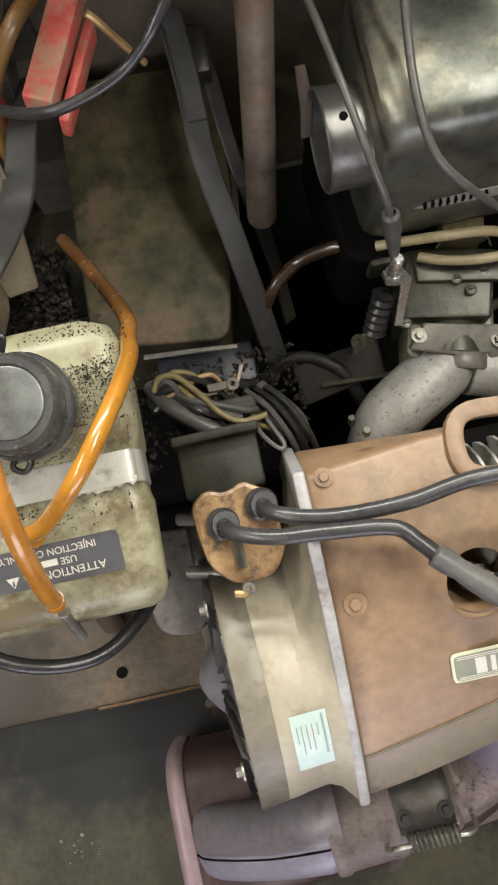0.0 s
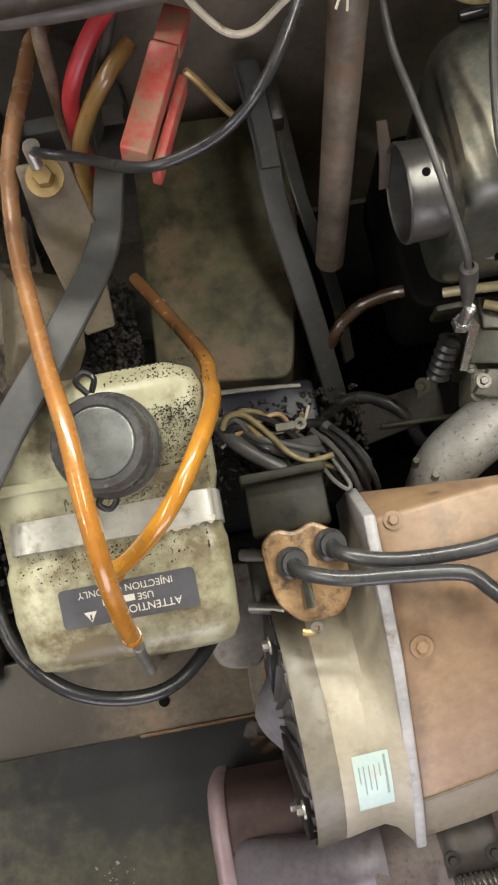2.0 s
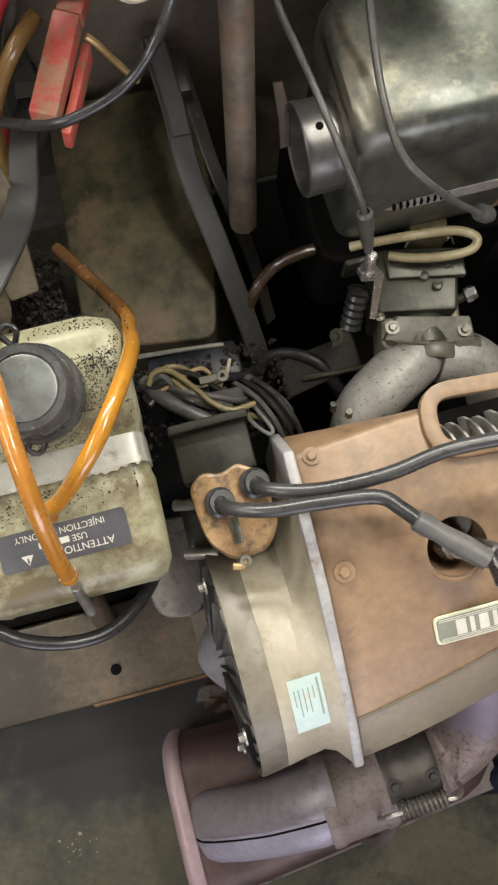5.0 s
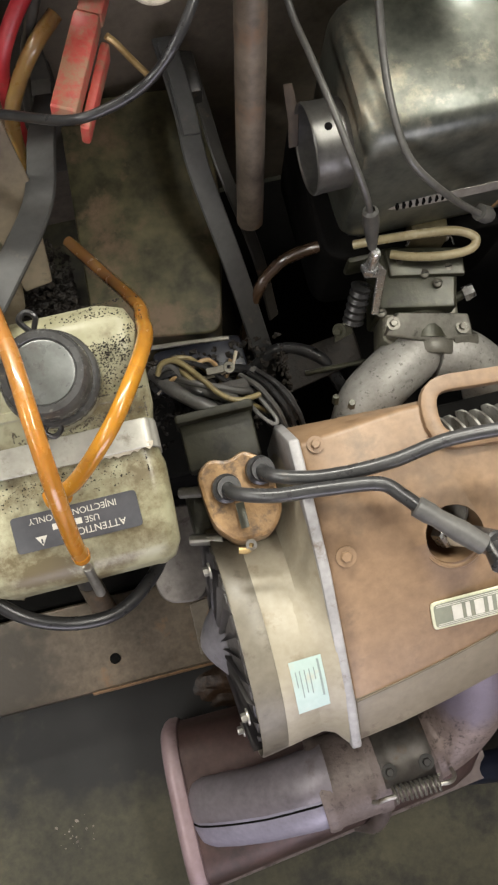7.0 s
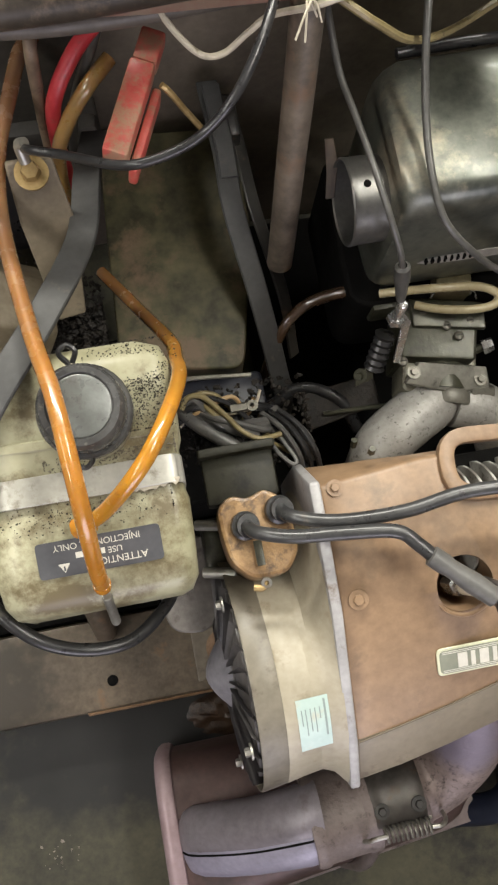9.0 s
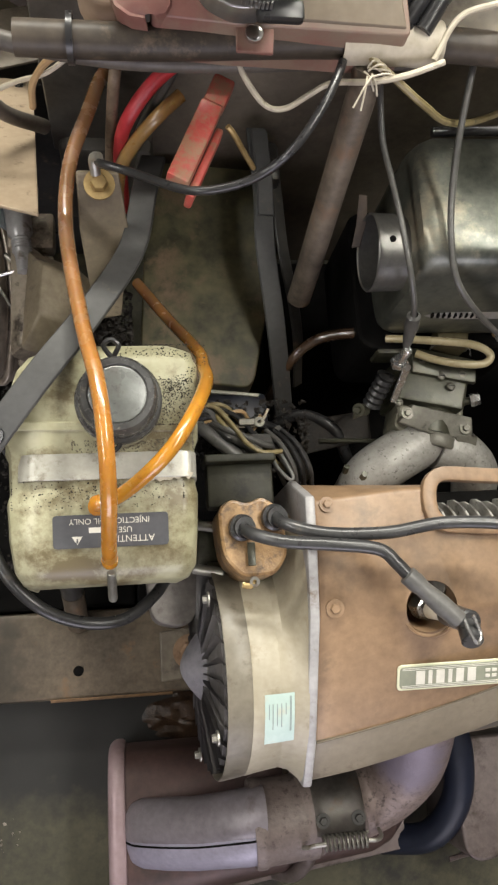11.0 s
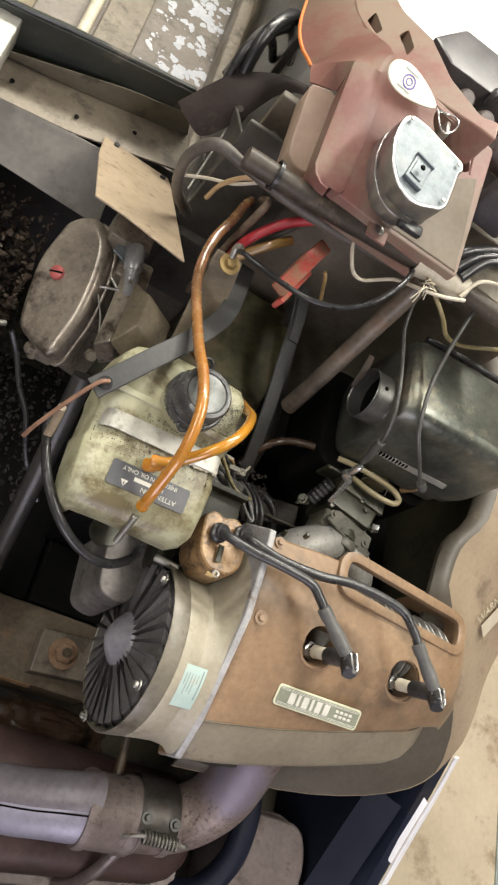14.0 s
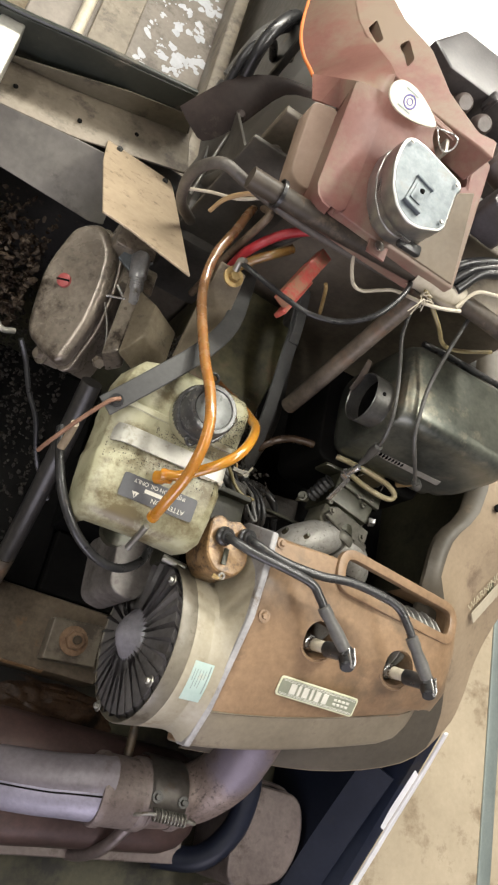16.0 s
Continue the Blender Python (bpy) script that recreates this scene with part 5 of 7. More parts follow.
# ---- hoses, straps and wires ----
def hoses():
    g = "hoses and wires"
    arch = solo("fuel_hose", open_tube([(-0.085, 0.415, 0.80), (-0.100, 0.384, 0.82), (-0.112, 0.346, 0.824), (-0.126, 0.304, 0.820), (-0.129, 0.249, 0.822), (-0.117, 0.168, 0.844), (-0.107, 0.122, 0.860), (-0.102, 0.082, 0.866), (-0.101, 0.046, 0.848), (-0.103, 0.020, 0.810), (-0.1035, 0.010, 0.788)], 0.0055, 0.0015), AMBER_FADE, "long amber fuel hose arching over the oil tank", "hose", g)
    loop = solo("fuel_hose", open_tube([(-0.112, 0.0485, 0.806), (-0.094, 0.0525, 0.815), (-0.068, 0.0685, 0.842), (-0.050, 0.091, 0.844), (-0.033, 0.128, 0.822), (-0.032, 0.150, 0.800), (-0.034, 0.172, 0.776), (-0.054, 0.221, 0.725), (-0.078, 0.270, 0.690)], 0.0052, 0.0015), AMBER_LOOP, "short amber fuel hose looping off the oil tank", "hose", g)
    for hose, at, way, r in ((arch, (-0.1035, 0.0098, 0.7875), (-0.0005, -0.010, -0.022), 0.0056), (loop, (-0.1125, 0.0484, 0.8055), (-0.018, -0.004, -0.009), 0.0053)):
        part("cut_end", turned([(0.0, r - 0.0018), (0.0006, r), (-0.0015, r + 0.0006), (-0.005, r + 0.0003), (-0.005, r - 0.002), (0.0, r - 0.0018)], at, way, 20), AMBER, hose, "bright amber cut end")
    solo("fuel_hose", open_tube([(-0.041, 0.361, 0.828), (-0.059, 0.346, 0.822), (-0.078, 0.336, 0.800), (-0.091, 0.322, 0.775), (-0.093, 0.300, 0.72)], 0.0055, 0.0017), AMBER_DULL, "cut-off browned fuel hose with an open end", "hose", g)
    solo("fuel_hose", tube([(-0.086, 0.400, 0.820), (-0.090, 0.362, 0.853), (-0.0945, 0.352, 0.810), (-0.0975, 0.345, 0.757), (-0.098, 0.340, 0.690)], 0.0046, 12), WEATHERED, "browned fuel hose going down behind the bracket", "hose", g)
    solo("control_cable", tube([(-0.036, 0.372, 0.880), (-0.050, 0.362, 0.846), (-0.066, 0.360, 0.805), (-0.078, 0.360, 0.760), (-0.084, 0.360, 0.70)], 0.0042, 12), CABLE_GREY, "grimy grey cable dropping behind the red one", "cable", g)
    solo("red_cable", tube([(0.02, 0.385, 0.885), (-0.010, 0.372, 0.880), (-0.034, 0.365, 0.870), (-0.062, 0.360, 0.842), (-0.083, 0.345, 0.816), (-0.089, 0.338, 0.784), (-0.088, 0.32, 0.73)], 0.0056, 14), RED_VINYL, "thick red battery cable", "cable", g)
    solo("vent_hose", tube([(-0.203, 0.085, 0.730), (-0.197, 0.050, 0.742), (-0.184, 0.014, 0.748), (-0.160, -0.014, 0.742), (-0.130, -0.028, 0.728), (-0.098, -0.028, 0.716), (-0.072, -0.010, 0.700), (-0.055, 0.015, 0.67)], 0.0048, 14), HOSE_BLACK, "black rubber vent hose looped in front of the oil tank", "hose", g)
    solo("hose_stub", tube([(-0.199, 0.060, 0.742), (-0.200, 0.066, 0.762), (-0.202, 0.072, 0.782)], 0.0042, 12), surface("brittle_tan_hose", (0.22, 0.17, 0.11), (0.40, 0.32, 0.22), 0.5, 0, 40, 200, 0.1), "brittle tan hose end wired to the strap hook", "hose", g)
    solo("pulse_hose", tube([(0.045, 0.175, 0.60), (0.065, 0.205, 0.655), (0.090, 0.222, 0.668), (0.118, 0.222, 0.684), (0.136, 0.218, 0.690)], 0.0052, 14), HOSE_BROWN, "brown fuel hose feeding the carburettor", "hose", g)
    # rubber hold-down straps
    t = thing("rubber_strap", (-0.13, 0.18, 0.72), "grey rubber hold-down strap stretched over the oil tank", "strap", "rubber straps")
    line = [(-0.062, 0.345, 0.770), (-0.071, 0.300, 0.790), (-0.082, 0.243, 0.803), (-0.113, 0.183, 0.822), (-0.147, 0.136, 0.826), (-0.186, 0.090, 0.806)]
    part("band", strap(line, 0.0205, 0.0042, (-0.15, -0.25, 1)), RUBBER, t)
    part("eyelet", turned([(0, 0.0035), (0, 0.0065), (0.0028, 0.0065), (0.0028, 0.0035), (0, 0.0035)], (-0.178, 0.098, 0.811), (-0.25, -0.3, 1), 18), HOSE_BLACK, t)
    part("hook", tube([(-0.176, 0.100, 0.814), (-0.186, 0.092, 0.814), (-0.202, 0.072, 0.792), (-0.216, 0.052, 0.766), (-0.220, 0.046, 0.748)], 0.0022, 8), surface("brown_hook_wire", (0.16, 0.08, 0.05), (0.30, 0.17, 0.11), 0.6, 0.2, 40, 200, 0.2), t, "rusty wire hook")
    t = thing("rubber_strap", (0.06, 0.25, 0.50), "grey rubber hold-down strap running down past the tank", "strap", "rubber straps")
    part("band", strap([(0.034, 0.405, 0.730), (0.037, 0.341, 0.727), (0.037, 0.294, 0.718), (0.048, 0.236, 0.682), (0.058, 0.184, 0.638), (0.064, 0.160, 0.60), (0.066, 0.150, 0.54)], 0.0180, 0.004, (0.1, -0.3, 1)), RUBBER, t)
    part("folded_end", strap([(0.036, 0.398, 0.736), (0.038, 0.352, 0.733), (0.038, 0.318, 0.7275)], 0.0150, 0.003, (0.1, -0.2, 1)), RUBBER, t, "folded-back strap end")
    # battery terminal on its bracket
    t = thing("battery_terminal", (-0.105, 0.25, 0.72), "brown steel bracket with a brass terminal nut and black wire", "terminal")
    part("bracket", slab([(-0.121, 0.290, 0.832), (-0.090, 0.290, 0.832), (-0.084, 0.262, 0.80), (-0.092, 0.218, 0.735), (-0.113, 0.215, 0.735), (-0.121, 0.262, 0.80)], 0.005, 0.002), BRACKET_BROWN, t)
    part("nut", bolt((-0.104, 0.280, 0.831), (0, -0.25, 1), 0.0065, 0.007), BRASS, t, "dirty brass nut")
    part("ring_lug", tube([(-0.106, 0.284, 0.838), (-0.107, 0.290, 0.848), (-0.103, 0.288, 0.853)], 0.0038, 10), STEEL_DULL, t)
    part("wire", tube([(-0.104, 0.286, 0.850), (-0.098, 0.280, 0.856), (-0.079, 0.270, 0.862), (-0.045, 0.243, 0.885), (-0.020, 0.240, 0.893), (0.004, 0.246, 0.900), (0.024, 0.256, 0.916), (0.042, 0.279, 0.926), (0.055, 0.305, 0.927), (0.062, 0.325, 0.92)], 0.0030, 10), HOSE_BLACK, t, "glossy black wire")
    # red connector
    t = thing("fuse_holder", (-0.03, 0.30, 0.80), "faded red plastic fuse holder", "fuse holder")
    mm = pose(-0.034, 0.304, 0.852, 0, 6, -24)
    part("case", box((-0.0085, -0.036, -0.012), (0.0085, 0.034, 0.004), 0.0022, 2, mm), RED_TAG, t)
    part("clip", box((0.0088, -0.036, -0.030), (0.0150, 0.028, -0.012), 0.002, 2, mm), RED_TAG, t)
    part("tail", box((-0.0075, 0.035, -0.012), (0.0090, 0.060, 0.002), 0.002, 2, mm), RED_TAG, t)
    part("pin", tube([(-0.012, 0.305, 0.868), (-0.007, 0.303, 0.862), (0.002, 0.301, 0.845), (0.012, 0.300, 0.826)], 0.0022, 8), BRASS, t, "bent brown metal tongue")
    w = [("tan_wire", [(-0.151, 0.341, 0.835), (-0.147, 0.341, 0.862), (-0.130, 0.341, 0.888), (-0.096, 0.345, 0.902), (-0.05, 0.338, 0.918), (0.0, 0.332, 0.935)], 0.0026, WIRE_TAN, "tan wire taped along the crossbar"),
         ("white_wire", [(-0.185, 0.350, 0.835), (-0.160, 0.348, 0.853), (-0.138, 0.340, 0.872), (-0.118, 0.343, 0.888)], 0.0018, WIRE_WHITE, "short frayed white wire"),
         ("white_wire", [(-0.010, 0.330, 0.922), (-0.006, 0.322, 0.905), (0.012, 0.312, 0.884), (0.028, 0.312, 0.880), (0.045, 0.317, 0.890), (0.058, 0.318, 0.900), (0.078, 0.302, 0.922), (0.100, 0.303, 0.928), (0.125, 0.311, 0.932)], 0.0021, WIRE_WHITE, "dirty white wire hanging from the crossbar"),
         ("olive_wire", [(0.075, 0.318, 0.928), (0.097, 0.304, 0.920), (0.117, 0.295, 0.910), (0.145, 0.300, 0.886), (0.180, 0.315, 0.872), (0.238, 0.345, 0.868)], 0.0026, WIRE_OLIVE, "olive wire lying over the air box"),
         ("white_wire", [(0.118, 0.312, 0.932), (0.134, 0.335, 0.945), (0.165, 0.345, 0.95), (0.20, 0.362, 0.955)], 0.0021, WIRE_WHITE, "dirty white wire beside the dash"),
         ("olive_wire", [(-0.008, 0.332, 0.915), (0.010, 0.328, 0.900), (0.028, 0.330, 0.912), (0.030, 0.335, 0.925)], 0.0018, WIRE_OLIVE, "thin olive wire loop")]
    for nm, line, r, m, lab in w:
        solo(nm, tube(line, r, 8), m, lab, "wire", g)
    rng = random.Random(4)
    for k in range(9):
        a = Vector((0.076 + rng.uniform(-0.006, 0.006), 0.304 + rng.uniform(-0.004, 0.004), 0.928))
        b = a + Vector((rng.uniform(-0.02, 0.022), rng.uniform(-0.022, 0.006), rng.uniform(-0.012, 0.006)))
        solo("wire_strand", tube([a, (a + b) / 2 + Vector((0, 0, 0.003)), b], 0.0007, 5, 4), WIRE_WHITE, "loose frayed white wire strand", "wire", "frayed strands")
    # wiring bundle behind the coil
    rng = random.Random(11)
    kinds = ((WIRE_OLIVE, 0.0030, "olive"), (BOOT_GREY, 0.0050, "grey"), (HOSE_BLACK, 0.0030, "black"), (WIRE_OLIVE, 0.0022, "olive"), (BOOT_GREY, 0.0028, "grey"), (HOSE_BLACK, 0.0042, "black"),
             (WIRE_OLIVE, 0.0020, "olive"), (BOOT_GREY, 0.0022, "grey"), (HOSE_BLACK, 0.0026, "black"), (HOSE_BLACK, 0.0022, "black"), (WIRE_TAN, 0.0018, "tan"), (BOOT_GREY, 0.0034, "grey"),
             (HOSE_BLACK, 0.0036, "black"), (HOSE_BLACK, 0.0030, "black"), (WIRE_WHITE, 0.0013, "white"), (HOSE_BLACK, 0.0024, "black"))
    for k, (m, r, colour) in enumerate(kinds):
        line = []
        for p, s in (((-0.036, 0.136, 0.690), 0.8), ((-0.022, 0.142, 0.705), 0.9), ((0.000, 0.132, 0.703), 1.5), ((0.020, 0.122, 0.694), 1.8), ((0.042, 0.116, 0.684), 1.5), ((0.058, 0.098, 0.66), 1.6)):
            line.append(Vector(p) + s * Vector((rng.uniform(-0.005, 0.005), rng.uniform(-0.011, 0.009), rng.uniform(-0.009, 0.006))))
        if k in (0, 6, 10, 14):
            line = line[:4] + [line[3] + Vector((0.008, 0.012, 0.004))]
        solo("harness_wire", tube(line, r, 8), m, "oily %s wire tangled behind the ignition coil" % colour, "wire", "wiring harness")
    sleeve = surface("oily_grey_sleeve", (0.045, 0.044, 0.042), (0.150, 0.146, 0.138), 0.38, 0, 30, 200, 0.1, (0.03, 0.026, 0.02), 0.4, 40)
    for line, r in (([(-0.036, 0.146, 0.694), (-0.026, 0.129, 0.701), (-0.012, 0.115, 0.702), (0.003, 0.104, 0.700), (0.022, 0.096, 0.694)], 0.0058), ([(-0.021, 0.136, 0.700), (-0.008, 0.124, 0.705), (0.005, 0.116, 0.705), (0.022, 0.108, 0.698)], 0.0048),
                    ([(0.040, 0.130, 0.684), (0.054, 0.112, 0.690), (0.062, 0.099, 0.688), (0.064, 0.088, 0.676)], 0.0062)):
        solo("wire_sleeve", tube(line, r, 12), sleeve, "thick oily grey wire sleeve behind the coil", "sleeve", "wire sleeves")
    solo("harness_wire", tube([(-0.033, 0.138, 0.708), (-0.027, 0.145, 0.713), (-0.015, 0.143, 0.714), (0.000, 0.125, 0.714), (0.010, 0.111, 0.714), (0.023, 0.103, 0.713), (0.040, 0.105, 0.708)], 0.0022, 10), WIRE_OLIVE, "olive wire looped over the grey sleeves", "wire", "wiring harness")
    solo("harness_wire", tube([(0.030, 0.101, 0.708), (0.036, 0.088, 0.712), (0.044, 0.079, 0.713), (0.047, 0.083, 0.712), (0.039, 0.103, 0.707)], 0.0016, 8), BOOT_GREY, "thin grey wire loop behind the cowl", "wire", "wiring harness")
    for k in range(3):
        o = 0.007 * k
        solo("grey_wire", tube([(0.030 + o, 0.128, 0.692), (0.042 + o, 0.112, 0.70), (0.052 + o, 0.092, 0.695), (0.058 + o, 0.080, 0.67)], 0.0024, 8), (BOOT_GREY, HOSE_BLACK, LEAD_BLACK)[k], "dark wire dropping behind the cowl", "wire", "wiring harness")
    solo("wire_terminal", joined(box((0.004, 0.128, 0.708), (0.018, 0.134, 0.711), 0.0006, 1), turned([(0, 0.002), (0, 0.0045), (0.0015, 0.0045), (0.0015, 0.002)], (0.022, 0.131, 0.709), (0, 0, 1), 14)), SCREW, "bare metal ring terminal in the harness", "terminal")
    lumps("oily_dirt", (0.01, 0.125, 0.672), (0.12, 0.07, 0.02), 900, 0.002, GRIME, "oily grime under the wiring harness", 31)
    solo("black_hose", tube([(0.048, 0.150, 0.62), (0.075, 0.158, 0.635), (0.105, 0.142, 0.64), (0.122, 0.115, 0.62)], 0.0055, 12), HOSE_BLACK, "black hose behind the cylinder", "hose", g)
    solo("connector_block", box((-0.035, 0.145, 0.60), (0.045, 0.185, 0.625), 0.005), surface("blue_black_connector", (0.010, 0.011, 0.018), (0.026, 0.028, 0.042), 0.4, 0, 30, 200, 0.1), "blue-black wiring connector block", "connector")


hoses()


# ---- fuel system ----
def fuel_tank():
    t = thing("fuel_tank", (0.0, 0.30, 0.50), "greasy olive plastic fuel tank between the straps", "fuel tank")
    out = rounded([(-0.078, 0.196), (0.028, 0.180), (0.056, 0.30), (0.058, 0.400), (-0.064, 0.408), (-0.072, 0.30)], 0.014, 5)
    part("body", prism(out, lambda x, y: 0.50, lambda x, y: 0.650 + 0.10 * (y - 0.18), 0.008, 4), TANK, t)
    part("edge_strip", strap([(-0.040, 0.1795, 0.654), (-0.005, 0.176, 0.655), (0.032, 0.172, 0.655)], 0.004, 0.002, (0, -0.1, 1)), SCREW, t, "dull metal edge strip")
    part("side_strap", strap([(0.052, 0.45, 0.69), (0.056, 0.37, 0.694), (0.060, 0.31, 0.685), (0.074, 0.24, 0.655), (0.082, 0.20, 0.60)], 0.012, 0.003, (0.4, -0.2, 1)), FRAME_DARK, t, "black tank strap")
    part("clamp", box((0.035, 0.365, 0.688), (0.058, 0.405, 0.712), 0.004), FRAME_DARK, t)
    lumps("oily_dirt", (-0.11, 0.235, 0.665), (0.05, 0.08, 0.05), 1800, 0.0019, GRIME, "oily debris beside the fuel tank", 21)


fuel_tank()


def air_box():
    t = thing("air_box", (0.21, 0.27, 0.66), "dusty glossy black air intake canister with a short inlet stub", "air box")
    n = 48
    bm = bmesh.new()
    rings = []

    def sect(x, cy, cz, hy, hz, p):
        out = []
        for k in range(n):
            a = 2 * math.pi * k / n
            c, s = math.cos(a), math.sin(a)
            out.append((x, cy + hy * math.copysign(abs(c) ** (2 / p), c), cz + hz * math.copysign(abs(s) ** (2 / p), s)))
        return out
    for row in ((0.124, 0.242, 0.802, 0.0290, 0.0290, 2), (0.1285, 0.242, 0.802, 0.0295, 0.0295, 2), (0.1300, 0.2455, 0.797, 0.036, 0.042, 2.3), (0.1312, 0.2570, 0.786, 0.0495, 0.065, 3.4), (0.1345, 0.2613, 0.781, 0.0540, 0.0725, 4.4),
                (0.1400, 0.2630, 0.7785, 0.0560, 0.0762, 5.0), (0.1490, 0.2635, 0.778, 0.0568, 0.0776, 6.5), (0.21, 0.2635, 0.778, 0.057, 0.078, 7.0), (0.285, 0.2635, 0.778, 0.057, 0.078, 7.0), (0.289, 0.2635, 0.778, 0.055, 0.076, 5.0), (0.304, 0.2635, 0.778, 0.055, 0.076, 4.6), (0.318, 0.2635, 0.778, 0.051, 0.070, 3.6), (0.326, 0.2635, 0.778, 0.040, 0.054, 2.8)):
        rings.append([bm.verts.new(v) for v in sect(*row)])
    for a, b in zip(rings, rings[1:]):
        for k in range(n):
            bm.faces.new((a[k], a[(k + 1) % n], b[(k + 1) % n], b[k]))
    bm.faces.new(rings[-1][::-1])
    bmesh.ops.recalc_face_normals(bm, faces=bm.faces)
    part("canister", bm, AIRBOX, t)
    part("inlet_lip", turned([(0.030, 0.0285), (0.0, 0.0290), (-0.0012, 0.0300), (0.0, 0.0308), (0.006, 0.0302), (0.032, 0.0298)], (0.104, 0.242, 0.802), (1, 0, 0), 44), BRIGHT_LIP, t, "bright worn inlet stub")
    part("inlet_bore", turned([(0.012, 0.0284), (0.05, 0.0275), (0.05, 0)], (0.1095, 0.242, 0.802), (1, 0, 0), 40), INK_BLACK, t, "dark inlet bore")
    part("back_rim", tube([(0.150, 0.3215, 0.846), (0.20, 0.3225, 0.848), (0.285, 0.3225, 0.848)], 0.004, 10, 3), HOSE_BLACK, t, "black rolled back rim")
    part("screw_hole", turned([(0, 0), (0, 0.0026), (0.0008, 0.0026), (0.0008, 0)], (0.114, 0.238, 0.8315), (0, -0.1, 1), 12), INK_BLACK, t)
    for x, y in ((0.160, 0.300),):
        part("paint_chip", turned([(0, 0), (0, 0.0022), (0.0004, 0.0015), (0.0004, 0)], (x, y, 0.8545), (0, 0.02, 1), 7), STEEL_DULL, t)
    part("clamp_band", strap([(0.150, 0.2125, 0.762), (0.175, 0.2065, 0.762), (0.245, 0.2055, 0.762), (0.270, 0.2055, 0.762)], 0.009, 0.0015, (0, -1, 0.35)), STEEL_DULL, t, "slotted steel clamp band")
    for k in range(9):
        x = 0.166 + 0.005 * k
        part("clamp_slot", box((x, 0.2035, 0.7605), (x + 0.0014, 0.2072, 0.7655), 0, 1), INK_BLACK, t)
    part("mount_bracket", slab([(0.098, 0.288, 0.811), (0.104, 0.286, 0.813), (0.106, 0.272, 0.802), (0.103, 0.256, 0.785), (0.096, 0.256, 0.784), (0.098, 0.270, 0.796)], 0.003, 0.0008), surface("rusty_dark_bracket", (0.018, 0.013, 0.010), (0.085, 0.060, 0.043), 0.55, 0.2, 30, 180, 0.3, (0.11, 0.07, 0.045), 0.3, 40), t, "rusty mounting bracket")
    # Added black block under the canister, standing for shade.
    part("lower_tray", prism(rounded([(0.12, 0.20), (0.29, 0.20), (0.29, 0.34), (0.12, 0.34)], 0.02, 4), 0.60, 0.70, 0.01, 2), INK_BLACK, t, "black block added for the shade below the canister")
    return t


air_box()


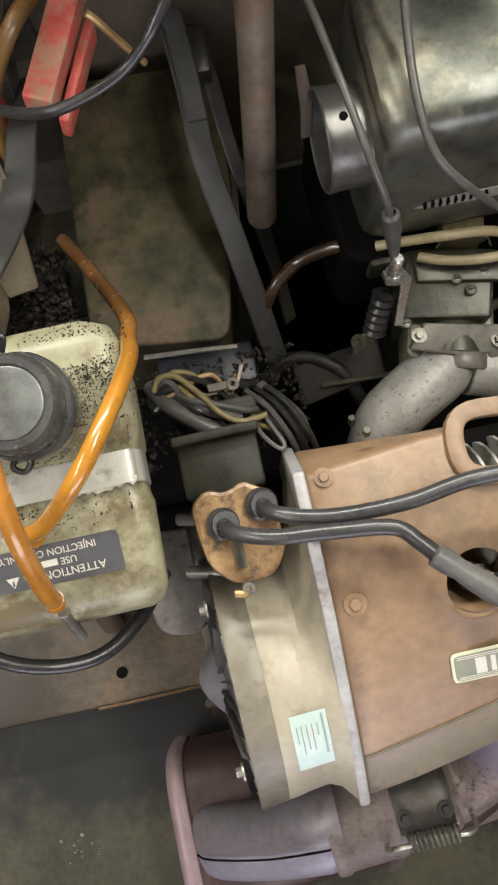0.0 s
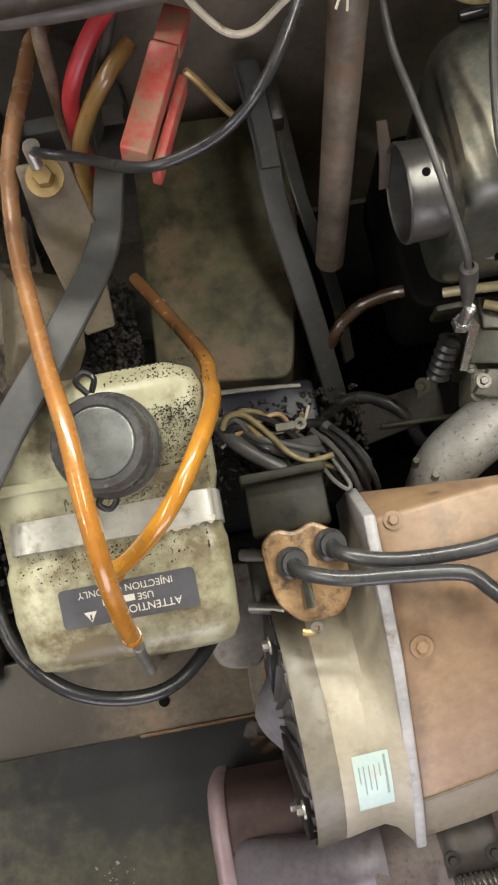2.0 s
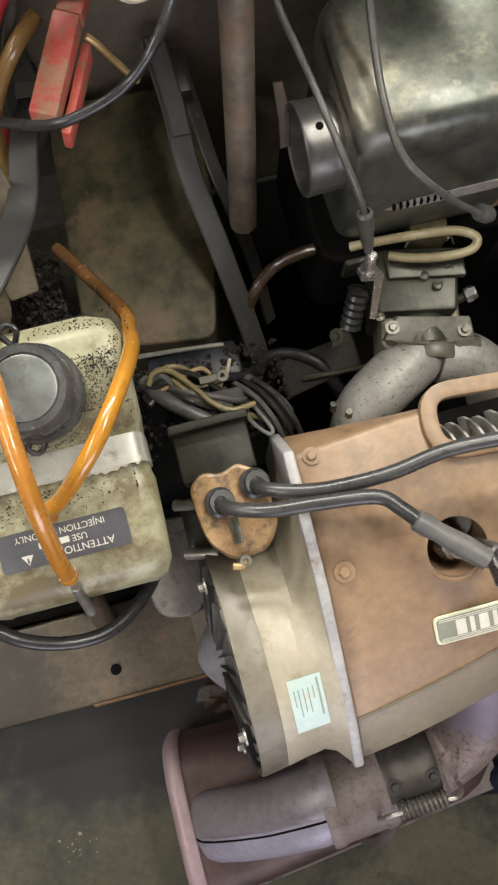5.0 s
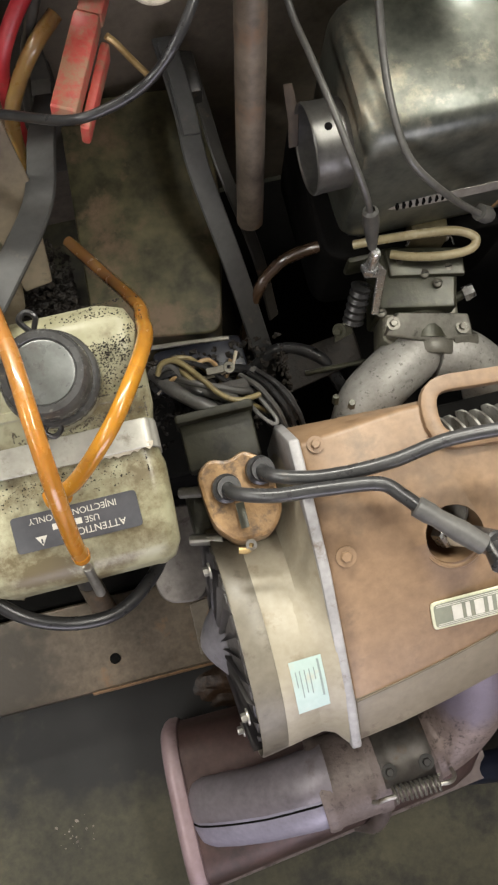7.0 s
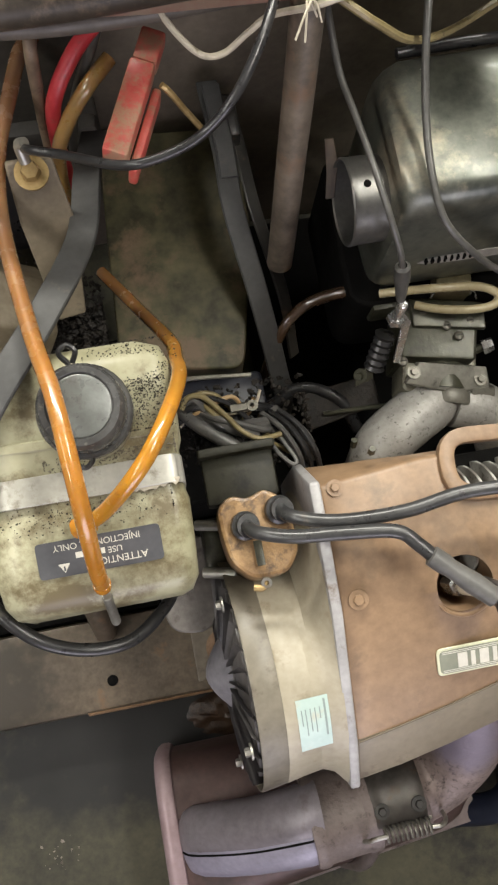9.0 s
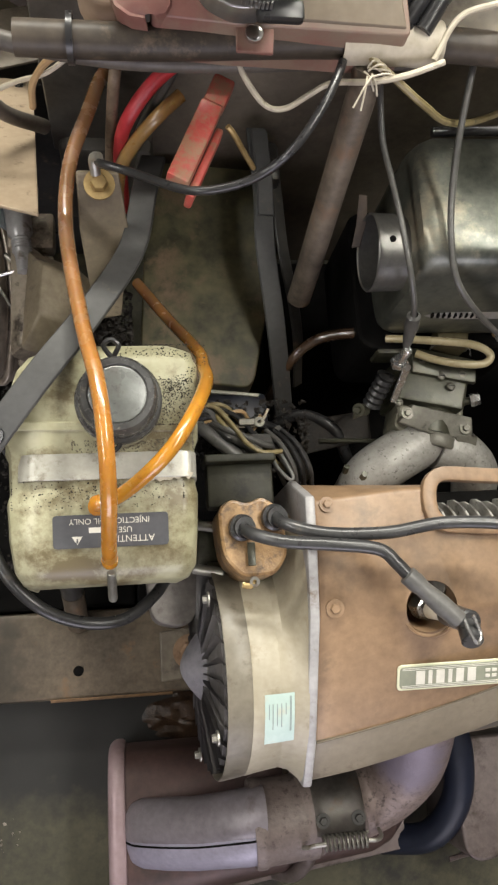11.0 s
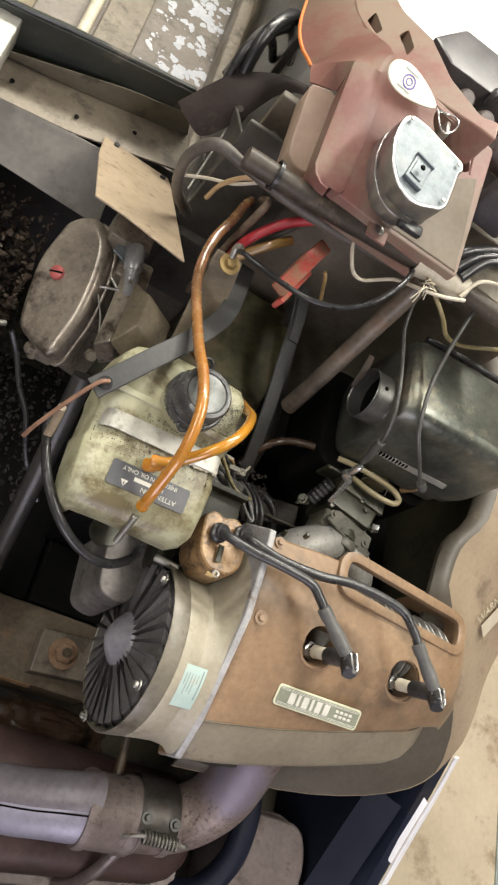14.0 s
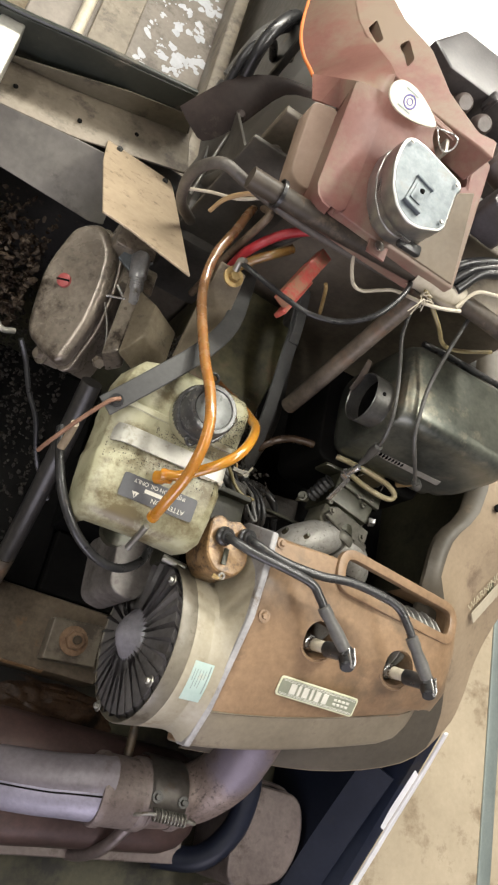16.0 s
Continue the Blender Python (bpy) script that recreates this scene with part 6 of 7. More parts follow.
def carburettor():
    t = thing("carburettor", (0.19, 0.15, 0.60), "oily olive-grey carburettor with a ribbed rubber cable boot", "carburettor")
    part("body", prism([(0.151, 0.153), (0.213, 0.140), (0.228, 0.190), (0.165, 0.205)], 0.640, 0.699, 0.003, 2), CARB, t)
    part("pump_cover", prism([(0.166, 0.176), (0.226, 0.164), (0.229, 0.187), (0.168, 0.200)], 0.697, 0.7035, 0.0015, 2), CARB, t)
    part("top_cap", prism([(0.188, 0.199), (0.217, 0.193), (0.220, 0.209), (0.191, 0.216)], 0.680, 0.716, 0.002, 2), surface("brass_stained_cap", (0.10, 0.085, 0.045), (0.24, 0.20, 0.12), 0.4, 0.5, 40, 200, 0.2), t, "stained brass-coloured cap")
    part("bail_wire", tube([(0.184, 0.196, 0.708), (0.190, 0.198, 0.717), (0.215, 0.193, 0.718), (0.222, 0.189, 0.708)], 0.0008, 6), STEEL_BRIGHT, t)
    part("throat", turned([(0, 0.018), (0, 0.0265), (0.016, 0.0270), (0.020, 0.025), (0.05, 0.025), (0.05, 0.018)], (0.186, 0.124, 0.668), (0.2, 1, 0.05), 32), CARB, t)
    part("flange_casting", prism(rounded([(0.150, 0.130), (0.186, 0.106), (0.214, 0.118), (0.222, 0.156), (0.158, 0.160)], 0.004, 2), 0.645, 0.684, 0.003, 2), surface("olive_pitted_casting", (0.07, 0.068, 0.048), (0.20, 0.19, 0.145), 0.45, 0.3, 40, 240, 0.5, (0.025, 0.022, 0.016), 0.35, 60), t, "pitted olive flange casting")
    part("choke_lever", slab([(0.160, 0.142, 0.692), (0.188, 0.136, 0.692), (0.206, 0.140, 0.692), (0.206, 0.133, 0.690), (0.186, 0.124, 0.690), (0.158, 0.130, 0.690)], 0.003, 0.001), LEAD_BLACK, t, "black choke lever")
    for x, y in ((0.177, 0.187), (0.194, 0.172), (0.214, 0.173), (0.202, 0.162), (0.151, 0.148), (0.219, 0.199)):
        sc = part("screw", turned([(0, 0), (0, 0.0040), (0.0022, 0.0038), (0.0028, 0.0028), (0.0028, 0)], (x, y, 0.7010), (0, 0, 1), 16), SCREW, t, "small oily screw")
        part("slot", box((x - 0.0026, y - 0.0004, 0.7034), (x + 0.0026, y + 0.0004, 0.7041), 0, 1), INK_BLACK, sc)
    part("boot", turned([(0, 0.005)] + [(0.0032 * k, 0.0090 if k % 2 else 0.0074) for k in range(1, 12)] + [(0.037, 0.005), (0.037, 0)], (0.130, 0.150, 0.684), (0.25, 0.55, 0.75), 20), HOSE_BLACK, t, "ribbed black rubber boot")
    part("bolt", bolt((0.118, 0.146, 0.688), (-0.6, -0.3, 0.7), 0.0034, 0.005), CARB, t)
    part("cable_stay", slab([(0.134, 0.172, 0.742), (0.146, 0.180, 0.742), (0.156, 0.171, 0.730), (0.147, 0.146, 0.706), (0.142, 0.147, 0.706), (0.148, 0.168, 0.728), (0.136, 0.166, 0.738)], 0.0022, 0.0006), STEEL_BRIGHT, t, "bright bent cable stay")
    part("adjuster", joined(turned([(0, 0), (0, 0.0068), (0.004, 0.0068), (0.004, 0.0048), (0.008, 0.0048), (0.008, 0)], (0.1395, 0.1705, 0.741), (0.12, 0.25, 1), 6), turned([(0.006, 0), (0.006, 0.0042), (0.024, 0.0042), (0.026, 0.0030), (0.026, 0)], (0.1395, 0.1705, 0.741), (0.05, 0.12, 1), 16)), STEEL_BRIGHT, t, "bright cable adjuster")
    part("fitting", turned([(0, 0), (0, 0.0055), (0.006, 0.0055), (0.007, 0.004), (0.016, 0.0046), (0.020, 0.004), (0.020, 0)], (0.132, 0.220, 0.692), (1, -0.2, 0.1), 16), CARB, t)
    part("side_arm", box((0.138, 0.196, 0.670), (0.170, 0.214, 0.698), 0.003), CARB, t)
    part("pivot_pin", rod((0.205, 0.150, 0.672), (0.232, 0.156, 0.680), 0.0036), CARB, t)
    part("pivot_nut", turned([(0, 0), (0, 0.0062), (0.003, 0.0066), (0.009, 0.0056), (0.009, 0)], (0.229, 0.155, 0.679), (1, 0.1, 0.4), 6), STEEL_BRIGHT, t, "bright pivot nut")
    part("lever", slab([(0.112, 0.138, 0.684), (0.128, 0.142, 0.686), (0.130, 0.152, 0.690), (0.116, 0.150, 0.690)], 0.004, 0.001), CARB, t)
    part("linkage_rod", tube([(0.09, 0.13, 0.64), (0.12, 0.128, 0.645), (0.15, 0.125, 0.65)], 0.0022, 8), CARB, t)
    part("back_plate", slab([(0.070, 0.150, 0.640), (0.140, 0.158, 0.645), (0.142, 0.130, 0.640), (0.075, 0.118, 0.635)], 0.006, 0.002), GRIME, t, "oily back plate")
    grey_casting = surface("grey_oily_casting", (0.060, 0.056, 0.045), (0.195, 0.186, 0.157), 0.45, 0.25, 40, 240, 0.4, (0.03, 0.026, 0.02), 0.4, 60)
    e = thing("intake_elbow", (0.17, 0.10, 0.62), "pale rough cast intake elbow with black specks", "intake")
    part("bend", tube([(0.184, 0.126, 0.664), (0.174, 0.116, 0.668), (0.152, 0.104, 0.667), (0.130, 0.090, 0.660), (0.118, 0.070, 0.642)], 0.0235, 26), CASTING, e)
    part("neck", turned([(0, 0.016), (0, 0.0225), (0.002, 0.0238), (0.010, 0.0238), (0.012, 0.0225), (0.012, 0.016)], (0.188, 0.112, 0.668), (0.25, 1, 0.1), 26), grey_casting, e, "oily neck ring")
    part("branch", tube([(0.198, 0.116, 0.664), (0.220, 0.108, 0.662), (0.238, 0.094, 0.648), (0.247, 0.080, 0.62)], 0.022, 24), CASTING, e)
    part("flange_plate", slab([(0.150, 0.130, 0.699), (0.164, 0.146, 0.701), (0.222, 0.134, 0.694), (0.224, 0.116, 0.686), (0.188, 0.118, 0.690)], 0.007, 0.0015), grey_casting, e, "oily cast flange plate")
    part("clamp_ear", slab([(0.206, 0.120, 0.690), (0.228, 0.117, 0.688), (0.228, 0.096, 0.672), (0.210, 0.094, 0.672)], 0.010, 0.002), grey_casting, e)
    for at in ((0.158, 0.138, 0.7005), (0.215, 0.125, 0.691)):
        part("flange_screw", bolt(at, (0.05, -0.1, 1), 0.0032, 0.003), SCREW, e)
    part("stud", bolt((0.098, 0.088, 0.690), (0, 0.3, 1), 0.003, 0.010, False), CARB, e)
    solo("clear_fuel_line", tube([(0.142, 0.205, 0.712), (0.160, 0.201, 0.720), (0.190, 0.197, 0.724), (0.220, 0.194, 0.722), (0.235, 0.186, 0.720), (0.230, 0.178, 0.718), (0.210, 0.178, 0.716), (0.185, 0.184, 0.713), (0.170, 0.192, 0.708)], 0.0036, 12), surface("yellowed_clear_line", (0.26, 0.215, 0.115), (0.44, 0.375, 0.235), 0.3, 0, 40, 200, 0.03), "yellowed fuel line looped on the carburettor", "hose")
    a = thing("throttle_cable", (0.12, 0.2, 0.76), "grey sheathed throttle cable down to the carburettor", "cable", "control cables")
    part("sheath", tube([(0.098, 0.335, 0.885), (0.102, 0.300, 0.866), (0.107, 0.268, 0.862), (0.112, 0.234, 0.858), (0.118, 0.204, 0.848), (0.126, 0.188, 0.828), (0.131, 0.182, 0.810)], 0.0023, 10), CABLE_GREY, a)
    part("ferrule", turned([(0, 0.0031), (0.002, 0.0054), (0.014, 0.0060), (0.022, 0.0050), (0.034, 0.0042), (0.042, 0.003), (0.042, 0)], (0.1305, 0.184, 0.814), (0.16, -0.24, -1), 16), CABLE_GREY, a, "grey cable ferrule")
    b = thing("choke_cable", (0.18, 0.2, 0.76), "grey sheathed choke cable curving over the air box", "cable", "control cables")
    part("sheath", tube([(0.158, 0.335, 0.915), (0.150, 0.290, 0.892), (0.148, 0.255, 0.870), (0.147, 0.222, 0.860), (0.154, 0.195, 0.846), (0.182, 0.180, 0.818), (0.216, 0.177, 0.782)], 0.0025, 10), CABLE_GREY, b)
    part("end_cap", turned([(0, 0), (0, 0.0058), (0.010, 0.0062), (0.014, 0.0045), (0.014, 0)], (0.214, 0.178, 0.785), (1, -0.1, -0.8), 16), CABLE_GREY, b, "grey rubber cable end")
    solo("drain_hose", tube([(0.252, 0.215, 0.690), (0.256, 0.212, 0.715), (0.259, 0.210, 0.738)], 0.0046, 12), WIRE_TAN, "short tan hose under the air box", "hose")


carburettor()


# ---- steering and crossbar ----
def steering():
    solo("steering_post", tube([(0.079, 0.318, 0.918), (0.0785, 0.311, 0.895), (0.0755, 0.290, 0.820), (0.072, 0.266, 0.735), (0.0702, 0.2545, 0.690)], 0.0108, 20, 3), POST, "chalky tan rusted steering post", "steering post")
    t = thing("crossbar", (0.03, 0.325, 0.89), "black painted tubular crossbar under the dash with white tape", "frame")
    part("tube", tube([(-0.150, 0.322, 0.925), (-0.06, 0.322, 0.926), (0.03, 0.328, 0.926), (0.13, 0.330, 0.926), (0.21, 0.325, 0.925)], 0.0112, 20, 3), CROSSBAR, t)
    part("tape_wrap", turned([(0, 0.0128), (0.0, 0.0142), (0.02, 0.0150), (0.045, 0.0145), (0.05, 0.0152), (0.068, 0.0140), (0.068, 0.0128)], (0.058, 0.329, 0.926), (1, 0.02, 0), 22), WIRE_WHITE, t, "grubby white tape wrap")
    part("bracket", slab([(-0.014, 0.305, 0.941), (0.009, 0.304, 0.941), (0.011, 0.330, 0.945), (-0.014, 0.332, 0.945)], 0.003, 0.001), DASH, t, "maroon dash tab")
    part("bolt", turned([(0, 0), (0, 0.006), (0.003, 0.0058), (0.004, 0.004), (0.004, 0)], (-0.003, 0.315, 0.9435), (0, -0.2, 1), 20), CHROME, t, "bright round bolt head")
    part("end_bracket", slab([(0.188, 0.295, 0.948), (0.222, 0.290, 0.948), (0.226, 0.322, 0.952), (0.192, 0.328, 0.952)], 0.004, 0.001), COIL_RUST, t, "rusty end bracket")
    part("bolt", turned([(0, 0), (0, 0.006), (0.003, 0.0058), (0.004, 0.004), (0.004, 0)], (0.205, 0.308, 0.951), (0, -0.2, 1), 20), CHROME, t)
    solo("loom_hose", tube([(-0.150, 0.372, 0.77), (-0.178, 0.356, 0.81), (-0.190, 0.345, 0.865), (-0.176, 0.338, 0.905), (-0.145, 0.331, 0.908), (-0.09, 0.326, 0.905), (-0.03, 0.326, 0.904), (0.05, 0.331, 0.905), (0.13, 0.334, 0.906)], 0.0062, 14), surface("grey_loom_sleeve", (0.055, 0.048, 0.041), (0.135, 0.118, 0.100), 0.5, 0, 25, 200, 0.1), "grey-brown wiring loom sleeve looping off the crossbar", "hose")
    solo("tie_wrap", turned([(0, 0.0135), (0, 0.0155), (0.004, 0.0155), (0.004, 0.0135), (0, 0.0135)], (-0.118, 0.323, 0.925), (1, 0, 0), 20), HOSE_BLACK, "black tie round the crossbar", "tie")


steering()


# ---- dash ----
def dash_z(x, y):
    return 0.950 + 0.60 * (y - 0.322)


def dash():
    t = thing("dash", (-0.03, 0.45, 0.90), "faded maroon plastic dash console", "dash")
    def on_face(x, y):
        return Vector((x, y, dash_z(x, y)))
    inner, outer = on_face(-0.0998, 0.4198), Vector((-0.1060, 0.5180, 0.9130))
    left = [on_face(-0.0700, 0.3206), on_face(-0.0790, 0.3216), on_face(-0.0860, 0.3255), on_face(-0.0904, 0.3324), on_face(-0.0935, 0.360), on_face(-0.0968, 0.392), inner]
    right = [on_face(-0.0640, 0.3208), on_face(-0.0575, 0.3222), on_face(-0.0545, 0.3265), on_face(-0.0550, 0.3345), on_face(-0.0572, 0.365), on_face(-0.0608, 0.396), on_face(-0.0646, 0.4255)]
    n_strip = len(left)
    left += [inner.lerp(outer, 0.33), inner.lerp(outer, 0.66), outer]
    right += [Vector((-0.0687, 0.4433, 1.0224)), Vector((-0.0690, 0.472, 1.0105)), Vector((-0.0690, 0.500, 0.995))]
    rim = smooth_line([outer, (-0.111, 0.537, 0.906), (-0.118, 0.552, 0.902), (-0.125, 0.579, 0.898), (-0.127, 0.613, 0.894), (-0.125, 0.661, 0.890)], 16)
    ridge = smooth_line([(-0.0690, 0.500, 0.995), (-0.068, 0.5575, 0.964), (-0.0834, 0.5889, 0.9512), (-0.0925, 0.6271, 0.9457), (-0.098, 0.661, 0.940)], 16)
    left, right = left + rim[1:], right + ridge[1:]
    bm = bmesh.new()
    grid = []
    for k, (a, c) in enumerate(zip(left, right)):
        bulge = 0.0012 if k < n_strip else 0.003
        grid.append([bm.verts.new(Vector(a).lerp(Vector(c), j / 6) + Vector((0, 0, bulge * math.sin(math.pi * j / 6)))) for j in range(7)])
    for a, c in zip(grid, grid[1:]):
        for j in range(6):
            bm.faces.new((a[j], c[j], c[j + 1], a[j + 1]))
    # walls that fall from the face to the wing beside it and to the crossbar in front
    def hem(points, feet):
        top = [bm.verts.new(p) for p in points]
        low = [bm.verts.new(p) for p in feet]
        for k in range(len(top) - 1):
            bm.faces.new((top[k], low[k], low[k + 1], top[k + 1]))
    hem(left[:n_strip], [p + Vector((0.010, 0.006 if k < 4 else 0.0, -0.052)) for k, p in enumerate(left[:n_strip])])
    hem(right[:n_strip - 1], [p + Vector((0.004, 0.002, -0.012)) for p in right[:n_strip - 1]])
    tl, tr = Vector((-0.1200, 0.4230, 0.9590)), Vector((-0.0925, 0.4250, 0.9680))
    hem(left[n_strip - 1:n_strip + 3], [tr.lerp(tl, k / 3) for k in range(4)])
    bmesh.ops.recalc_face_normals(bm, faces=bm.faces)
    bmesh.ops.solidify(bm, geom=bm.faces[:], thickness=0.002)
    part("side_face", bm, DASH, t, "dusty maroon side face with a scalloped foot")
    part("edge_trim", tube(rim, 0.0022, 8, 1), ORANGE_EDGE, t, "orange edge trim")
    main = rounded([(-0.066, 0.323), (-0.018, 0.3205), (0.099, 0.3185), (0.074, 0.432), (-0.066, 0.442), (-0.070, 0.41), (-0.066, 0.35)], 0.004, 3)
    pocket = prism(rounded([(-0.004, 0.432), (0.046, 0.427), (0.060, 0.402), (0.046, 0.398), (0.020, 0.402), (-0.002, 0.420)], 0.005, 3), lambda x, y: dash_z(x, y) - 0.030, 1.2)
    part("panel", cut(prism(main, lambda x, y: dash_z(x, y) - 0.040, lambda x, y: dash_z(x, y) - 0.003, 0.003, 2), [pocket]), DASH, t, "maroon face panel with a key pocket")
    dusty = [(-0.004, 0.3235), (0.0955, 0.3215), (0.071, 0.402), (0.035, 0.385), (0.000, 0.345)]
    part("dusty_insert", prism(dusty, lambda x, y: dash_z(x, y) - 0.008, lambda x, y: dash_z(x, y) - 0.0016, 0.0008, 1), DASH_DUST, t, "dusty olive-tan lower insert")
    wing = rounded([(-0.121, 0.419), (-0.093, 0.425), (-0.088, 0.408), (-0.0775, 0.360), (-0.0855, 0.352), (-0.0993, 0.3513), (-0.1112, 0.359), (-0.116, 0.3885)], 0.006, 3)
    part("wing", prism(wing, lambda x, y: dash_z(x, y) - 0.070, lambda x, y: dash_z(x, y) - 0.045, 0.003, 2), surface("dusty_maroon_plastic", (0.29, 0.205, 0.155), (0.41, 0.305, 0.230), 0.45, 0, 10, 160, 0.06), t, "dust-covered maroon side wing")
    def ledge_z(x, y):
        return 0.996 + 0.706 * x + 0.024 * y
    ledge = [(-0.098, 0.661), (-0.0925, 0.6271), (-0.0834, 0.5889), (-0.0697, 0.5575), (-0.0442, 0.5111), (-0.0074, 0.4608), (0.0383, 0.414), (0.0500, 0.399), (0.0521, 0.4257), (0.0368, 0.4351), (0.0091, 0.4887), (-0.0123, 0.5536), (-0.0411, 0.5995), (-0.066, 0.661)]
    body = prism(rounded(ledge, 0.004, 2), lambda x, y: ledge_z(x, y) - 0.040, ledge_z, 0.004, 3)
    pods = [prism(rounded(o, 0.004, 4), lambda x, y: ledge_z(x, y) - 0.026, 1.2) for o in
            (((-0.0741, 0.5805), (-0.0676, 0.5959), (-0.0577, 0.5639), (-0.0629, 0.5557)), ((-0.0427, 0.5567), (-0.0352, 0.567), (-0.027, 0.536), (-0.032, 0.5218)))]
    part("console", cut(body, pods), DASH, t, "maroon moulded upper console with cut-outs")
    part("shelf", prism(rounded([(-0.064, 0.448), (0.074, 0.430), (0.050, 0.44), (-0.02, 0.56), (-0.062, 0.56)], 0.004, 2), 0.90, lambda x, y: min(dash_z(x, y) - 0.012, ledge_z(x, y) - 0.012), 0.002, 2), DASH, t)
    part("key_bezel", tube([(-0.006, 0.434, 1.013), (0.047, 0.429, 1.010), (0.062, 0.402, 0.994)], 0.0022, 8), DASH, t)
    part("lug", prism(rounded([(0.085, 0.392), (0.135, 0.385), (0.150, 0.415), (0.100, 0.43)], 0.008, 3), 0.96, 1.010, 0.006, 2), BLACK_BOX, t, "black cable block")
    for o in range(3):
        solo("black_cable", tube([(0.085 + 0.012 * o, 0.335 - 0.004 * o, 0.94), (0.105 + 0.012 * o, 0.352, 0.955), (0.14 + 0.012 * o, 0.37, 0.962), (0.20, 0.395 + 0.012 * o, 0.965)], 0.006, 10), HOSE_BLACK, "black handlebar cable beside the dash", "cable", "handlebar cables")
    solo("cover_sheet", slab([(0.118, 0.335, 0.930), (0.25, 0.30, 0.930), (0.25, 0.38, 0.940), (0.14, 0.385, 0.940)], 0.004, 0.001), SHEET_TAN, "dusty tan cover sheet beside the dash", "cover")


dash()


def control_box():
    t = thing("handlebar_pad", (0.06, 0.55, 0.95), "black plastic handlebar block with two round knobs", "handlebar block")
    out = [(0.021, 0.650), (0.066, 0.709), (0.28, 0.715), (0.28, 0.634), (0.050, 0.625)]
    part("block", prism(out, 0.905, lambda x, y: 0.955 + 0.02 * (y - 0.62), 0.004, 2), BLACK_BOX, t)
    part("base", prism(rounded([(0.024, 0.612), (0.28, 0.596), (0.28, 0.720), (0.055, 0.720)], 0.01, 3), 0.85, 0.910, 0.003, 2), BLACK_BOX, t)
    for at in ((0.092, 0.618, 0.928), (0.124, 0.603, 0.930)):
        part("knob", turned([(0, 0), (0, 0.013), (0.006, 0.0135), (0.014, 0.012), (0.017, 0.009), (0.017, 0)], at, (-0.1, -0.7, 1), 24), surface("grey_knob", (0.045, 0.034, 0.031), (0.12, 0.095, 0.088), 0.4, 0, 40, 200, 0.1), t, "grey-brown round knob")
    part("latch", box((0.116, 0.616, 0.940), (0.124, 0.632, 0.964), 0.002, 1), BLACK_BOX, t)
    solo("seat", box((-0.10, 0.72, 0.55), (0.60, 2.2, 0.90), 0.04, 4), WHITE_VINYL, "bright white vinyl seat behind the dash", "seat")
    solo("handlebar_grip", rod((0.088, 0.470, 0.995), (0.26, 0.42, 0.99), 0.020, 20), surface("grey_brown_grip", (0.060, 0.047, 0.044), (0.12, 0.096, 0.089), 0.5, 0, 16, 160, 0.1), "grey-brown padded handlebar grip", "grip")


control_box()


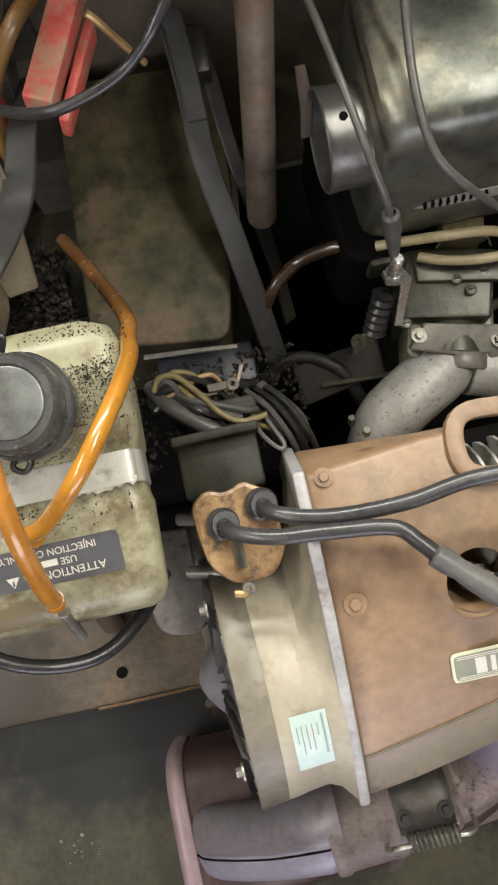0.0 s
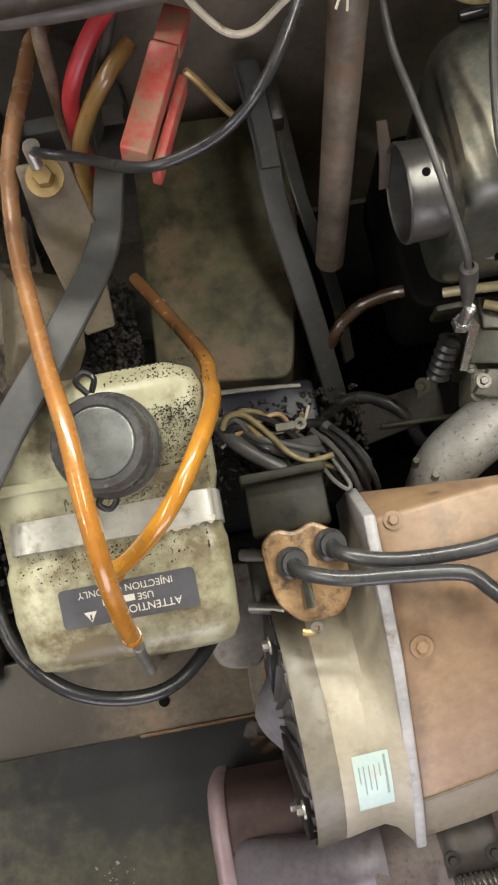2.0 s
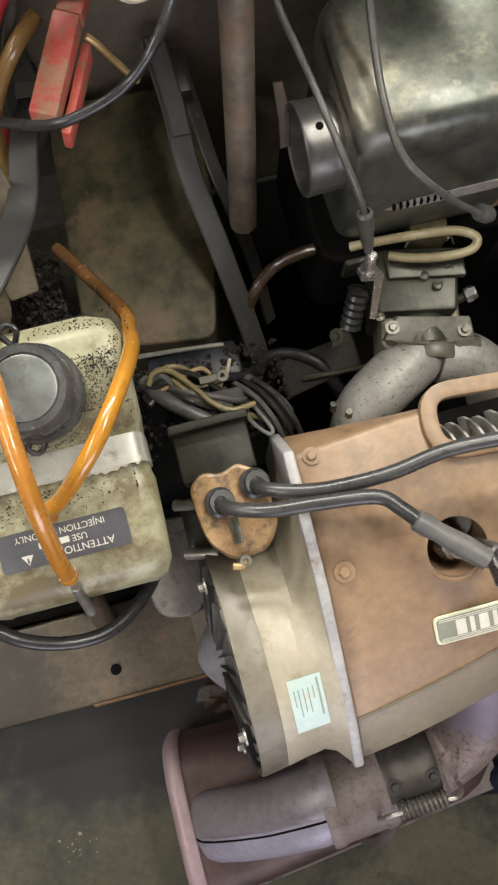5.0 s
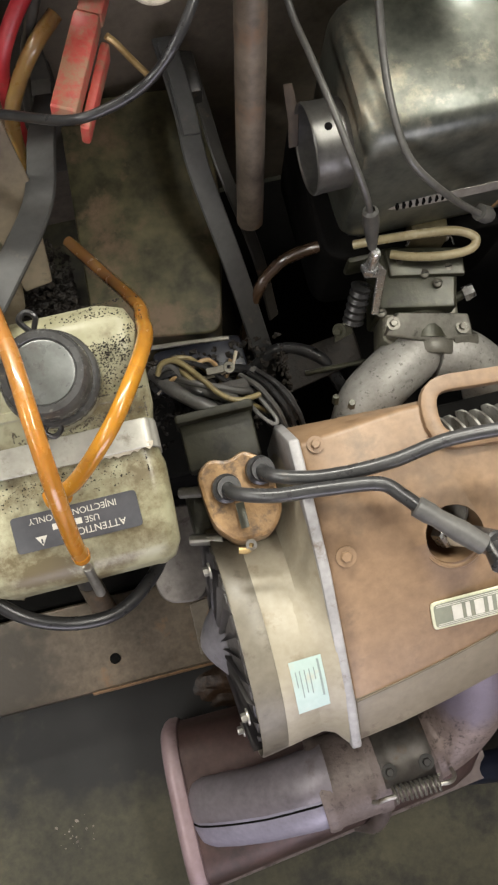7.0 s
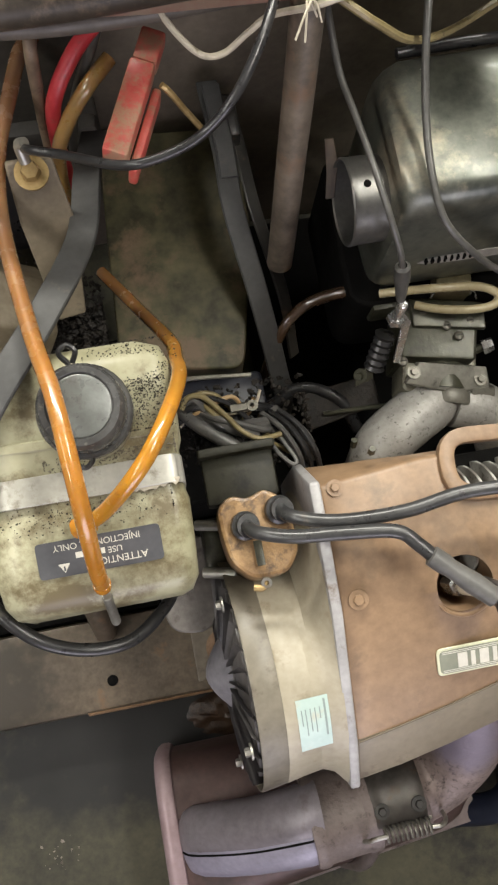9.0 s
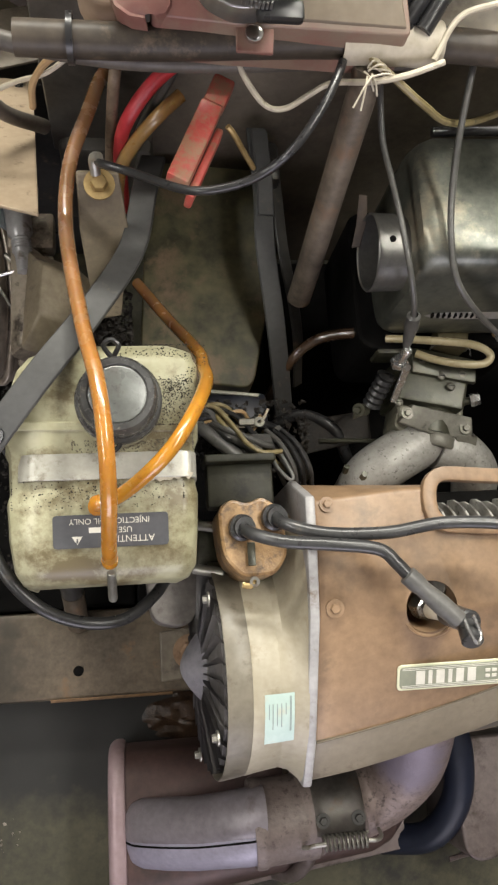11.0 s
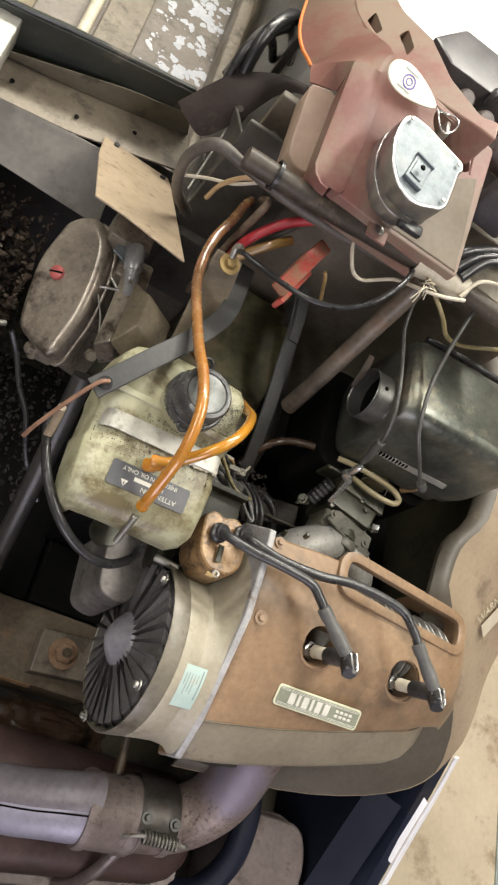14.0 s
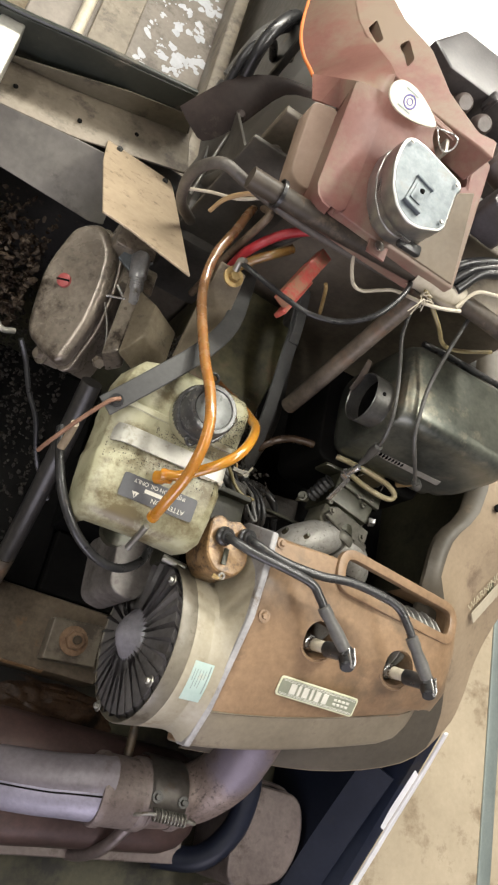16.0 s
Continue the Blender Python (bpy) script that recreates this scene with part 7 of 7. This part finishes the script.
def tape_measure():
    t = thing("tape_measure", (-0.012, 0.33, 0.985), "chrome tape measure with a belt clip lying on the dash", "tape measure")
    m = pose(-0.003, 0.344, 0.9835, 9, 0, 0) @ Matrix.Scale(0.92, 4)
    arc = [(-0.050, 0.026), (-0.045, 0.038), (-0.036, 0.0435), (-0.022, 0.0435), (0.034, 0.029), (0.035, 0.018), (0.031, 0.013), (0.026, -0.034), (0.020, -0.042), (-0.004, -0.053), (-0.020, -0.054), (-0.036, -0.046), (-0.048, -0.026), (-0.053, 0.0)]
    arc = rounded(arc, 0.006, 3)
    def layer(scale, lo, hi, r):
        b = prism([(x * scale, y * scale) for x, y in arc], lo, hi, r, 3)
        b.transform(m)
        return b
    part("top_cover", layer(0.93, 0.0390, 0.0403, 0.0004), ZINC, t, "blotchy blue-grey zinc cover")
    worn = surface("worn_bright_chrome", (0.24, 0.238, 0.232), (0.42, 0.415, 0.405), 0.30, 0.85, 20, 200, 0.05, rough_var=0.06)
    part("body", layer(1.0, 0.020, 0.040, 0.0045), worn, t, "bright worn chrome case")
    part("lower_shell", layer(1.0, -0.004, 0.0125, 0.0025), worn, t, "bright worn chrome side")
    band = part("knurled_band", layer(0.982, 0.012, 0.0205, 0.0), worn, t)
    for k in range(46):
        a = radians(140 + 135 * k / 45)
        p = Vector((-0.002 + 0.0485 * math.cos(a), -0.004 + 0.0505 * math.sin(a), 0.0))
        part("knurl", box((-0.0007, -0.0007, 0.0135), (0.0007, 0.0007, 0.0195), 0, 1, m @ Matrix.Translation(p)), worn, band)
    clip = joined(box((-0.011, -0.019, 0.0395), (0.010, 0.017, 0.0425), 0.0006, 2), box((-0.012, -0.021, 0.0395), (0.011, -0.017, 0.0455), 0.0012, 2), box((-0.012, 0.014, 0.0395), (0.012, 0.018, 0.0450), 0.0012, 2), box((-0.008, -0.012, 0.0420), (0.006, 0.008, 0.0438), 0.0005, 2))
    clip.transform(m @ pose(-0.016, -0.017, 0, 0, 0, -14))
    part("belt_clip", clip, ZINC, t, "bright belt clip")
    s = turned([(0.0445, 0), (0.0445, 0.0028), (0.0460, 0.002), (0.0460, 0)], m @ Vector((-0.017, -0.018, 0)), m.to_3x3() @ Vector((0, 0, 1)), 14)
    part("clip_screw", s, INK_BLACK, t)
    for x, y in ((-0.040, 0.034), (0.018, -0.032), (0.026, 0.020)):
        s = turned([(0.0396, 0), (0.0396, 0.0022), (0.0408, 0.0018), (0.0408, 0)], m @ Vector((x, y, 0)), m.to_3x3() @ Vector((0, 0, 1)), 12)
        part("rivet", s, STEEL_DULL, t)
    e = box((-0.006, -0.059, 0.004), (0.024, -0.046, 0.013), 0.003, 2, m)
    part("tape_end", e, HOSE_BLACK, t, "black tape mouth and hook")


tape_measure()


def key():
    t = thing("ignition_key", (-0.02, 0.42, 1.0), "ivory key fob on a wire ring with the ignition key", "key")
    o = []
    for k in range(28):
        a = 2 * math.pi * k / 28
        o.append((0.031 * math.cos(a), 0.0138 * (1.0 + 0.42 * math.cos(a)) * math.sin(a)))
    m = pose(-0.042, 0.420, 1.0215, 31, 0, 0) @ pose(0, 0, 0, 0, 0, 174)
    b = prism(o, 0, 0.0025, 0.0008, 2)
    b.transform(m)
    fob = part("fob", b, IVORY, t, "ivory plastic fob with a violet ring")
    r = turned([(0.0024, 0.0056), (0.0030, 0.0060), (0.0030, 0.0070), (0.0024, 0.0074)], m @ Vector((0.006, 0, 0)), m.to_3x3() @ Vector((0, 0, 1)), 28)
    part("ring_mark", r, INK_BLUE, fob)
    r = turned([(0.0024, 0.0026), (0.0030, 0.0028), (0.0030, 0.0036), (0.0024, 0.0038)], m @ Vector((0.006, 0, 0)), m.to_3x3() @ Vector((0, 0, 1)), 20)
    part("ring_mark", r, INK_BLUE, fob)
    for y in (-0.0095, 0.0085):
        part("print_bar", box((0.000, y, 0.0024), (0.016, y + 0.0012, 0.0029), 0, 1, m), DARK_PRINT, fob)
    c = Vector((0.003, 0.412, 1.020))
    ring = [c + Vector((0.0135 * math.cos(a), 0.0135 * math.sin(a), 0.004 * math.sin(a * 2 + 1))) for a in [2 * math.pi * k / 20 for k in range(21)]]
    part("split_ring", tube(ring, 0.0010, 8, 2), STEEL_BRIGHT, t, "wire key ring")
    part("key_head", joined(turned([(0, 0), (0, 0.0085), (0.004, 0.0088), (0.012, 0.0075), (0.012, 0)], (0.012, 0.412, 0.985), (0.1, -0.3, 1), 24), box((0.009, 0.402, 0.995), (0.014, 0.421, 1.016), 0.002)), STEEL_DULL, t, "dull key in its lock")


key()


# ---- gear case, guard plates and tunnel ----
def gear_case():
    t = thing("gear_case", (-0.22, 0.27, 0.52), "oily brown cast drive gear case with a red plug bolt", "gear case")
    ax = Vector((-0.62, -0.33, 0.71)).normalized()
    q = ax.to_track_quat("Z", "Y").to_matrix()
    face = [(-0.260, 0.344, 0.690), (-0.250, 0.350, 0.701), (-0.234, 0.351, 0.716), (-0.212, 0.321, 0.722), (-0.205, 0.283, 0.710), (-0.204, 0.237, 0.690), (-0.214, 0.191, 0.661), (-0.222, 0.186, 0.652), (-0.262, 0.219, 0.631), (-0.2685, 0.265, 0.646), (-0.271, 0.301, 0.660)]
    flat = [q.transposed() @ (Vector(p) - Vector((-0.24, 0.27, 0.675))) for p in face]
    outline = rounded([(p.x, p.y) for p in flat], 0.018, 5)
    cen = (sum(p[0] for p in outline) / len(outline), sum(p[1] for p in outline) / len(outline))
    m = Matrix.Translation((-0.24, 0.27, 0.675)) @ q.to_4x4()

    def layer(scale, lo, hi, r):
        b = prism([(cen[0] + (x - cen[0]) * scale, cen[1] + (y - cen[1]) * scale) for x, y in outline], lo, hi, r, 4)
        b.transform(m)
        return b
    part("cover", layer(0.98, -0.026, 0.000, 0.010), CASE_ALU, t, "domed alloy case cover")
    part("joint", layer(1.03, -0.031, -0.024, 0.002), CASE_ALU, t)
    part("body", layer(1.0, -0.085, -0.030, 0.006), CASE_ALU, t, "oily case body")
    part("plug_bolt", joined(turned([(-0.002, 0), (-0.002, 0.0125), (0.001, 0.0125), (0.001, 0)], Vector((-0.244, 0.281, 0.675)), ax, 24), turned([(0, 0), (0, 0.0085), (0.005, 0.0082), (0.006, 0.006), (0.006, 0)], Vector((-0.244, 0.281, 0.675)), ax, 24)), surface("faded_red_plug", (0.30, 0.05, 0.05), (0.45, 0.12, 0.11), 0.5, 0, 40, 200, 0.1, (0.08, 0.05, 0.04), 0.2, 60), t, "red slotted plug bolt")
    part("plug_slot", box((-0.0085, -0.0011, 0.0055), (0.0085, 0.0011, 0.0066), 0.0002, 1, Matrix.Translation((-0.244, 0.281, 0.675)) @ q.to_4x4() @ pose(0, 0, 0, 0, 0, 60)), INK_BLACK, t)
    dusty_hub = surface("dusty_hub_casting", (0.11, 0.088, 0.056), (0.25, 0.21, 0.15), 0.5, 0.2, 20, 160, 0.2, (0.05, 0.04, 0.03), 0.34, 40)
    part("brake_block", slab([(-0.170, 0.284, 0.726), (-0.154, 0.256, 0.754), (-0.156, 0.212, 0.756), (-0.174, 0.190, 0.734)], 0.050, 0.003), dusty_hub, t, "dusty brown brake block")
    part("brake_arm", slab([(-0.186, 0.300, 0.724), (-0.166, 0.286, 0.726), (-0.172, 0.196, 0.728), (-0.186, 0.192, 0.712)], 0.040, 0.004), CASE_ALU, t, "oily brake arm casting")
    pale = surface("pale_oily_steel", (0.20, 0.20, 0.20), (0.42, 0.42, 0.43), 0.36, 0.4, 30, 200, 0.15, (0.10, 0.08, 0.06), 0.35, 40)
    part("caliper_plate", slab([(-0.204, 0.316, 0.718), (-0.189, 0.352, 0.724), (-0.164, 0.326, 0.726), (-0.181, 0.300, 0.722)], 0.004, 0.001), ZINC, t, "blue-grey caliper plate")
    part("plunger", turned([(0, 0), (0, 0.010), (0.004, 0.0115), (0.030, 0.0105), (0.034, 0.008)] + [(0.036 + 0.0016 * k, 0.0085 if k % 2 else 0.0072) for k in range(9)] + [(0.052, 0.0065), (0.068, 0.006), (0.070, 0)], (-0.180, 0.330, 0.722), (0.12, -1, 0.05), 20), pale, t, "pale threaded brake plunger")
    part("return_spring", rod((-0.202, 0.262, 0.716), (-0.170, 0.268, 0.724), 0.0016), STEEL_BRIGHT, t)
    part("stud", rod((-0.192, 0.290, 0.705), (-0.160, 0.262, 0.700), 0.0022), STEEL_DULL, t)
    part("stud", turned([(0, 0), (0, 0.004), (0.004, 0.0045), (0.005, 0.003), (0.012, 0.0046), (0.016, 0.003), (0.016, 0)], (-0.168, 0.268, 0.702), (0.8, -0.5, 0), 12), CASE_ALU, t)
    part("nut", bolt((-0.178, 0.205, 0.672), (0.1, -0.6, 0.8), 0.007, 0.012, False), CASE_ALU, t, "oily nut")
    part("pin", tube([(-0.198, 0.262, 0.702), (-0.185, 0.240, 0.694), (-0.176, 0.215, 0.684)], 0.0013, 6), STEEL_DULL, t)
    part("drain_fitting", joined(box((-0.226, 0.206, 0.604), (-0.206, 0.224, 0.626), 0.003), bolt((-0.230, 0.214, 0.613), (-0.8, -0.4, 0.4), 0.007, 0.01)), CASE_ALU, t, "oily drain fitting")
    part("upper_bracket", joined(box((-0.215, 0.325, 0.690), (-0.165, 0.365, 0.730), 0.004), box((-0.190, 0.295, 0.690), (-0.150, 0.33, 0.708), 0.003)), CASE_ALU, t)
    part("hose_stub", tube([(-0.272, 0.212, 0.640), (-0.286, 0.205, 0.645), (-0.296, 0.21, 0.650)], 0.0035, 10), STEEL_DULL, t)


gear_case()
solo("drain_cable", tube([(-0.262, 0.206, 0.640), (-0.246, 0.192, 0.622), (-0.228, 0.165, 0.606), (-0.208, 0.140, 0.596), (-0.186, 0.105, 0.566), (-0.150, 0.075, 0.53)], 0.0032, 8), HOSE_BLACK, "thin black cable hanging beside the gear case", "cable")


def plates():
    solo("guard_plate", slab([(-0.261, 0.476, 0.704), (-0.172, 0.470, 0.704), (-0.1675, 0.454, 0.713), (-0.148, 0.259, 0.825), (-0.220, 0.285, 0.812), (-0.252, 0.290, 0.810), (-0.262, 0.414, 0.739)], 0.0025, 0.0008), PLATE_TAN, "bright dusty tan steel guard plate", "guard plate")
    for at in ((-0.245, 0.466, 0.711), (-0.180, 0.457, 0.713)):
        solo("screw", bolt(at, (0, -0.3, 1), 0.0022, 0.0025), FRAME_DARK, "dark screw on the guard plate", "screw", "plate screws")
    t = thing("tunnel", (-0.35, 0.48, 0.55), "dusty tan sheet-metal tunnel front with a shadow coloured dark green", "tunnel")
    part("lower_sheet", slab([(-0.150, 0.505, 0.695), (-0.165, 0.575, 0.690), (-0.330, 0.535, 0.690), (-0.560, 0.520, 0.690), (-0.560, 0.420, 0.700), (-0.30, 0.452, 0.704)], 0.003, 0.001), SHEET_TAN, t, "dusty tan ledge")
    # Grey here stands for shadow lying on the dusty sheet.
    part("front_sheet", slab([(-0.30, 0.452, 0.703), (-0.560, 0.420, 0.699), (-0.560, 0.396, 0.673), (-0.345, 0.397, 0.654), (-0.240, 0.398, 0.643), (-0.222, 0.402, 0.646), (-0.23, 0.46, 0.70)], 0.003, 0.001), surface("grey_shadow_dusty_sheet", (0.105, 0.098, 0.086), (0.225, 0.21, 0.185), 0.5, 0.1, 7, 120, 0.1, (0.065, 0.055, 0.045), 0.5, 10), t, "dusty front face, greyed for the shadow on it")
    # Dark upper band is painted shadow; the strip below stays unshadowed.
    part("upright_sheet", slab([(-0.165, 0.575, 0.688), (-0.190, 0.556, 0.768), (-0.330, 0.525, 0.770), (-0.420, 0.510, 0.765), (-0.560, 0.500, 0.76), (-0.560, 0.515, 0.688), (-0.33, 0.533, 0.688)], 0.003, 0.001), SHEET_GREEN, t, "upright flange, coloured dark green-black for a shadow on it")
    part("dusty_lower_sheet", slab([(-0.168, 0.570, 0.690), (-0.178, 0.560, 0.732), (-0.26, 0.540, 0.730), (-0.33, 0.521, 0.722), (-0.40, 0.509, 0.708), (-0.43, 0.510, 0.694), (-0.33, 0.528, 0.692)], 0.0015, 0.0004), DUSTY_OLIVE, t, "dusty olive-brown strip of flange below the painted shadow")
    part("side_panel", box((-0.116, 0.625, 0.580), (-0.1045, 1.9, 0.88), 0.004), FRAME_DARK, t, "dirty black side under the seat")
    part("rim", tube([(-0.190, 0.558, 0.769), (-0.330, 0.527, 0.772), (-0.420, 0.512, 0.767), (-0.560, 0.502, 0.762)], 0.0035, 8), SHEET_GREEN, t)
    part("end_cap", box((-0.424, 0.405, 0.704), (-0.396, 0.527, 0.752), 0.003), BAND_GREY, t, "pale square tube end")
    for at in ((-0.30, 0.480, 0.702), (-0.38, 0.475, 0.702), (-0.23, 0.515, 0.696)):
        part("hole", turned([(0, 0), (0, 0.003), (0.0012, 0.003), (0.0012, 0)], at, (0, -0.1, 1), 12), INK_BLACK, t)
    bm = bmesh.new()
    low = smooth_line([(-0.206, 0.515, 0.775), (-0.185, 0.497, 0.773), (-0.163, 0.488, 0.775), (-0.133, 0.519, 0.800), (-0.098, 0.580, 0.820), (-0.060, 0.600, 0.825)], 16)
    top = smooth_line([(-0.204, 0.518, 0.777), (-0.182, 0.548, 0.795), (-0.164, 0.567, 0.810), (-0.144, 0.580, 0.820), (-0.108, 0.596, 0.830), (-0.060, 0.610, 0.832)], 16)
    grid = [[bm.verts.new(a.lerp(c, j / 5) + Vector((0, 0, 0.007 * math.sin(math.pi * j / 5) * math.sin(math.pi * k / 16)))) for j in range(6)] for k, (a, c) in enumerate(zip(low, top))]
    for i in range(len(grid) - 1):
        for j in range(5):
            bm.faces.new((grid[i][j], grid[i + 1][j], grid[i + 1][j + 1], grid[i][j + 1]))
    bmesh.ops.solidify(bm, geom=bm.faces[:], thickness=0.004)
    bmesh.ops.recalc_face_normals(bm, faces=bm.faces)
    t = thing("rubber_flap", (-0.13, 0.54, 0.7), "dark brown rubber flap with a steel rod through it", "flap")
    part("sheet", bm, FLAP, t)
    part("boss", turned([(0, 0), (0, 0.008), (0.005, 0.006), (0.008, 0.004), (0.008, 0)], (-0.139, 0.527, 0.802), (-0.1, -0.4, 1), 20), FLAP, t)
    part("rod", rod((-0.139, 0.527, 0.800), (-0.150, 0.440, 0.735), 0.0022, 10), STEEL_DULL, t, "thin steel rod")
    dusty_black = surface("dusty_dark_frame", (0.026, 0.024, 0.021), (0.105, 0.096, 0.082), 0.5, 0, 12, 140, 0.15, (0.16, 0.14, 0.115), 0.15, 22)
    t = thing("side_frame", (-0.10, 0.47, 0.60), "dusty black steel frame bracket beside the dash", "frame")
    part("box_section", box((-0.145, 0.385, 0.60), (-0.06, 0.55, 0.720), 0.008, 2), dusty_black, t)
    part("upright", slab([(-0.150, 0.400, 0.905), (-0.060, 0.400, 0.905), (-0.060, 0.404, 0.70), (-0.150, 0.404, 0.70)], 0.005, 0.0015), dusty_black, t)
    part("brace", rod((-0.135, 0.470, 0.735), (-0.118, 0.405, 0.895), 0.008, 12), dusty_black, t)
    part("side_sheet", slab([(-0.128, 0.405, 0.86), (-0.150, 0.60, 0.775), (-0.142, 0.60, 0.68), (-0.122, 0.405, 0.68)], 0.004, 0.001), dusty_black, t)
    solo("dark_hose", tube([(-0.150, 0.575, 0.80), (-0.152, 0.600, 0.85), (-0.134, 0.650, 0.862), (-0.110, 0.690, 0.84), (-0.09, 0.70, 0.78)], 0.0085, 14), HOSE_BLACK, "black ribbed hose behind the flap", "hose")
    solo("dark_hose", tube([(-0.165, 0.56, 0.79), (-0.163, 0.590, 0.835), (-0.140, 0.625, 0.84), (-0.118, 0.655, 0.80)], 0.006, 12), HOSE_BLACK, "thin black hose behind the flap", "hose")
    solo("grey_hose", tube([(-0.160, 0.600, 0.78), (-0.146, 0.650, 0.82), (-0.118, 0.690, 0.83), (-0.09, 0.72, 0.80)], 0.010, 12), BOOT_GREY, "grey hose behind the flap", "hose")
    solo("bracket", box((-0.150, 0.66, 0.6402), (-0.130, 0.69, 0.70), 0.004), FRAME_DARK, "small black bracket by the footrest", "bracket")
    t = thing("running_board", (-0.26, 1.0, 0.5), "scuffed metal running board with patches of snow", "running board")
    part("tread", box((-0.42, 0.54, 0.565), (-0.13, 1.9, 0.578), 0.003), BOARD, t)
    part("side_lip", box((-0.150, 0.54, 0.578), (-0.128, 1.9, 0.640), 0.004), SHEET_TAN, t)
    part("outer_rail", rod((-0.345, 0.55, 0.590), (-0.345, 1.9, 0.590), 0.009, 14), WIRE_WHITE, t, "white outer rail")
    part("step_strip", box((-0.330, 0.55, 0.578), (-0.270, 1.9, 0.586), 0.002), SHEET_TAN, t)
    rng = random.Random(9)
    places = []
    for k in range(2600):
        x, y = rng.gauss(0, 0.026), rng.uniform(-0.05, 0.45)
        r = rng.choice((0.001, 0.002, 0.003, 0.007)) * rng.uniform(0.6, 1.2)
        if abs(x) < 0.055 and noise.noise(Vector((x * 34, y * 26, 3))) + 0.6 * noise.noise(Vector((x * 110, y * 90, 5))) > 0.14:
            places.append(((x, y, 0), (r * rng.uniform(0.8, 1.4), r * rng.uniform(0.8, 1.6), r * 0.12), Euler((0, 0, rng.uniform(0, 6))).to_matrix()))
    ob = new("snow_patch", clod_mesh("snow_patch", places, SNOW))
    ob.location = (-0.205, 0.72, 0.578)
    tagged(ob, "white packed snow on the running board", "snow", "", "stuff")


plates()


def floor_marks():
    solo("metal_strip", box((1.18, -1.6, 0.0), (1.22, 1.5, 0.006), 0.002), surface("grey_teal_metal", (0.25, 0.30, 0.29), (0.36, 0.41, 0.40), 0.4, 0.5, 9, 140, 0.05), "grey metal strip on the garage floor", "floor strip")


floor_marks()
